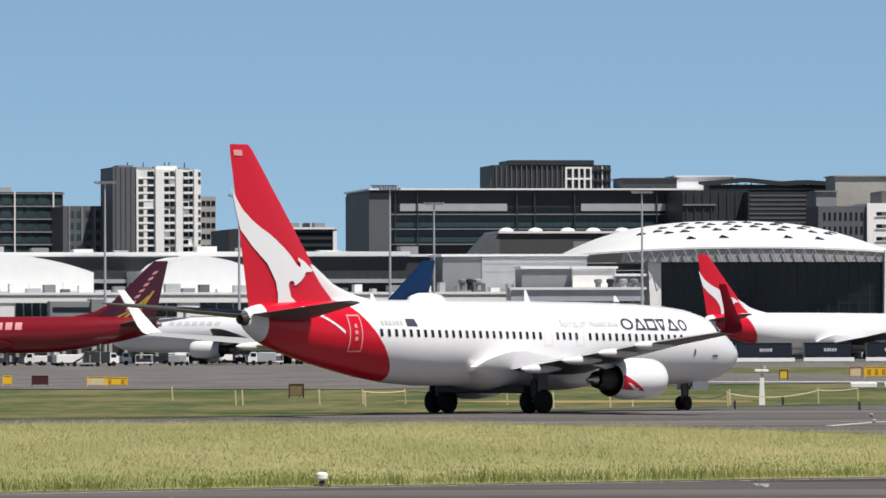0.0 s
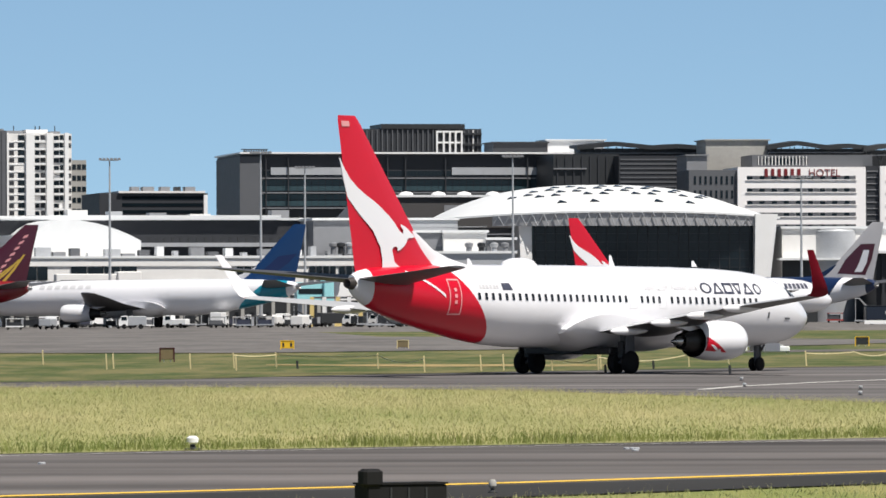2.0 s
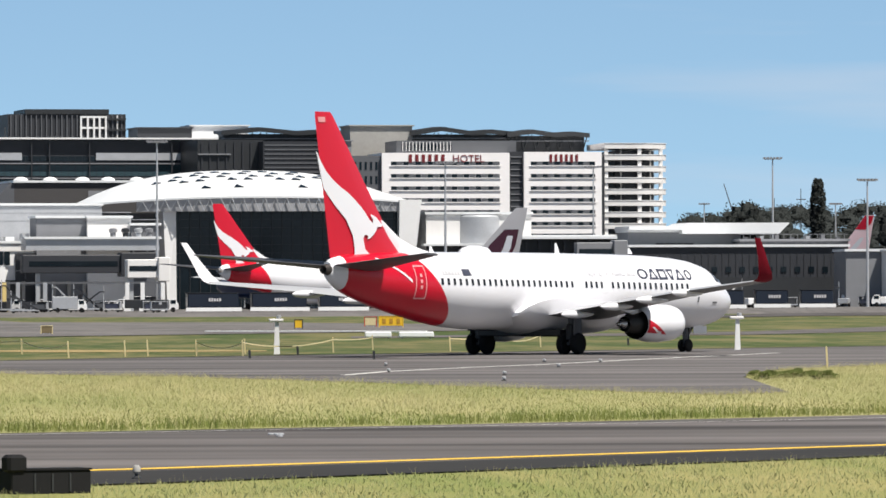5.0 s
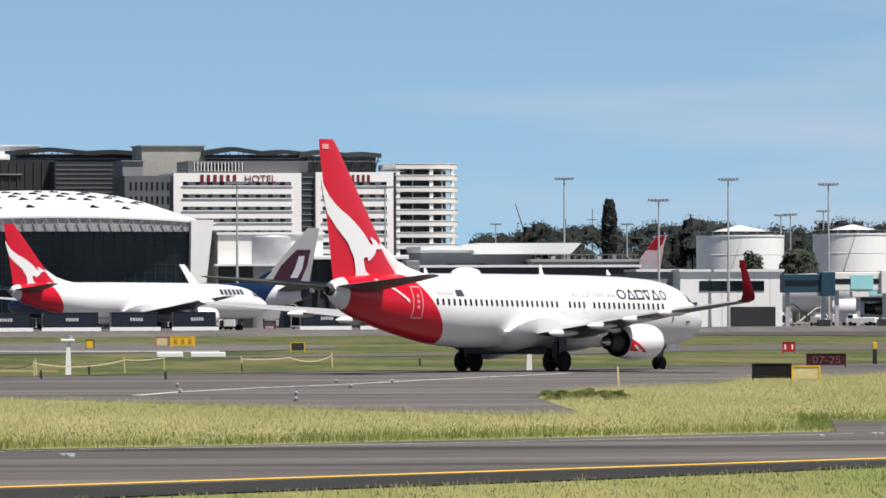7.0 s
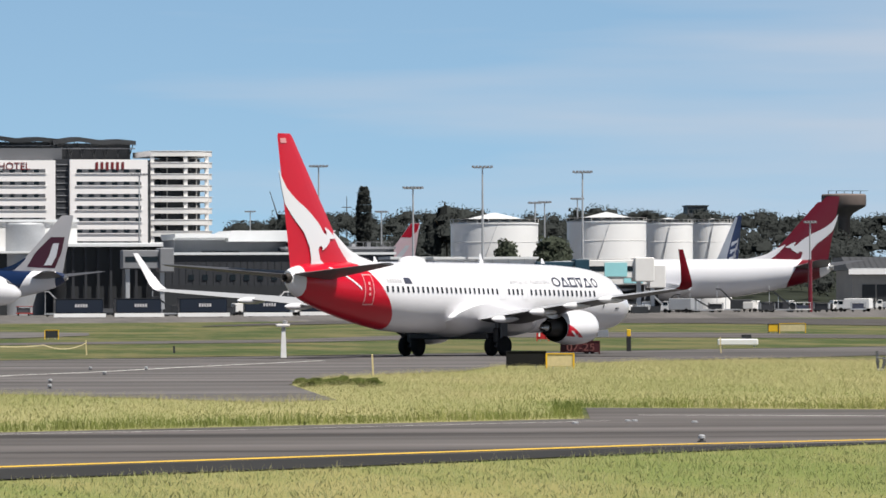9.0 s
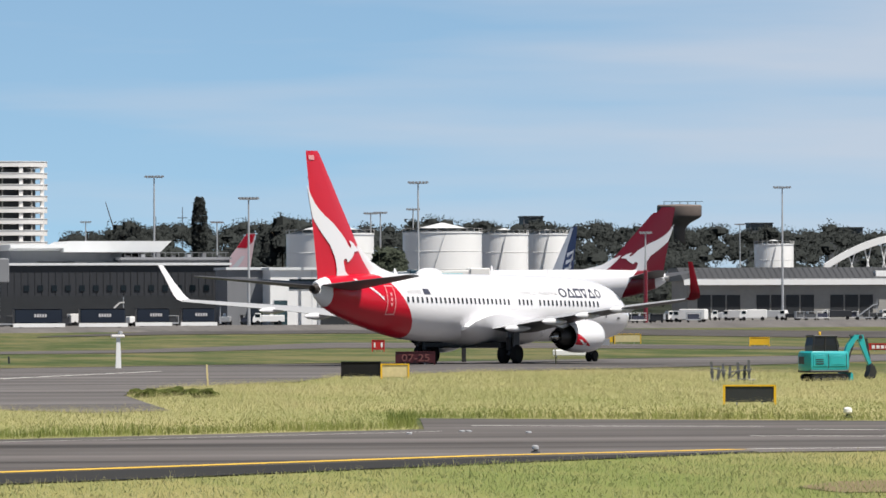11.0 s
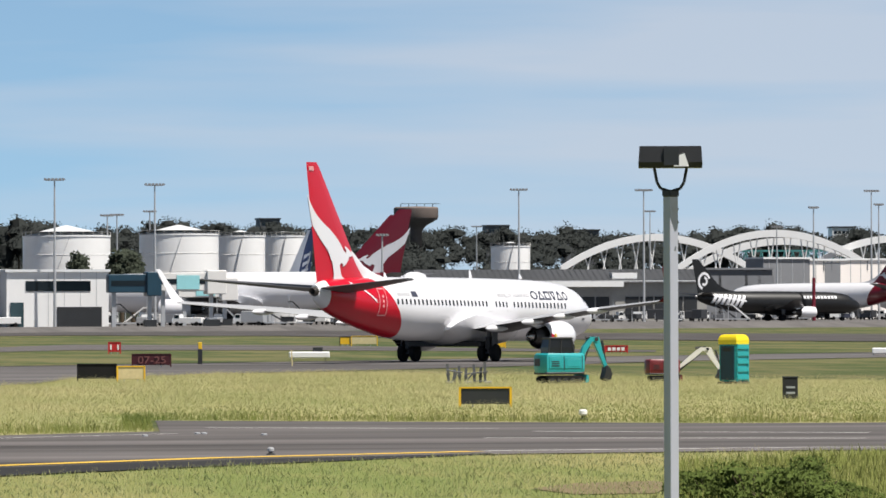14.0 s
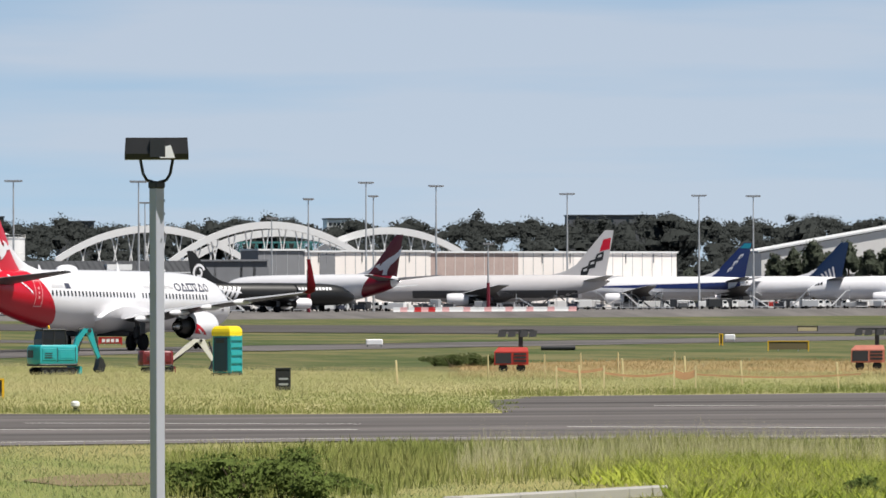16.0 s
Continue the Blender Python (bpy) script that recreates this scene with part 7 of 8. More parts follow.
def cabinet(u0, u1, v0, v1):
    """A low black cabinet with a round-cornered vent hood, beside a small light on a pale block."""
    p = flat((u0 + u1) / 2, v1)
    d = math.hypot(p.x, p.y)
    w, h = (u1 - u0) * d / F, (v1 - v0) * d / F
    ob = thing("power_cabinet", "low black power cabinet at the taxiway edge", "cabinet", m=facing((u0 + u1) / 2, d, 0, 24))
    s = Shape()
    s.box(-w * 0.45, w * 0.45, -0.28, 0.28, 0, h, 0.02)
    part("body", s, RUBBER, ob)
    piece(ob, "lid", RUBBER, -w * 0.46, w * 0.46, -0.3, 0.3, h, h + 0.03)
    s = Shape()
    s.box(-w * 0.5, -w * 0.28, -0.32, 0.0, h * 0.9, h + 0.26, 0.05)
    part("vent_hood", s, RUBBER, ob, "rounded black hood")
    for i in range(3):
        piece(ob, "rib", CHARCOAL, -w * 0.2 + i * w * 0.2, -w * 0.18 + i * w * 0.2, -0.3, -0.28, 0.05, h - 0.05)


cabinet(668, 838, 872, 915)


def white_block(u0, u1, v0, v1, label, top=None):
    p = flat((u0 + u1) / 2, v1)
    d = math.hypot(p.x, p.y)
    w, h = (u1 - u0) * d / F, (v1 - v0) * d / F
    ob = thing("edge_marker", label, "marker", "edge markers", m=facing((u0 + u1) / 2, d))
    s = Shape()
    s.box(-w / 2, w / 2, -0.4, 0.4, h * 0.25, h, 0.06)
    part("body", s, WHITE, ob)
    for x in (-w * 0.4, w * 0.4):
        piece(ob, "foot", STEEL, x - 0.04, x + 0.04, -0.1, 0.1, 0, h * 0.25)
    if top:
        piece(ob, "top_box", CHARCOAL, w * top - 0.3, w * top + 0.35, -0.2, 0.2, h, h * 1.5)


white_block(1324, 1371, 628, 641, "long low white marker board")
white_block(1384, 1446, 628, 641, "long low white marker board")
white_block(2751, 2823, 627, 642, "low white marker board with a black box", 0.2)
white_block(3782, 3812, 620, 634, "low white marker board")
white_block(4416, 4435, 611, 625, "low white marker board")


def edge_light(u, v, r, h, mat, label):
    p = flat(u, v)
    ob = thing("edge_light", label, "light", "edge lights", m=pose(p.x, p.y, 0))
    s = Shape()
    s.turn([(r * 1.3, 0), (r * 1.3, 0.04), (r * 0.5, 0.07), (r * 0.4, h * 0.45)], 14, "z")
    part("base", s, CHARCOAL, ob, smooth=40)
    s = Shape()
    s.turn([(r * 0.55, h * 0.42), (r, h * 0.55), (r, h * 0.85), (r * 0.55, h)], 14, "z")
    part("head", s, mat, ob, smooth=40)


edge_light(916, 890, 0.07, 0.26, CONCRETE, "pale taxiway light on a black stem")
edge_light(387, 812, 0.14, 0.33, WHITE, "white elevated taxiway light")
edge_light(3272, 748, 0.13, 0.32, WHITE, "white elevated taxiway light on a dark base")
for u, v in ((1365, 701), (1569, 716), (1666, 692), (1641, 683), (1360, 690), (1570, 706), (2720, 811), (1740, 683)):
    edge_light(u, v, 0.08, 0.19, STEEL, "small grey elevated taxiway light on a dark stem")
for u, v in ((120, 838), (1165, 812), (1172, 812), (1155, 812), (1170, 815), (2497, 778), (2590, 774), (2602, 774), (2708, 776)):
    p = flat(u, v)
    s = Shape()
    s.turn([(0.08, 0.0), (0.08, 0.03), (0.05, 0.045)], 12, "z")
    single("inset_light", s, STEEL, "small pale inset light on the asphalt", "light", "inset lights", m=pose(p.x, p.y, 0.02))

# yellow and orange fence pickets with tape in the far grass
p = [flat(u, v) for u, v in ((4000, 690), (4100, 688), (4164, 686), (4230, 684), (4330, 682))]
for a in p:
    s = Shape()
    s.tube((0, 0, 0), (0, 0, 1.0), 0.03, n=6)
    single("fence_picket", s, WOOD, "thin pale fence picket in dry grass", "fence", "fence pickets", m=pose(a.x, a.y, 0))


# ---- plant and site equipment ----
def limb(outline, y0, y1):
    """A plate-sided boom or stick from its side outline."""
    sh = Shape()
    return sh.prism(outline, "y", y0, y1)


def excavator(u0, d, paint_mat, label, size=1.0, turn=0.0, arm_mat=None, reach=1.0, cabin=True):
    """A small tracked digger: x ahead along its arm."""
    ob = thing("mini_excavator", label, "excavator", "mini excavators", m=facing(u0, d, 0, turn) @ Matrix.Diagonal((size, size, size, 1)))
    am = arm_mat or paint_mat
    for y in (-0.78, 0.42):
        sh = Shape()
        sh.prism([(-1.05, 0.16), (-0.92, 0.03), (-0.75, 0.0), (0.75, 0.0), (0.92, 0.03), (1.05, 0.16), (1.05, 0.32), (0.9, 0.44), (-0.9, 0.44), (-1.05, 0.32)], "y", y, y + 0.36)
        track = part("track", sh, RUBBER, ob, "black rubber track")
        for x in (-0.8, -0.4, 0.0, 0.4, 0.8):
            sh = Shape()
            sh.turn([(0.13, -0.02), (0.13, 0.0), (0.05, 0.03)], 10, "y", (x, y - 0.01, 0.2))
            part("roller", sh, CHARCOAL, track)
    sh = Shape()
    sh.prism([(1.1, 0.08), (1.32, 0.05), (1.3, 0.45), (1.2, 0.5), (1.16, 0.3)], "y", -0.85, 0.85)
    part("dozer_blade", sh, paint_mat, ob)
    sh = Shape()
    sh.box(-1.2, 1.1, -0.82, 0.82, 0.5, 0.64, 0.05)
    part("turntable", sh, CHARCOAL, ob)
    # rounded engine house with a heavy tail
    sh = Shape()
    side = [(-1.32, -0.45), (-1.32, 0.45), (-1.12, 0.82), (0.95, 0.82), (1.15, 0.66), (1.15, -0.66), (0.95, -0.82), (-1.12, -0.82)]
    rings = []
    for z, q in ((0.6, 0.95), (0.68, 0.99), (0.9, 1.0), (1.42, 1.0), (1.56, 0.975), (1.64, 0.9)):
        rings.append([(x * q, y * q, z) for x, y in side])
    sh.loft(rings)
    house = part("house", sh, paint_mat, ob, "", 35)
    for x0, x1, z0, z1 in ((-1.0, -0.18, 0.82, 1.46), (-0.08, 0.88, 0.82, 1.4)):
        sh = Shape()
        sh.box(x0, x1, -0.85, -0.8, z0, z1, 0.02)
        panel = part("panel", sh, paint_mat, house)
        sh = Shape()
        sh.box(x0 + 0.1, x1 - 0.1, -0.865, -0.845, z0 + 0.1, z1 - 0.1, 0.008)
        part("pressed_field", sh, paint_mat, panel)
    for z in (0.95, 1.06, 1.17):
        piece(house, "grille", CHARCOAL, -0.86, -0.42, -0.88, -0.86, z, z + 0.05)
    for x in (-0.14, 0.92):
        piece(house, "seam", CHARCOAL, x, x + 0.03, -0.835, -0.8, 0.74, 1.5)
    piece(house, "tail_grille", CHARCOAL, -1.34, -1.3, -0.35, 0.35, 0.95, 1.35)
    # glazed cab with posts and a rounded roof
    if cabin:
        sh = Shape()
        sh.loft([[(-0.95, -0.62, 1.62), (0.55, -0.62, 1.62), (0.55, 0.4, 1.62), (-0.95, 0.4, 1.62)], [(-0.95, -0.62, 1.95), (0.6, -0.62, 1.95), (0.6, 0.4, 1.95), (-0.95, 0.4, 1.95)], [(-0.85, -0.58, 2.4), (0.45, -0.58, 2.4), (0.45, 0.36, 2.4), (-0.85, 0.36, 2.4)]])
        cab = part("cab", sh, paint("smoked_cab_glass", (0.008, 0.009, 0.011), 0.3, var=0.2), ob, "dark glazed cab")
        sh = Shape()
        sh.box(-0.92, 0.52, -0.64, 0.42, 2.38, 2.5, 0.045)
        part("cab_roof", sh, BLACK, cab, "black cab roof")
        for x, q in ((-0.95, 0.1), (-0.25, 0.06), (0.52, -0.1)):
            sh = Shape()
            sh.tube((x, -0.63, 1.62), (x + q, -0.59, 2.4), 0.05, n=6)
            part("post", sh, BLACK, cab)
        sh = Shape()
        sh.turn([(0.07, 2.5), (0.07, 2.6), (0.05, 2.66), (0.01, 2.68)], 10, "z", (-0.3, -0.1, 0))
        part("beacon", sh, YELLOW, cab, "amber beacon")
    # gooseneck boom, stick, rams and bucket
    q = reach
    sh = limb([(0.95, 0.95), (1.15, 0.9), (1.5 * q, 1.75), (1.85 * q, 2.25), (2.15 * q, 2.3), (2.2 * q, 2.45), (1.75 * q, 2.52), (1.3 * q, 1.95)], -0.12, 0.12)
    boom = part("boom", sh, am, ob)
    sh = limb([(1.98 * q, 2.5), (2.25 * q, 2.5), (2.45 * q, 1.75), (2.78 * q, 0.85), (2.62 * q, 0.8), (2.2 * q, 1.7), (1.95 * q, 2.25)], -0.1, 0.1)
    part("stick", sh, am, ob)
    for a, c in (((1.25, 0.85), (1.72 * q, 2.0)), ((1.5 * q, 2.45), (2.0 * q, 2.55)), ((2.45 * q, 2.3), (2.68 * q, 1.2))):
        sh = Shape()
        sh.tube((a[0], -0.02, a[1]), ((a[0] + c[0]) / 2, -0.02, (a[1] + c[1]) / 2), 0.075, n=8)
        sh.tube(((a[0] + c[0]) / 2, -0.02, (a[1] + c[1]) / 2), (c[0], -0.02, c[1]), 0.04, n=8)
        part("ram", sh, CHARCOAL, boom, "dark hydraulic ram")
    for x, z in ((1.02, 0.95), (2.08 * q, 2.38), (2.7 * q, 0.86)):
        sh = Shape()
        sh.turn([(0.11, -0.16), (0.11, 0.16)], 12, "y", (x, 0, z))
        part("pin", sh, CHARCOAL, boom)
    sh = limb([(2.6 * q, 0.9), (2.82 * q, 0.85), (2.95 * q, 0.5), (2.85 * q, 0.2), (2.6 * q, 0.12), (2.45 * q, 0.3), (2.55 * q, 0.55)], -0.3, 0.3)
    part("bucket", sh, BLACK, ob, "black steel bucket")
    return ob


excavator(3231, 317, TEAL, "teal mini excavator with a black cab standing in long grass", 0.83, 24)
MAROON = paint("dull_red_enamel", (0.16, 0.012, 0.018), 0.45, var=0.2, grain=2)
OFFWHITE = paint("scuffed_white_enamel", (0.72, 0.70, 0.66), 0.5, var=0.12, grain=5)
excavator(3413, 326, MAROON, "small dull red digger without a cab, its white arm folded", 0.62, 10, OFFWHITE, 1.6, False)

# portable toilet
ob = thing("portable_toilet", "teal portable toilet with a yellow roof", "toilet", m=facing(3538, 313, 0, 55) @ Matrix.Diagonal((0.84, 0.84, 0.96, 1)))
s = Shape()
s.box(-0.55, 0.55, -0.55, 0.55, 0.12, 1.85, 0.05)
part("cabin", s, TEAL, ob, "teal plastic cabin")
s = Shape()
s.loft([[(-q, -q, z), (q, -q, z), (q, q, z), (-q, q, z)] for q, z in ((0.57, 1.82), (0.58, 2.02), (0.55, 2.14), (0.47, 2.24), (0.36, 2.28))])
part("roof", s, paint("bright_yellow_plastic", (0.85, 0.66, 0.02), 0.4, var=0.05), ob, "yellow moulded roof")
# the door's dark teal also paints in the shade of this side
piece(ob, "door", TEALDK, -0.6, -0.54, -0.42, 0.42, 0.2, 1.75, label="door with the shade of its side painted dark teal")
for z in (0.22, 0.58, 0.94, 1.3, 1.62):
    piece(ob, "rib", TEAL, -0.5, 0.5, -0.62, -0.55, z, z + 0.2)
for x in (-0.53, 0.49):
    piece(ob, "corner_post", TEAL, x, x + 0.05, -0.6, -0.55, 0.12, 1.84)
piece(ob, "door_vent", CHARCOAL, -0.62, -0.6, -0.25, 0.25, 1.5, 1.66)
piece(ob, "skid", CHARCOAL, -0.6, 0.6, -0.6, 0.6, 0, 0.12)


def tower_light(u, d, mat, label):
    """A trailer with a folded lighting mast."""
    ob = thing("lighting_trailer", label, "lighting tower", "lighting trailers", m=facing(u, d))
    s = Shape()
    s.loft([[(-0.8, -0.5, 0.35), (0.75, -0.5, 0.35), (0.75, 0.5, 0.35), (-0.8, 0.5, 0.35)], [(-0.8, -0.5, 0.95), (0.75, -0.5, 0.95), (0.75, 0.5, 0.95), (-0.8, 0.5, 0.95)], [(-0.6, -0.4, 1.15), (0.7, -0.4, 1.15), (0.7, 0.4, 1.15), (-0.6, 0.4, 1.15)]])
    part("body", s, mat, ob, "painted engine cover")
    piece(ob, "engine_panel", DARK, -0.74, -0.02, -0.52, -0.5, 0.42, 0.9, label="dark side panel")
    for z in (0.48, 0.64, 0.80):
        piece(ob, "louvre", CHARCOAL, 0.08, 0.65, -0.53, -0.5, z, z + 0.09)
    for x in (-0.5, 0.5):
        part("wheel", wheel_shape(0.21, 0.16), RUBBER, ob, m=pose(x * 0.8, -0.4, 0.21))
    piece(ob, "mast", CHARCOAL, 0.3, 0.5, -0.1, 0.1, 1.1, 1.95)
    for x in (-0.45, 0.0, 0.55, 0.95):
        s = Shape()
        s.loft([[(x - 0.2, -0.2, 1.6), (x + 0.16, -0.2, 1.62), (x + 0.16, 0.2, 1.62), (x - 0.2, 0.2, 1.6)], [(x - 0.12, -0.1, 1.92), (x + 0.2, -0.1, 1.9), (x + 0.2, 0.1, 1.9), (x - 0.12, 0.1, 1.92)]])
        part("floodlight", s, BLACK, ob, "black floodlight")
    piece(ob, "crossbar", CHARCOAL, -0.5, 1.0, -0.06, 0.06, 1.85, 1.95)


tower_light(4042, 323, ORANGE, "orange-red lighting trailer with folded black floodlights")
tower_light(4672, 330, paint("faded_red_paint", (0.50, 0.17, 0.12), 0.5, var=0.2), "faded red lighting trailer with folded black floodlights")
# orange tape strung between pegs on the far side of the taxiway
ORANGE_TAPE = paint("orange_mesh_tape", (0.58, 0.33, 0.18), 0.7, var=0.2, grain=4)
for u0, u1, z0, z1 in ((4122, 4206, 0.70, 0.80), (4206, 4330, 0.55, 0.63), (4330, 4368, 0.45, 0.72), (4368, 4660, 0.5, 0.56)):
    a, b = spot(u0, 262), spot(u1, 262)
    L = (b - a).length
    s = Shape()
    s.loft([[(L * q / 8, -0.01, z0 - 0.12 * math.sin(math.pi * q / 8)), (L * q / 8, 0.01, z0 - 0.12 * math.sin(math.pi * q / 8)), (L * q / 8, 0.01, z1 - 0.12 * math.sin(math.pi * q / 8)), (L * q / 8, -0.01, z1 - 0.12 * math.sin(math.pi * q / 8))] for q in range(9)])
    tape = thing("barrier_tape", "sagging orange mesh tape on thin pegs", "tape", "barrier tapes", m=pose(a.x, a.y, 0, 0, 0, math.degrees(math.atan2(b.y - a.y, b.x - a.x))))
    part("tape", s, ORANGE_TAPE, tape)
    piece(tape, "peg", TAPE, -0.03, 0.03, -0.03, 0.03, 0, 0.85, label="pale wooden peg")
# dark pipe lying on the grass
p = flat(4092, 640)
s = Shape()
s.turn([(0.13, 0), (0.16, 0), (0.16, 2.25), (0.13, 2.25)], 14, "x", (0, 0, 0.17))
single("drain_pipe", s, CHARCOAL, "short black drain pipe lying on the grass", "pipe", smooth=40, m=facing(4092, math.hypot(p.x, p.y)))
# grey posts standing together
for i, (x, h) in enumerate(((0, 0.65), (0.25, 0.4), (0.5, 0.55), (0.75, 0.45), (1.15, 0.62), (1.4, 0.5), (1.62, 0.72))):
    p = flat(3034, 684)
    s = Shape()
    s.box(-0.06, 0.06, -0.06, 0.06, 0, h + 0.25)
    s.box(-0.09, 0.09, -0.09, 0.09, h * 0.6, h * 0.6 + 0.08)
    single("steel_post", s, MIDGREY, "short grey steel post stacked in the grass", "post", "group of steel posts", m=facing(3034, math.hypot(p.x, p.y)) @ pose(x, 0.1 * (i % 3), 0, 0, (i * 5) % 9 - 4, 0))
p = flat(3034, 684)
rack = thing("steel_rack", "low tangled rack of grey steel bars among the posts", "rack", m=facing(3034, math.hypot(p.x, p.y)) @ pose(0, -0.3, 0))
for x0, z0, x1, z1 in ((-0.1, 0.62, 0.6, 0.5), (0.1, 0.05, 0.45, 0.6), (0.7, 0.42, 1.75, 0.56), (0.75, 0.1, 1.2, 0.6), (1.2, 0.12, 1.7, 0.12)):
    s = Shape()
    s.tube((x0, 0, z0), (x1, 0.05, z1), 0.035, 0.035, 6)
    part("bar", s, MIDGREY, rack)
for x in (0.05, 0.85, 1.75):
    s = Shape()
    s.box(x - 0.16, x + 0.16, -0.12, 0.12, 0, 0.12, 0.02)
    part("foot_block", s, CONCRETE, rack, "pale concrete foot")
# black bin
p = flat(3638, 711)
ob = thing("control_box", "small black control box in the grass", "box", m=facing(3638, math.hypot(p.x, p.y)))
s = Shape()
s.box(-0.28, 0.28, -0.22, 0.22, 0, 0.78, 0.03)
part("body", s, BLACK, ob)
piece(ob, "lid", CHARCOAL, -0.3, 0.3, -0.24, 0.24, 0.78, 0.83)
for z in (0.2, 0.4):
    piece(ob, "label_bar", STEEL, -0.15, 0.18, -0.24, -0.22, z, z + 0.07)

# ---- lamp post near the camera ----
LP = 66.0
m = facing(3432, LP)
lamp = thing("street_lamp", "square grey steel lamp post with a black floodlight head", "street lamp", m=m)
zt = height(3432, 352, LP)
s = Shape()
s.box(-0.05, 0.05, -0.05, 0.05, 0, zt, 0.004)
part("pole", s, paint("powder_coated_grey", (0.45, 0.46, 0.53), 0.35, 0.1, var=0.06, grain=2), lamp, "square grey steel pole", m=pose(0, 0, 0, 0, 0, -50))
s = Shape()
s.box(-0.06, 0.06, -0.06, 0.06, zt - 0.01, zt + 0.06, 0.012)
part("collar", s, CHARCOAL, lamp, "black collar", m=pose(0, 0, 0, 0, 0, -50))
zb = height(3432, 302, LP)
s = Shape()
for side in (-1, 1):
    pts = [(0.02 * side, zt + 0.05), (0.09 * side, zt + 0.07), (0.125 * side, zt + 0.13), (0.15 * side, zb)]
    for (x0, z0), (x1, z1) in zip(pts, pts[1:]):
        s.tube((x0, 0, z0), (x1, 0, z1), 0.014, n=8)
part("yoke", s, BLACK, lamp, "black steel yoke", 40)
zh = height(3432, 264, LP)
s = Shape()
s.loft([[(-0.295, -0.2, zb), (0.295, -0.2, zb), (0.295, 0.2, zb), (-0.295, 0.2, zb)], [(-0.295, -0.22, zb + 0.05), (0.295, -0.22, zb + 0.05), (0.295, 0.22, zb + 0.05), (-0.295, 0.22, zb + 0.05)],
        [(-0.285, -0.2, zh), (0.285, -0.2, zh), (0.285, 0.2, zh), (-0.285, 0.2, zh)]])
head = part("lamp_head", s, BLACK, lamp, "black boxy lamp head")
s = Shape()
s.loft([[(0.03, -0.235, zb + 0.01), (0.17, -0.235, zb + 0.01), (0.17, -0.215, zb + 0.01), (0.03, -0.215, zb + 0.01)], [(0.06, -0.232, zb + 0.11), (0.13, -0.232, zb + 0.13), (0.13, -0.215, zb + 0.13), (0.06, -0.215, zb + 0.11)]])
part("reflector", s, WHITE, head, "pale reflector patch")
piece(head, "hinge", CHARCOAL, -0.06, 0.08, -0.235, -0.2, zb + 0.02, zh - 0.02)
for z in (zt - 0.12, zt - 0.24, zt - 0.42):
    s = Shape()
    s.turn([(0.012, -0.004), (0.012, 0.004)], 8, "x")
    part("bolt", s, CHARCOAL, lamp, m=pose(0.07, -0.05, z))

# pale concrete kerb at the foot of the mound
p0, p1 = flat(3945, 919), flat(4330, 897)
a = math.degrees(math.atan2(p1.y - p0.y, p1.x - p0.x))
ob = thing("kerb", "pale weathered concrete kerb half hidden by grass", "kerb", m=pose(p0.x, p0.y, 0, 0, 0, a))
L = (p1 - p0).length
for i in range(4):
    s = Shape()
    s.box(i * L / 4 + 0.01, (i + 1) * L / 4 - 0.01, -0.2, 0.2, 0, 0.18, 0.02)
    part("kerb_stone", s, CONCRETE, ob)
# ---- grass, shrubs and trees ----
def inside(poly, x, y):
    """Which of the points lie in a closed outline."""
    hit = np.zeros(len(x), bool)
    for (x0, y0), (x1, y1) in zip(poly, poly[1:] + poly[:1]):
        c = ((y0 > y) != (y1 > y)) & (x < (x1 - x0) * (y - y0) / (y1 - y0 + 1e-9) + x0)
        hit ^= c
    return hit


EDGE_X, EDGE_Y = [-40, -12, 8, 26.5, 29, 44, 54, 63, 75, 100], [134, 159, 174.5, 191.5, 214, 216, 226, 235, 238, 243]


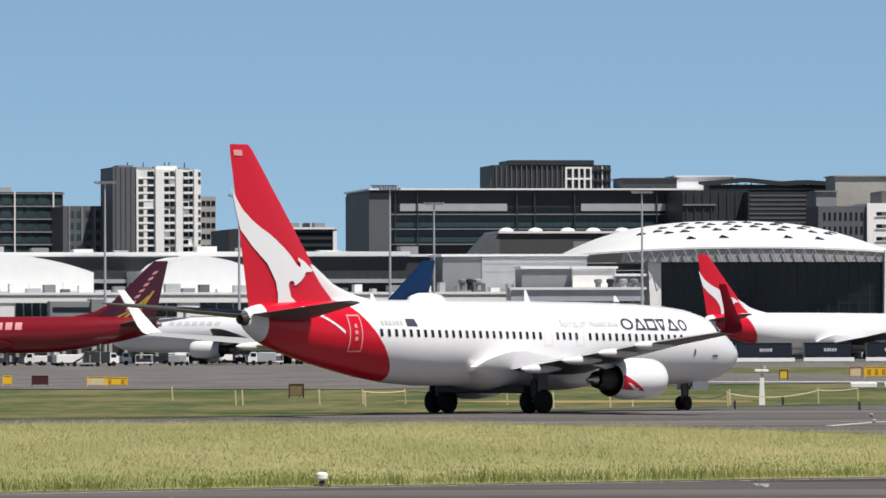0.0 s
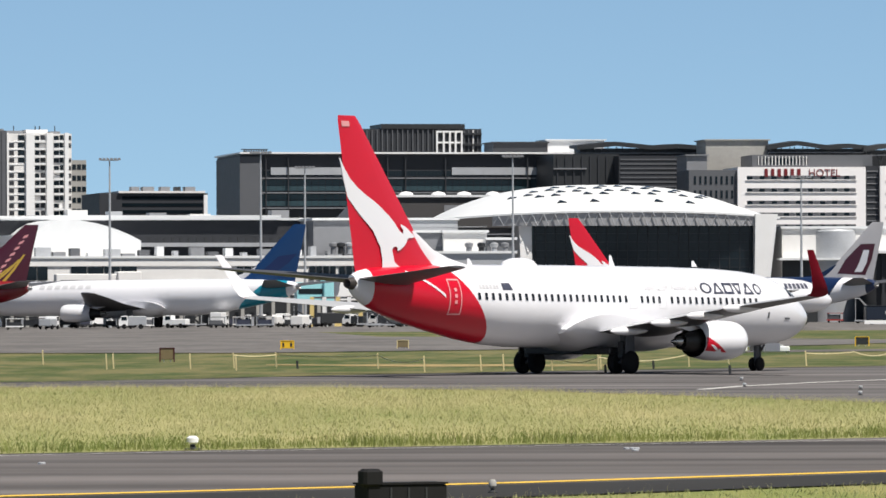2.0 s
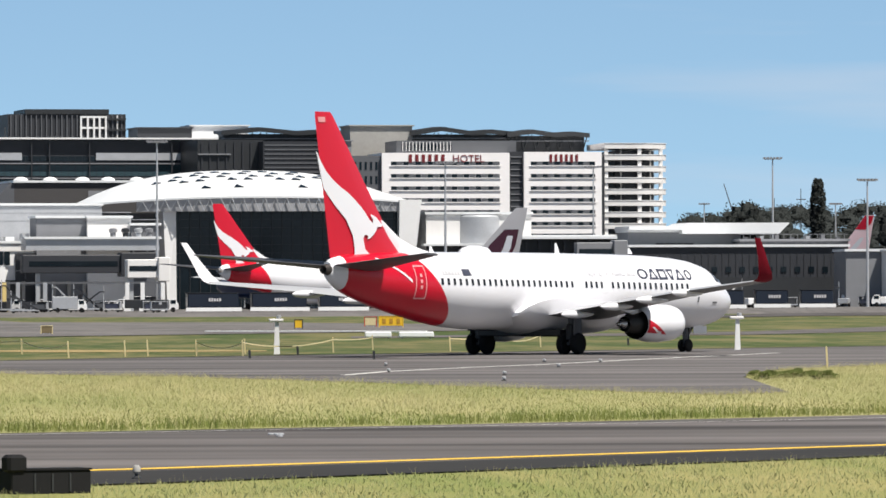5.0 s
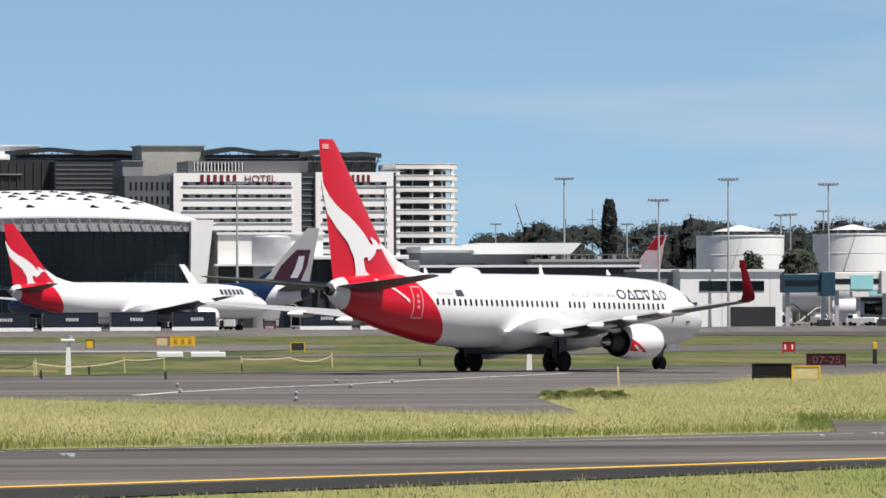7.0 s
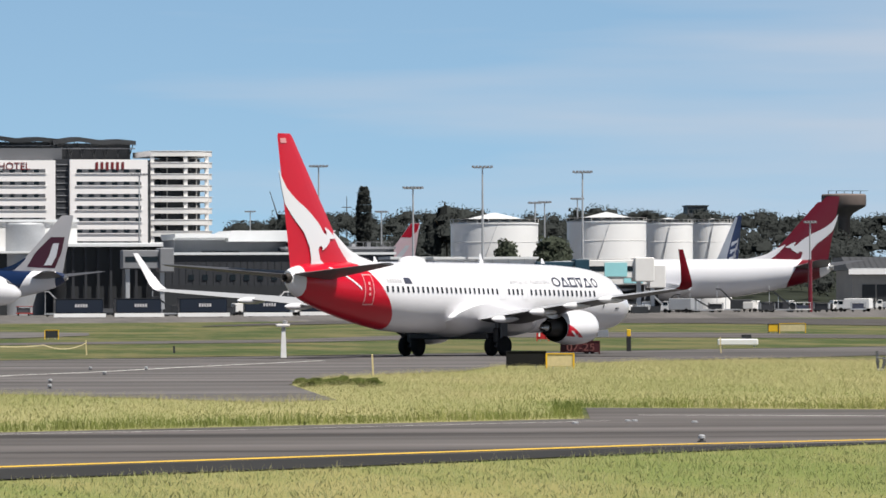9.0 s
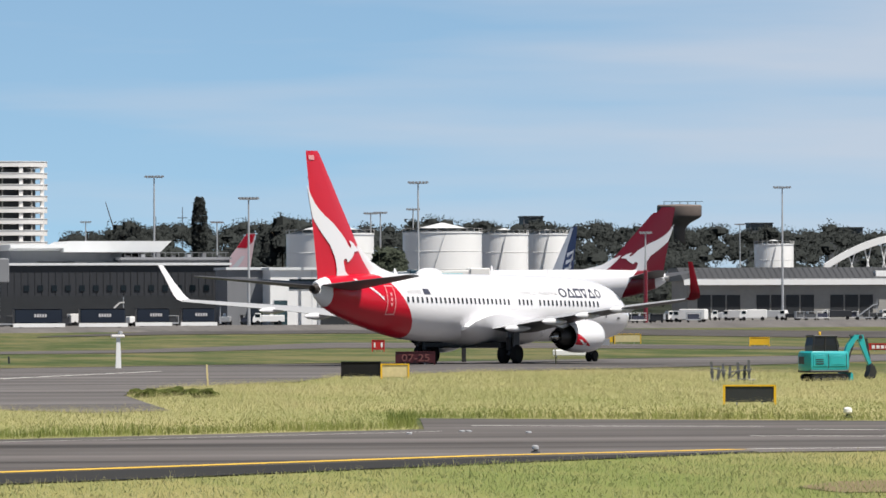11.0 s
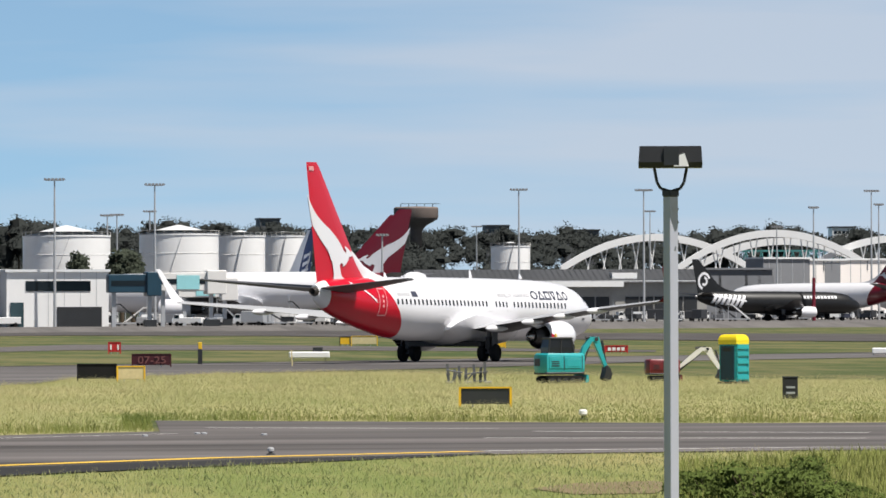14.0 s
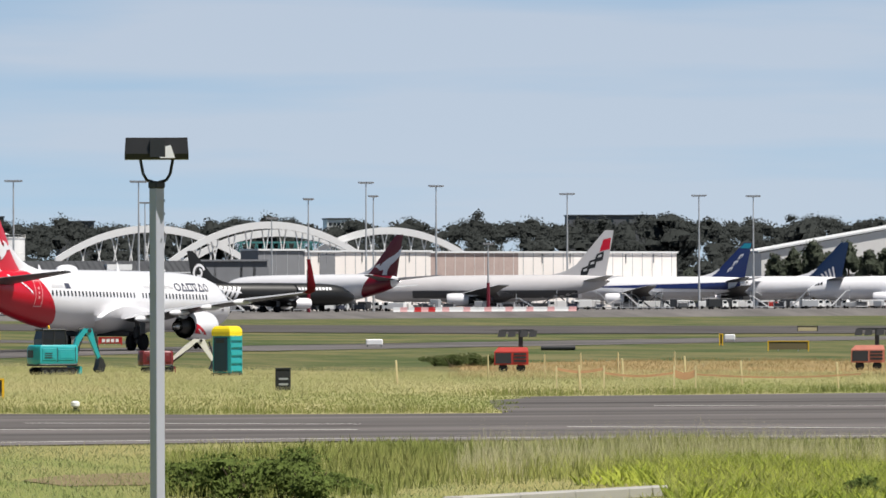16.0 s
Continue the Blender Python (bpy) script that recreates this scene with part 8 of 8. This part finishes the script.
def tufts(name, poly, per_m2, low, high, width, material, label, seed, patch=0.0, lean=0.35, inner=None):
    """Blades of grass over a stretch of ground, each a narrow bent strip."""
    rng = np.random.default_rng(seed)
    xs_, ys_ = [p[0] for p in poly], [p[1] for p in poly]
    n = int((max(xs_) - min(xs_)) * (max(ys_) - min(ys_)) * per_m2)
    x, y = rng.uniform(min(xs_), max(xs_), n), rng.uniform(min(ys_), max(ys_), n)
    keep = inside(poly, x, y)
    bearing = np.arctan2(x, y)
    keep &= (bearing > -0.085) & (bearing < 0.325)
    x, y = x[keep], y[keep]
    wave = np.sin(x * 0.9 + 1.7 * np.sin(y * 0.23)) * np.sin(y * 0.31 + 0.8 * np.sin(x * 0.41)) + 0.6 * np.sin(x * 2.3 + y * 0.7)
    if patch:
        keep = rng.uniform(-1.6, 1.6, len(x)) < wave + patch
        x, y, wave = x[keep], y[keep], wave[keep]
    if inner is not None:
        # straw stands away from the pavement, greener growth along its edge
        t = np.clip((y - np.interp(x, EDGE_X, EDGE_Y)) / 27, 0, 1)
        keep = rng.uniform(0, 1, len(x)) < (0.05 + 0.95 * t if inner else 1.0 - 0.7 * t)
        x, y, wave = x[keep], y[keep], wave[keep]
    n = len(x)
    h = rng.uniform(low, high, n) * (1 + 0.22 * wave)
    a = rng.uniform(0, 2 * np.pi, n)
    w = width * rng.uniform(0.6, 1.4, n)
    b = rng.uniform(-lean, lean, n) * h
    c = rng.uniform(-lean, lean, n) * h
    cx, sx = np.cos(a) * w / 2, np.sin(a) * w / 2
    z0 = np.zeros(n)
    p = np.stack([np.stack([x - cx, y - sx, z0], 1), np.stack([x + cx, y + sx, z0], 1), np.stack([x + cx * 0.8 + b * 0.4, y + sx * 0.8 + c * 0.4, h * 0.6], 1),
                  np.stack([x - cx * 0.8 + b * 0.4, y - sx * 0.8 + c * 0.4, h * 0.6], 1), np.stack([x + b, y + c, h], 1)], 1).reshape(-1, 3)
    me = bpy.data.meshes.new(name)
    k = np.arange(n)[:, None] * 5
    quads, tris = k + np.array([[0, 1, 2, 3]]), k + np.array([[3, 2, 4]])
    me.vertices.add(len(p))
    me.vertices.foreach_set("co", p.ravel())
    me.loops.add(7 * n)
    me.loops.foreach_set("vertex_index", np.concatenate([quads, tris], 1).ravel().astype(np.int32))
    me.polygons.add(2 * n)
    starts = (np.arange(n)[:, None] * 7 + np.array([[0, 4]])).ravel()
    me.polygons.foreach_set("loop_start", starts.astype(np.int32))
    me.update(calc_edges=True)
    me.materials.append(material)
    return tagged(new(name, me), label, "grass", kind="stuff")


VERGE = [(-40, 134), (-12, 159), (8.4, 174.5), (26.4, 191.5), (29, 211), (44, 200), (49, 199.2), (52.4, 198.9), (53.0, 200.5), (53.2, 203), (55.4, 208), (55.6, 212), (57.9, 218), (58.6, 224), (61.2, 229), (61.6, 232.6), (63, 233.3), (75, 236.5), (100, 242), (112, 282), (92, 300), (76, 318), (70, 345), (62, 372), (54, 366), (44, 346), (38.5, 318),
         (30, 296), (26.2, 272), (23.6, 231), (20.6, 225), *[tuple(spot(u, d + 0.5)[:2]) for u, d in reversed(TAXI_NEAR[1:])], (-40, 299)]
NEAR = [(-30, 60), (-30, 93), (-12, 109.2), (1.5, 121.4), (8, 129.4), (14, 136.4), (23, 149), (29, 157), (38, 158.8), (52, 157), (75, 152), (75, 60)]
sheet("verge_floor", VERGE, 0.012, meadow("verge_thatch", (0.215, 0.23, 0.085), (0.35, 0.315, 0.15), False, contrast=0.2), "thatch of old grass under the verge")
tufts("tall_grass", VERGE, 22.0, 0.03, 0.11, 0.028, BLADE, "long green verge grass between the taxiways", 1, inner=False, lean=0.9)
tufts("dry_grass", VERGE, 27.0, 0.10, 0.30, 0.0065, STRAW, "tall straw-coloured seeding grass between the taxiways", 2, 0.9, 0.8, True)
FRINGE_EDGE = [(-40, 134), (-12, 159), (8.4, 174.5), (26.4, 191.5), (29, 211), (44, 200), (52.4, 198.9)]
fringe_mat = meadow("fringe_grass_blade", (0.12, 0.165, 0.04), (0.27, 0.285, 0.085), spread=0.4)
tufts("fringe_grass", [(x, y + 0.3) for x, y in FRINGE_EDGE] + [(x - 0.4, y + 3.4) for x, y in reversed(FRINGE_EDGE)], 55.0, 0.1, 0.36, 0.013, fringe_mat, "dense dark green grass along the edge of the taxiway", 16, 1.2, 0.45)
FRINGE_EAST = [(61.6, 232.6), (75, 236.5), (100, 242)]
tufts("fringe_grass", [(x, y + 0.3) for x, y in FRINGE_EAST] + [(x - 0.6, y + 5.0) for x, y in reversed(FRINGE_EAST)], 35.0, 0.1, 0.36, 0.014, fringe_mat, "dense dark green grass along the edge of the taxiway", 17, 0.6, 0.45)
sheet("near_thatch", NEAR, 0.012, meadow("short_thatch", (0.17, 0.20, 0.06), (0.28, 0.25, 0.10), False, contrast=0.2), "thatch of short grass before the taxiway")
tufts("tall_grass", NEAR, 30.0, 0.03, 0.11, 0.017, SHORT, "short green grass before the near taxiway", 3, lean=0.95)
tufts("dry_grass", NEAR, 14.0, 0.05, 0.2, 0.006, STRAW, "thin dry stems before the near taxiway", 4, 0.2, 0.5)
STUBBLE = [tuple(flat(u, v)[:2]) for u, v in ((3930, 690), (4100, 694), (4500, 690), (5000, 690), (5000, 660), (4500, 656), (4200, 658), (3930, 668))]
tufts("dry_stubble", STUBBLE, 12.0, 0.05, 0.2, 0.02, meadow("stubble_stem", (0.30, 0.25, 0.11), (0.46, 0.32, 0.16)), "low orange-brown stubble beyond the verge", 7, 0.6, 0.6)


def clump(rng, centre, size, n, leaf, core=0.82):
    """A lumpy leafy mass: a closed inner body under a skin of small leaf sprays."""
    size = np.array(size)
    ph = rng.uniform(0, 6.28, 6)

    def lump(d):
        return 1 + 0.2 * np.sin(3.1 * d[:, 0] + ph[0]) * np.sin(2.7 * d[:, 1] + ph[1]) + 0.16 * np.sin(4.3 * d[:, 2] + ph[2] + 2 * d[:, 0]) + 0.1 * np.sin(7 * d[:, 0] + 5 * d[:, 1] + ph[3])

    out = []
    if core:
        la, lo = np.linspace(-1.5, 1.5, 6), np.linspace(0, 2 * np.pi, 9)
        g = np.array([[(np.cos(a) * np.cos(o), np.cos(a) * np.sin(o), np.sin(a)) for o in lo] for a in la])
        q = np.stack([g[:-1, :-1], g[:-1, 1:], g[1:, 1:], g[1:, :-1]], 2).reshape(-1, 3)
        out.append(centre + q * lump(q)[:, None] * size * core)
    d = rng.normal(0, 1, (n, 3))
    d /= np.linalg.norm(d, axis=1)[:, None]
    p = centre + d * (lump(d) * rng.uniform(max(0.72, core), 1.04, n))[:, None] * size
    a, b = rng.normal(0, 1, (n, 3)), rng.normal(0, 1, (n, 3))
    a /= np.linalg.norm(a, axis=1)[:, None]
    b /= np.linalg.norm(b, axis=1)[:, None]
    s = leaf * rng.uniform(0.5, 1.3, n)[:, None]
    out.append(np.stack([p - a * s, p + b * s * 0.8, p + a * s, p - b * s * 0.7], 1).reshape(-1, 3))
    return np.concatenate(out)


def quad_mesh(name, p, material):
    n = len(p) // 4
    me = bpy.data.meshes.new(name)
    me.vertices.add(len(p))
    me.vertices.foreach_set("co", np.ascontiguousarray(p).ravel())
    me.loops.add(4 * n)
    me.loops.foreach_set("vertex_index", np.arange(4 * n, dtype=np.int32))
    me.polygons.add(n)
    me.polygons.foreach_set("loop_start", np.arange(0, 4 * n, 4, dtype=np.int32))
    me.update(calc_edges=True)
    me.materials.append(material)
    return me


# wooded rise behind the airfield; its dark colour paints the shade between the trees
rng = np.random.default_rng(21)
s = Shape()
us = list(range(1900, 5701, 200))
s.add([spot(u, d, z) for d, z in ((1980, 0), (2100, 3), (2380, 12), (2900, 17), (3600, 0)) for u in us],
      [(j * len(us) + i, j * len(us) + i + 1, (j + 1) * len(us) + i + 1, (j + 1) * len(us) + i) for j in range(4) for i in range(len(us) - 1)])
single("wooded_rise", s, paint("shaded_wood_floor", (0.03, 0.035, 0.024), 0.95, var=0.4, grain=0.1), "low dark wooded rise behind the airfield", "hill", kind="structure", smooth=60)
crest = {1840: 434, 1880: 426, 1920: 414, 1960: 405, 2000: 396, 2040: 398, 2120: 400, 2200: 398, 2270: 386, 2330: 390, 2400: 396, 2500: 398, 2560: 386, 2640: 392, 2760: 398, 2840: 400, 2960: 402, 3040: 402, 3140: 405, 3260: 404, 3400: 412,
         3480: 408, 3560: 402, 3620: 398, 3700: 410, 3800: 405, 3900: 405, 4000: 402, 4120: 404, 4200: 406, 4320: 396, 4400: 400, 4480: 405, 4560: 398, 4660: 400, 4760: 402, 5600: 402}
cloud = []
ph = rng.uniform(0, 6.28, 4)
for i in range(2300):
    u = rng.uniform(1880, 5300)
    back = rng.uniform(0, 1)
    d = 1990 + 520 * back
    top = height(u, float(np.interp(u, list(crest), list(crest.values()))) - 2, 2250)
    top += 0.9 * math.sin(u * 0.061 + ph[0]) + 0.7 * math.sin(u * 0.17 + ph[1]) + rng.normal(0, 0.6)
    r = rng.uniform(2.0, 4.6)
    z = (top - r * 0.75) * (0.25 + 0.75 * min(1, 1.3 * back)) + rng.normal(0, 0.5)
    cloud.append(clump(rng, np.array(spot(u, d, z)), (r * 1.15, r * 1.15, r * rng.uniform(0.6, 0.9)), 135, 0.4, 0.55))
tagged(new("far_woods", quad_mesh("far_woods", np.concatenate(cloud), LEAF)), "dark green eucalypt woods along the horizon", "trees", kind="stuff")


def tree(u, v, d, width, label, kind="round", base=None, mat=None):
    top = height(u, v, d)
    z0 = 0 if base is None else base
    p = spot(u, d)
    ob = thing("tree", label, "tree", "single trees", m=pose(p.x, p.y, z0))
    h = top - z0
    s = Shape()
    s.tube((0, 0, 0), (0.3, 0, h * 0.5), 0.5, 0.3, 8)
    s.tube((0.3, 0, h * 0.5), (0.1, 0, h * 0.9), 0.3, 0.08, 8)
    for k in range(5):
        a = k * 1.3
        s.tube((0.2, 0, h * (0.45 + 0.08 * k)), (math.cos(a) * width * 0.35, math.sin(a) * width * 0.35, h * (0.62 + 0.07 * k)), 0.14, 0.04, 6)
    part("trunk", s, BARK, ob)
    r = np.random.default_rng(int(u))
    if kind == "column":
        # a dense upright column: a closed core under a tight skin of small sprays
        zs, ws = [0.02, 0.1, 0.3, 0.6, 0.85, 0.94, 0.99], [0.7, 0.92, 1.0, 1.0, 0.94, 0.8, 0.45]
        ring = lambda t, q: np.array([(np.interp(t, zs, ws) * width * 0.42 * (1 + 0.08 * math.sin(3 * o + 9 * t)) * math.cos(o), np.interp(t, zs, ws) * width * 0.42 * math.sin(o), h * t) for o in q])
        around = np.linspace(0, 2 * np.pi, 13)
        core = [np.stack([ring(t0, around)[:-1], ring(t0, around)[1:], ring(t1, around)[1:], ring(t1, around)[:-1]], 1).reshape(-1, 3) for t0, t1 in zip(np.linspace(0.02, 0.95, 14), np.linspace(0.09, 0.99, 14))]
        n = 4000
        t, o = r.uniform(0.02, 1.0, n), r.uniform(0, 2 * np.pi, n)
        rad = np.interp(t, zs, ws) * width * 0.5 * r.uniform(0.8, 1.06, n) * (1 + 0.07 * np.sin(t * 40))
        c = np.stack([rad * np.cos(o), rad * np.sin(o), h * t], 1)
        a, b = r.normal(0, 0.25, (n, 3)), r.normal(0, 0.25, (n, 3))
        p = np.concatenate(core + [np.stack([c - a, c + b, c + a, c - b], 1).reshape(-1, 3)])
    else:
        p = np.concatenate([clump(r, np.array((math.cos(k * 2.4) * width * 0.3 * (k > 0), math.sin(k * 2.4) * width * 0.3, h * t)), (width * s, width * s, h * 0.12), 300, 0.38) for k, (t, s) in
                            enumerate(((0.86, 0.34), (0.76, 0.3), (0.72, 0.32), (0.78, 0.28), (0.62, 0.3), (0.66, 0.28)))])
    ob2 = new("crown", quad_mesh("crown", p, mat or LEAF))
    ob2.parent = ob


tree(2127, 358, 2050, 4.2, "tall columnar dark conifer above the woods", "column")
for u, v, d, w in ((2005, 392, 2080, 11), (2272, 385, 2060, 13), (1905, 418, 2040, 6), (2560, 390, 2090, 12), (3508, 404, 2070, 9), (3610, 396, 2060, 14), (4320, 391, 2080, 15), (4560, 403, 2050, 14)):
    tree(u, v, d, w, "spreading dark eucalypt on the rise")
for u, v, d, w in ((2380, 448, 1480, 5.0), (2455, 440, 1490, 6.0), (2475, 446, 1480, 5.0), (4572, 441, 1900, 6), (4600, 463, 1910, 5), (4632, 445, 1900, 6), (4670, 460, 1900, 6), (4505, 466, 1905, 5), (4537, 458, 1910, 5), (4708, 452, 1905, 7), (4745, 460, 1900, 6)):
    tree(u, v, d, w, "bushy green tree beside the tanks and sheds", mat=LEAF_OLIVE)
for u0, u1, v, d in ((2700, 2735, 393, 2560), (3240, 3300, 413, 2560), (3712, 3752, 408, 2560), (4140, 4290, 402, 2560), (3101, 3140, 405, 2560)):
    ob, w, h = building("distant_house", "distant low pale building among the trees", u0, u1, v, d, 10, WHITE if u0 == 3712 else MIDGREY)
    piece(ob, "roof", CHARCOAL, -0.4, w + 0.4, -0.4, 10.4, h, h + 0.5)
    windows(ob, "window", GLASS, 1.2, 1.1, steps(0.5, w - 0.5, 5), [h - 2.2], -0.05)

# shrubs and rank grass near the camera
LEAF_DULL = leafage("dull_bush_leaf", (0.07, 0.09, 0.03), 0.35, 1)


def shrub(u, v, r, h, seed, mat=LEAF_LIGHT):
    p = flat(u, v)
    rg = np.random.default_rng(seed)
    ob = thing("shrub", "low leafy green shrub in the grass", "shrub", "shrubs", m=pose(p.x, p.y, 0))
    s = Shape()
    for k in range(6):
        s.tube((0, 0, 0), (math.cos(k) * r * 0.5, math.sin(k * 1.4) * r * 0.5, h * 0.8), 0.02, 0.008, 5)
    part("stem", s, BARK, ob)
    q = np.concatenate([clump(rg, np.array((rg.normal(0, r * 0.4), rg.normal(0, r * 0.5), h * t)), (r * 0.5, r * 0.5, h * 0.3), 420, 0.035, 0.5) for t in (0.25, 0.4, 0.55, 0.7, 0.85)])
    o = new("foliage", quad_mesh("foliage", q, mat))
    o.parent = ob


for i, (u, v, r, h) in enumerate(((3500, 900, 0.7, 0.55), (3570, 905, 0.8, 0.7), (3640, 902, 0.8, 0.75), (3690, 908, 0.6, 0.6), (3455, 880, 0.5, 0.35), (3760, 895, 0.5, 0.3),
                                  (4660, 908, 0.5, 0.35), (3520, 870, 0.4, 0.25))):
    shrub(u, v, r, h, 50 + i)
RICH = [tuple(flat(u, v)[:2]) for u, v in ((3960, 868), (4040, 850), (4250, 838), (4500, 842), (4800, 838), (4800, 920), (4340, 920), (4300, 872))]
tufts("rank_grass", RICH, 120.0, 0.14, 0.42, 0.013, meadow("rank_stem", (0.23, 0.285, 0.06), (0.42, 0.42, 0.13), contrast=0.35), "tall lush yellow-green weeds and grass by the kerb", 12, 0.6, 0.85)
SEED = [tuple(flat(u, v)[:2]) for u, v in ((3930, 868), (4000, 848), (4250, 834), (4500, 838), (4800, 834), (4800, 850), (4500, 856), (4250, 852), (4040, 872))]
tufts("seeding_grass", SEED, 140.0, 0.25, 0.8, 0.0045, meadow("pale_seed_head", (0.40, 0.39, 0.20), (0.58, 0.53, 0.34), spread=0.2), "tall fine grass with pale seed heads", 14, 0.5, 0.35)
BROAD = [tuple(flat(u, v)[:2]) for u, v in ((4150, 880), (4250, 862), (4400, 858), (4800, 862), (4800, 922), (4340, 922), (4300, 884))]
tufts("broad_weed", BROAD, 70.0, 0.12, 0.36, 0.05, meadow("lush_weed_leaf", (0.19, 0.25, 0.04), (0.42, 0.46, 0.08), spread=0.5), "lush broad-leaved yellow-green weeds by the kerb", 15, 0.5, 1.1)
LEAF_MID = leafage("verge_weed_leaf", (0.13, 0.155, 0.045), 0.35, 1)
for i in range(9):
    shrub(2012 + i * 16, 708 + (i * 5) % 6, 0.4, 0.22 + 0.04 * (i % 3), 95 + i, LEAF_MID)
for i, (u, v) in enumerate(((3905, 668), (3935, 670), (3965, 669), (3992, 668), (4012, 667))):
    shrub(u, v, 0.95, 0.5 + 0.1 * (i % 2), 80 + i, LEAF_DULL)
RANK = [tuple(flat(u, v)[:2]) for u, v in ((3420, 905), (3420, 830), (3900, 815), (4300, 806), (4800, 812), (4800, 915), (4340, 915), (4300, 868), (3850, 888), (3840, 905))]
tufts("rank_grass", RANK, 70.0, 0.12, 0.36, 0.02, meadow("lush_blade", (0.185, 0.23, 0.055), (0.31, 0.315, 0.11)), "rank bright green grass at the foot of the mound", 9, 0.5)
soil = [tuple(flat(u, v)[:2]) for u, v in ((3180, 872), (3260, 862), (3400, 858), (3440, 866), (3400, 880), (3260, 882))]
sheet("bare_patch", soil, 0.03, SOIL, "bare brown soil patch in the grass", "soil")
# ---- what moves ----
def motions():
    turn = 90 - HEAD
    walk(hero, [(t, pose(*(START + s * AHEAD + Vector((0, 0, 0.03))), 0, 0, turn)) for t, s in ROLL])
    for w in hero_wheels:
        r = w.dimensions.z / 2
        at = w.matrix_basis.translation.copy()
        walk(w, [(i / 15, pose(*at, 0, math.degrees(rolled(i / 15) / r), 0)) for i in range(241)])


motions()
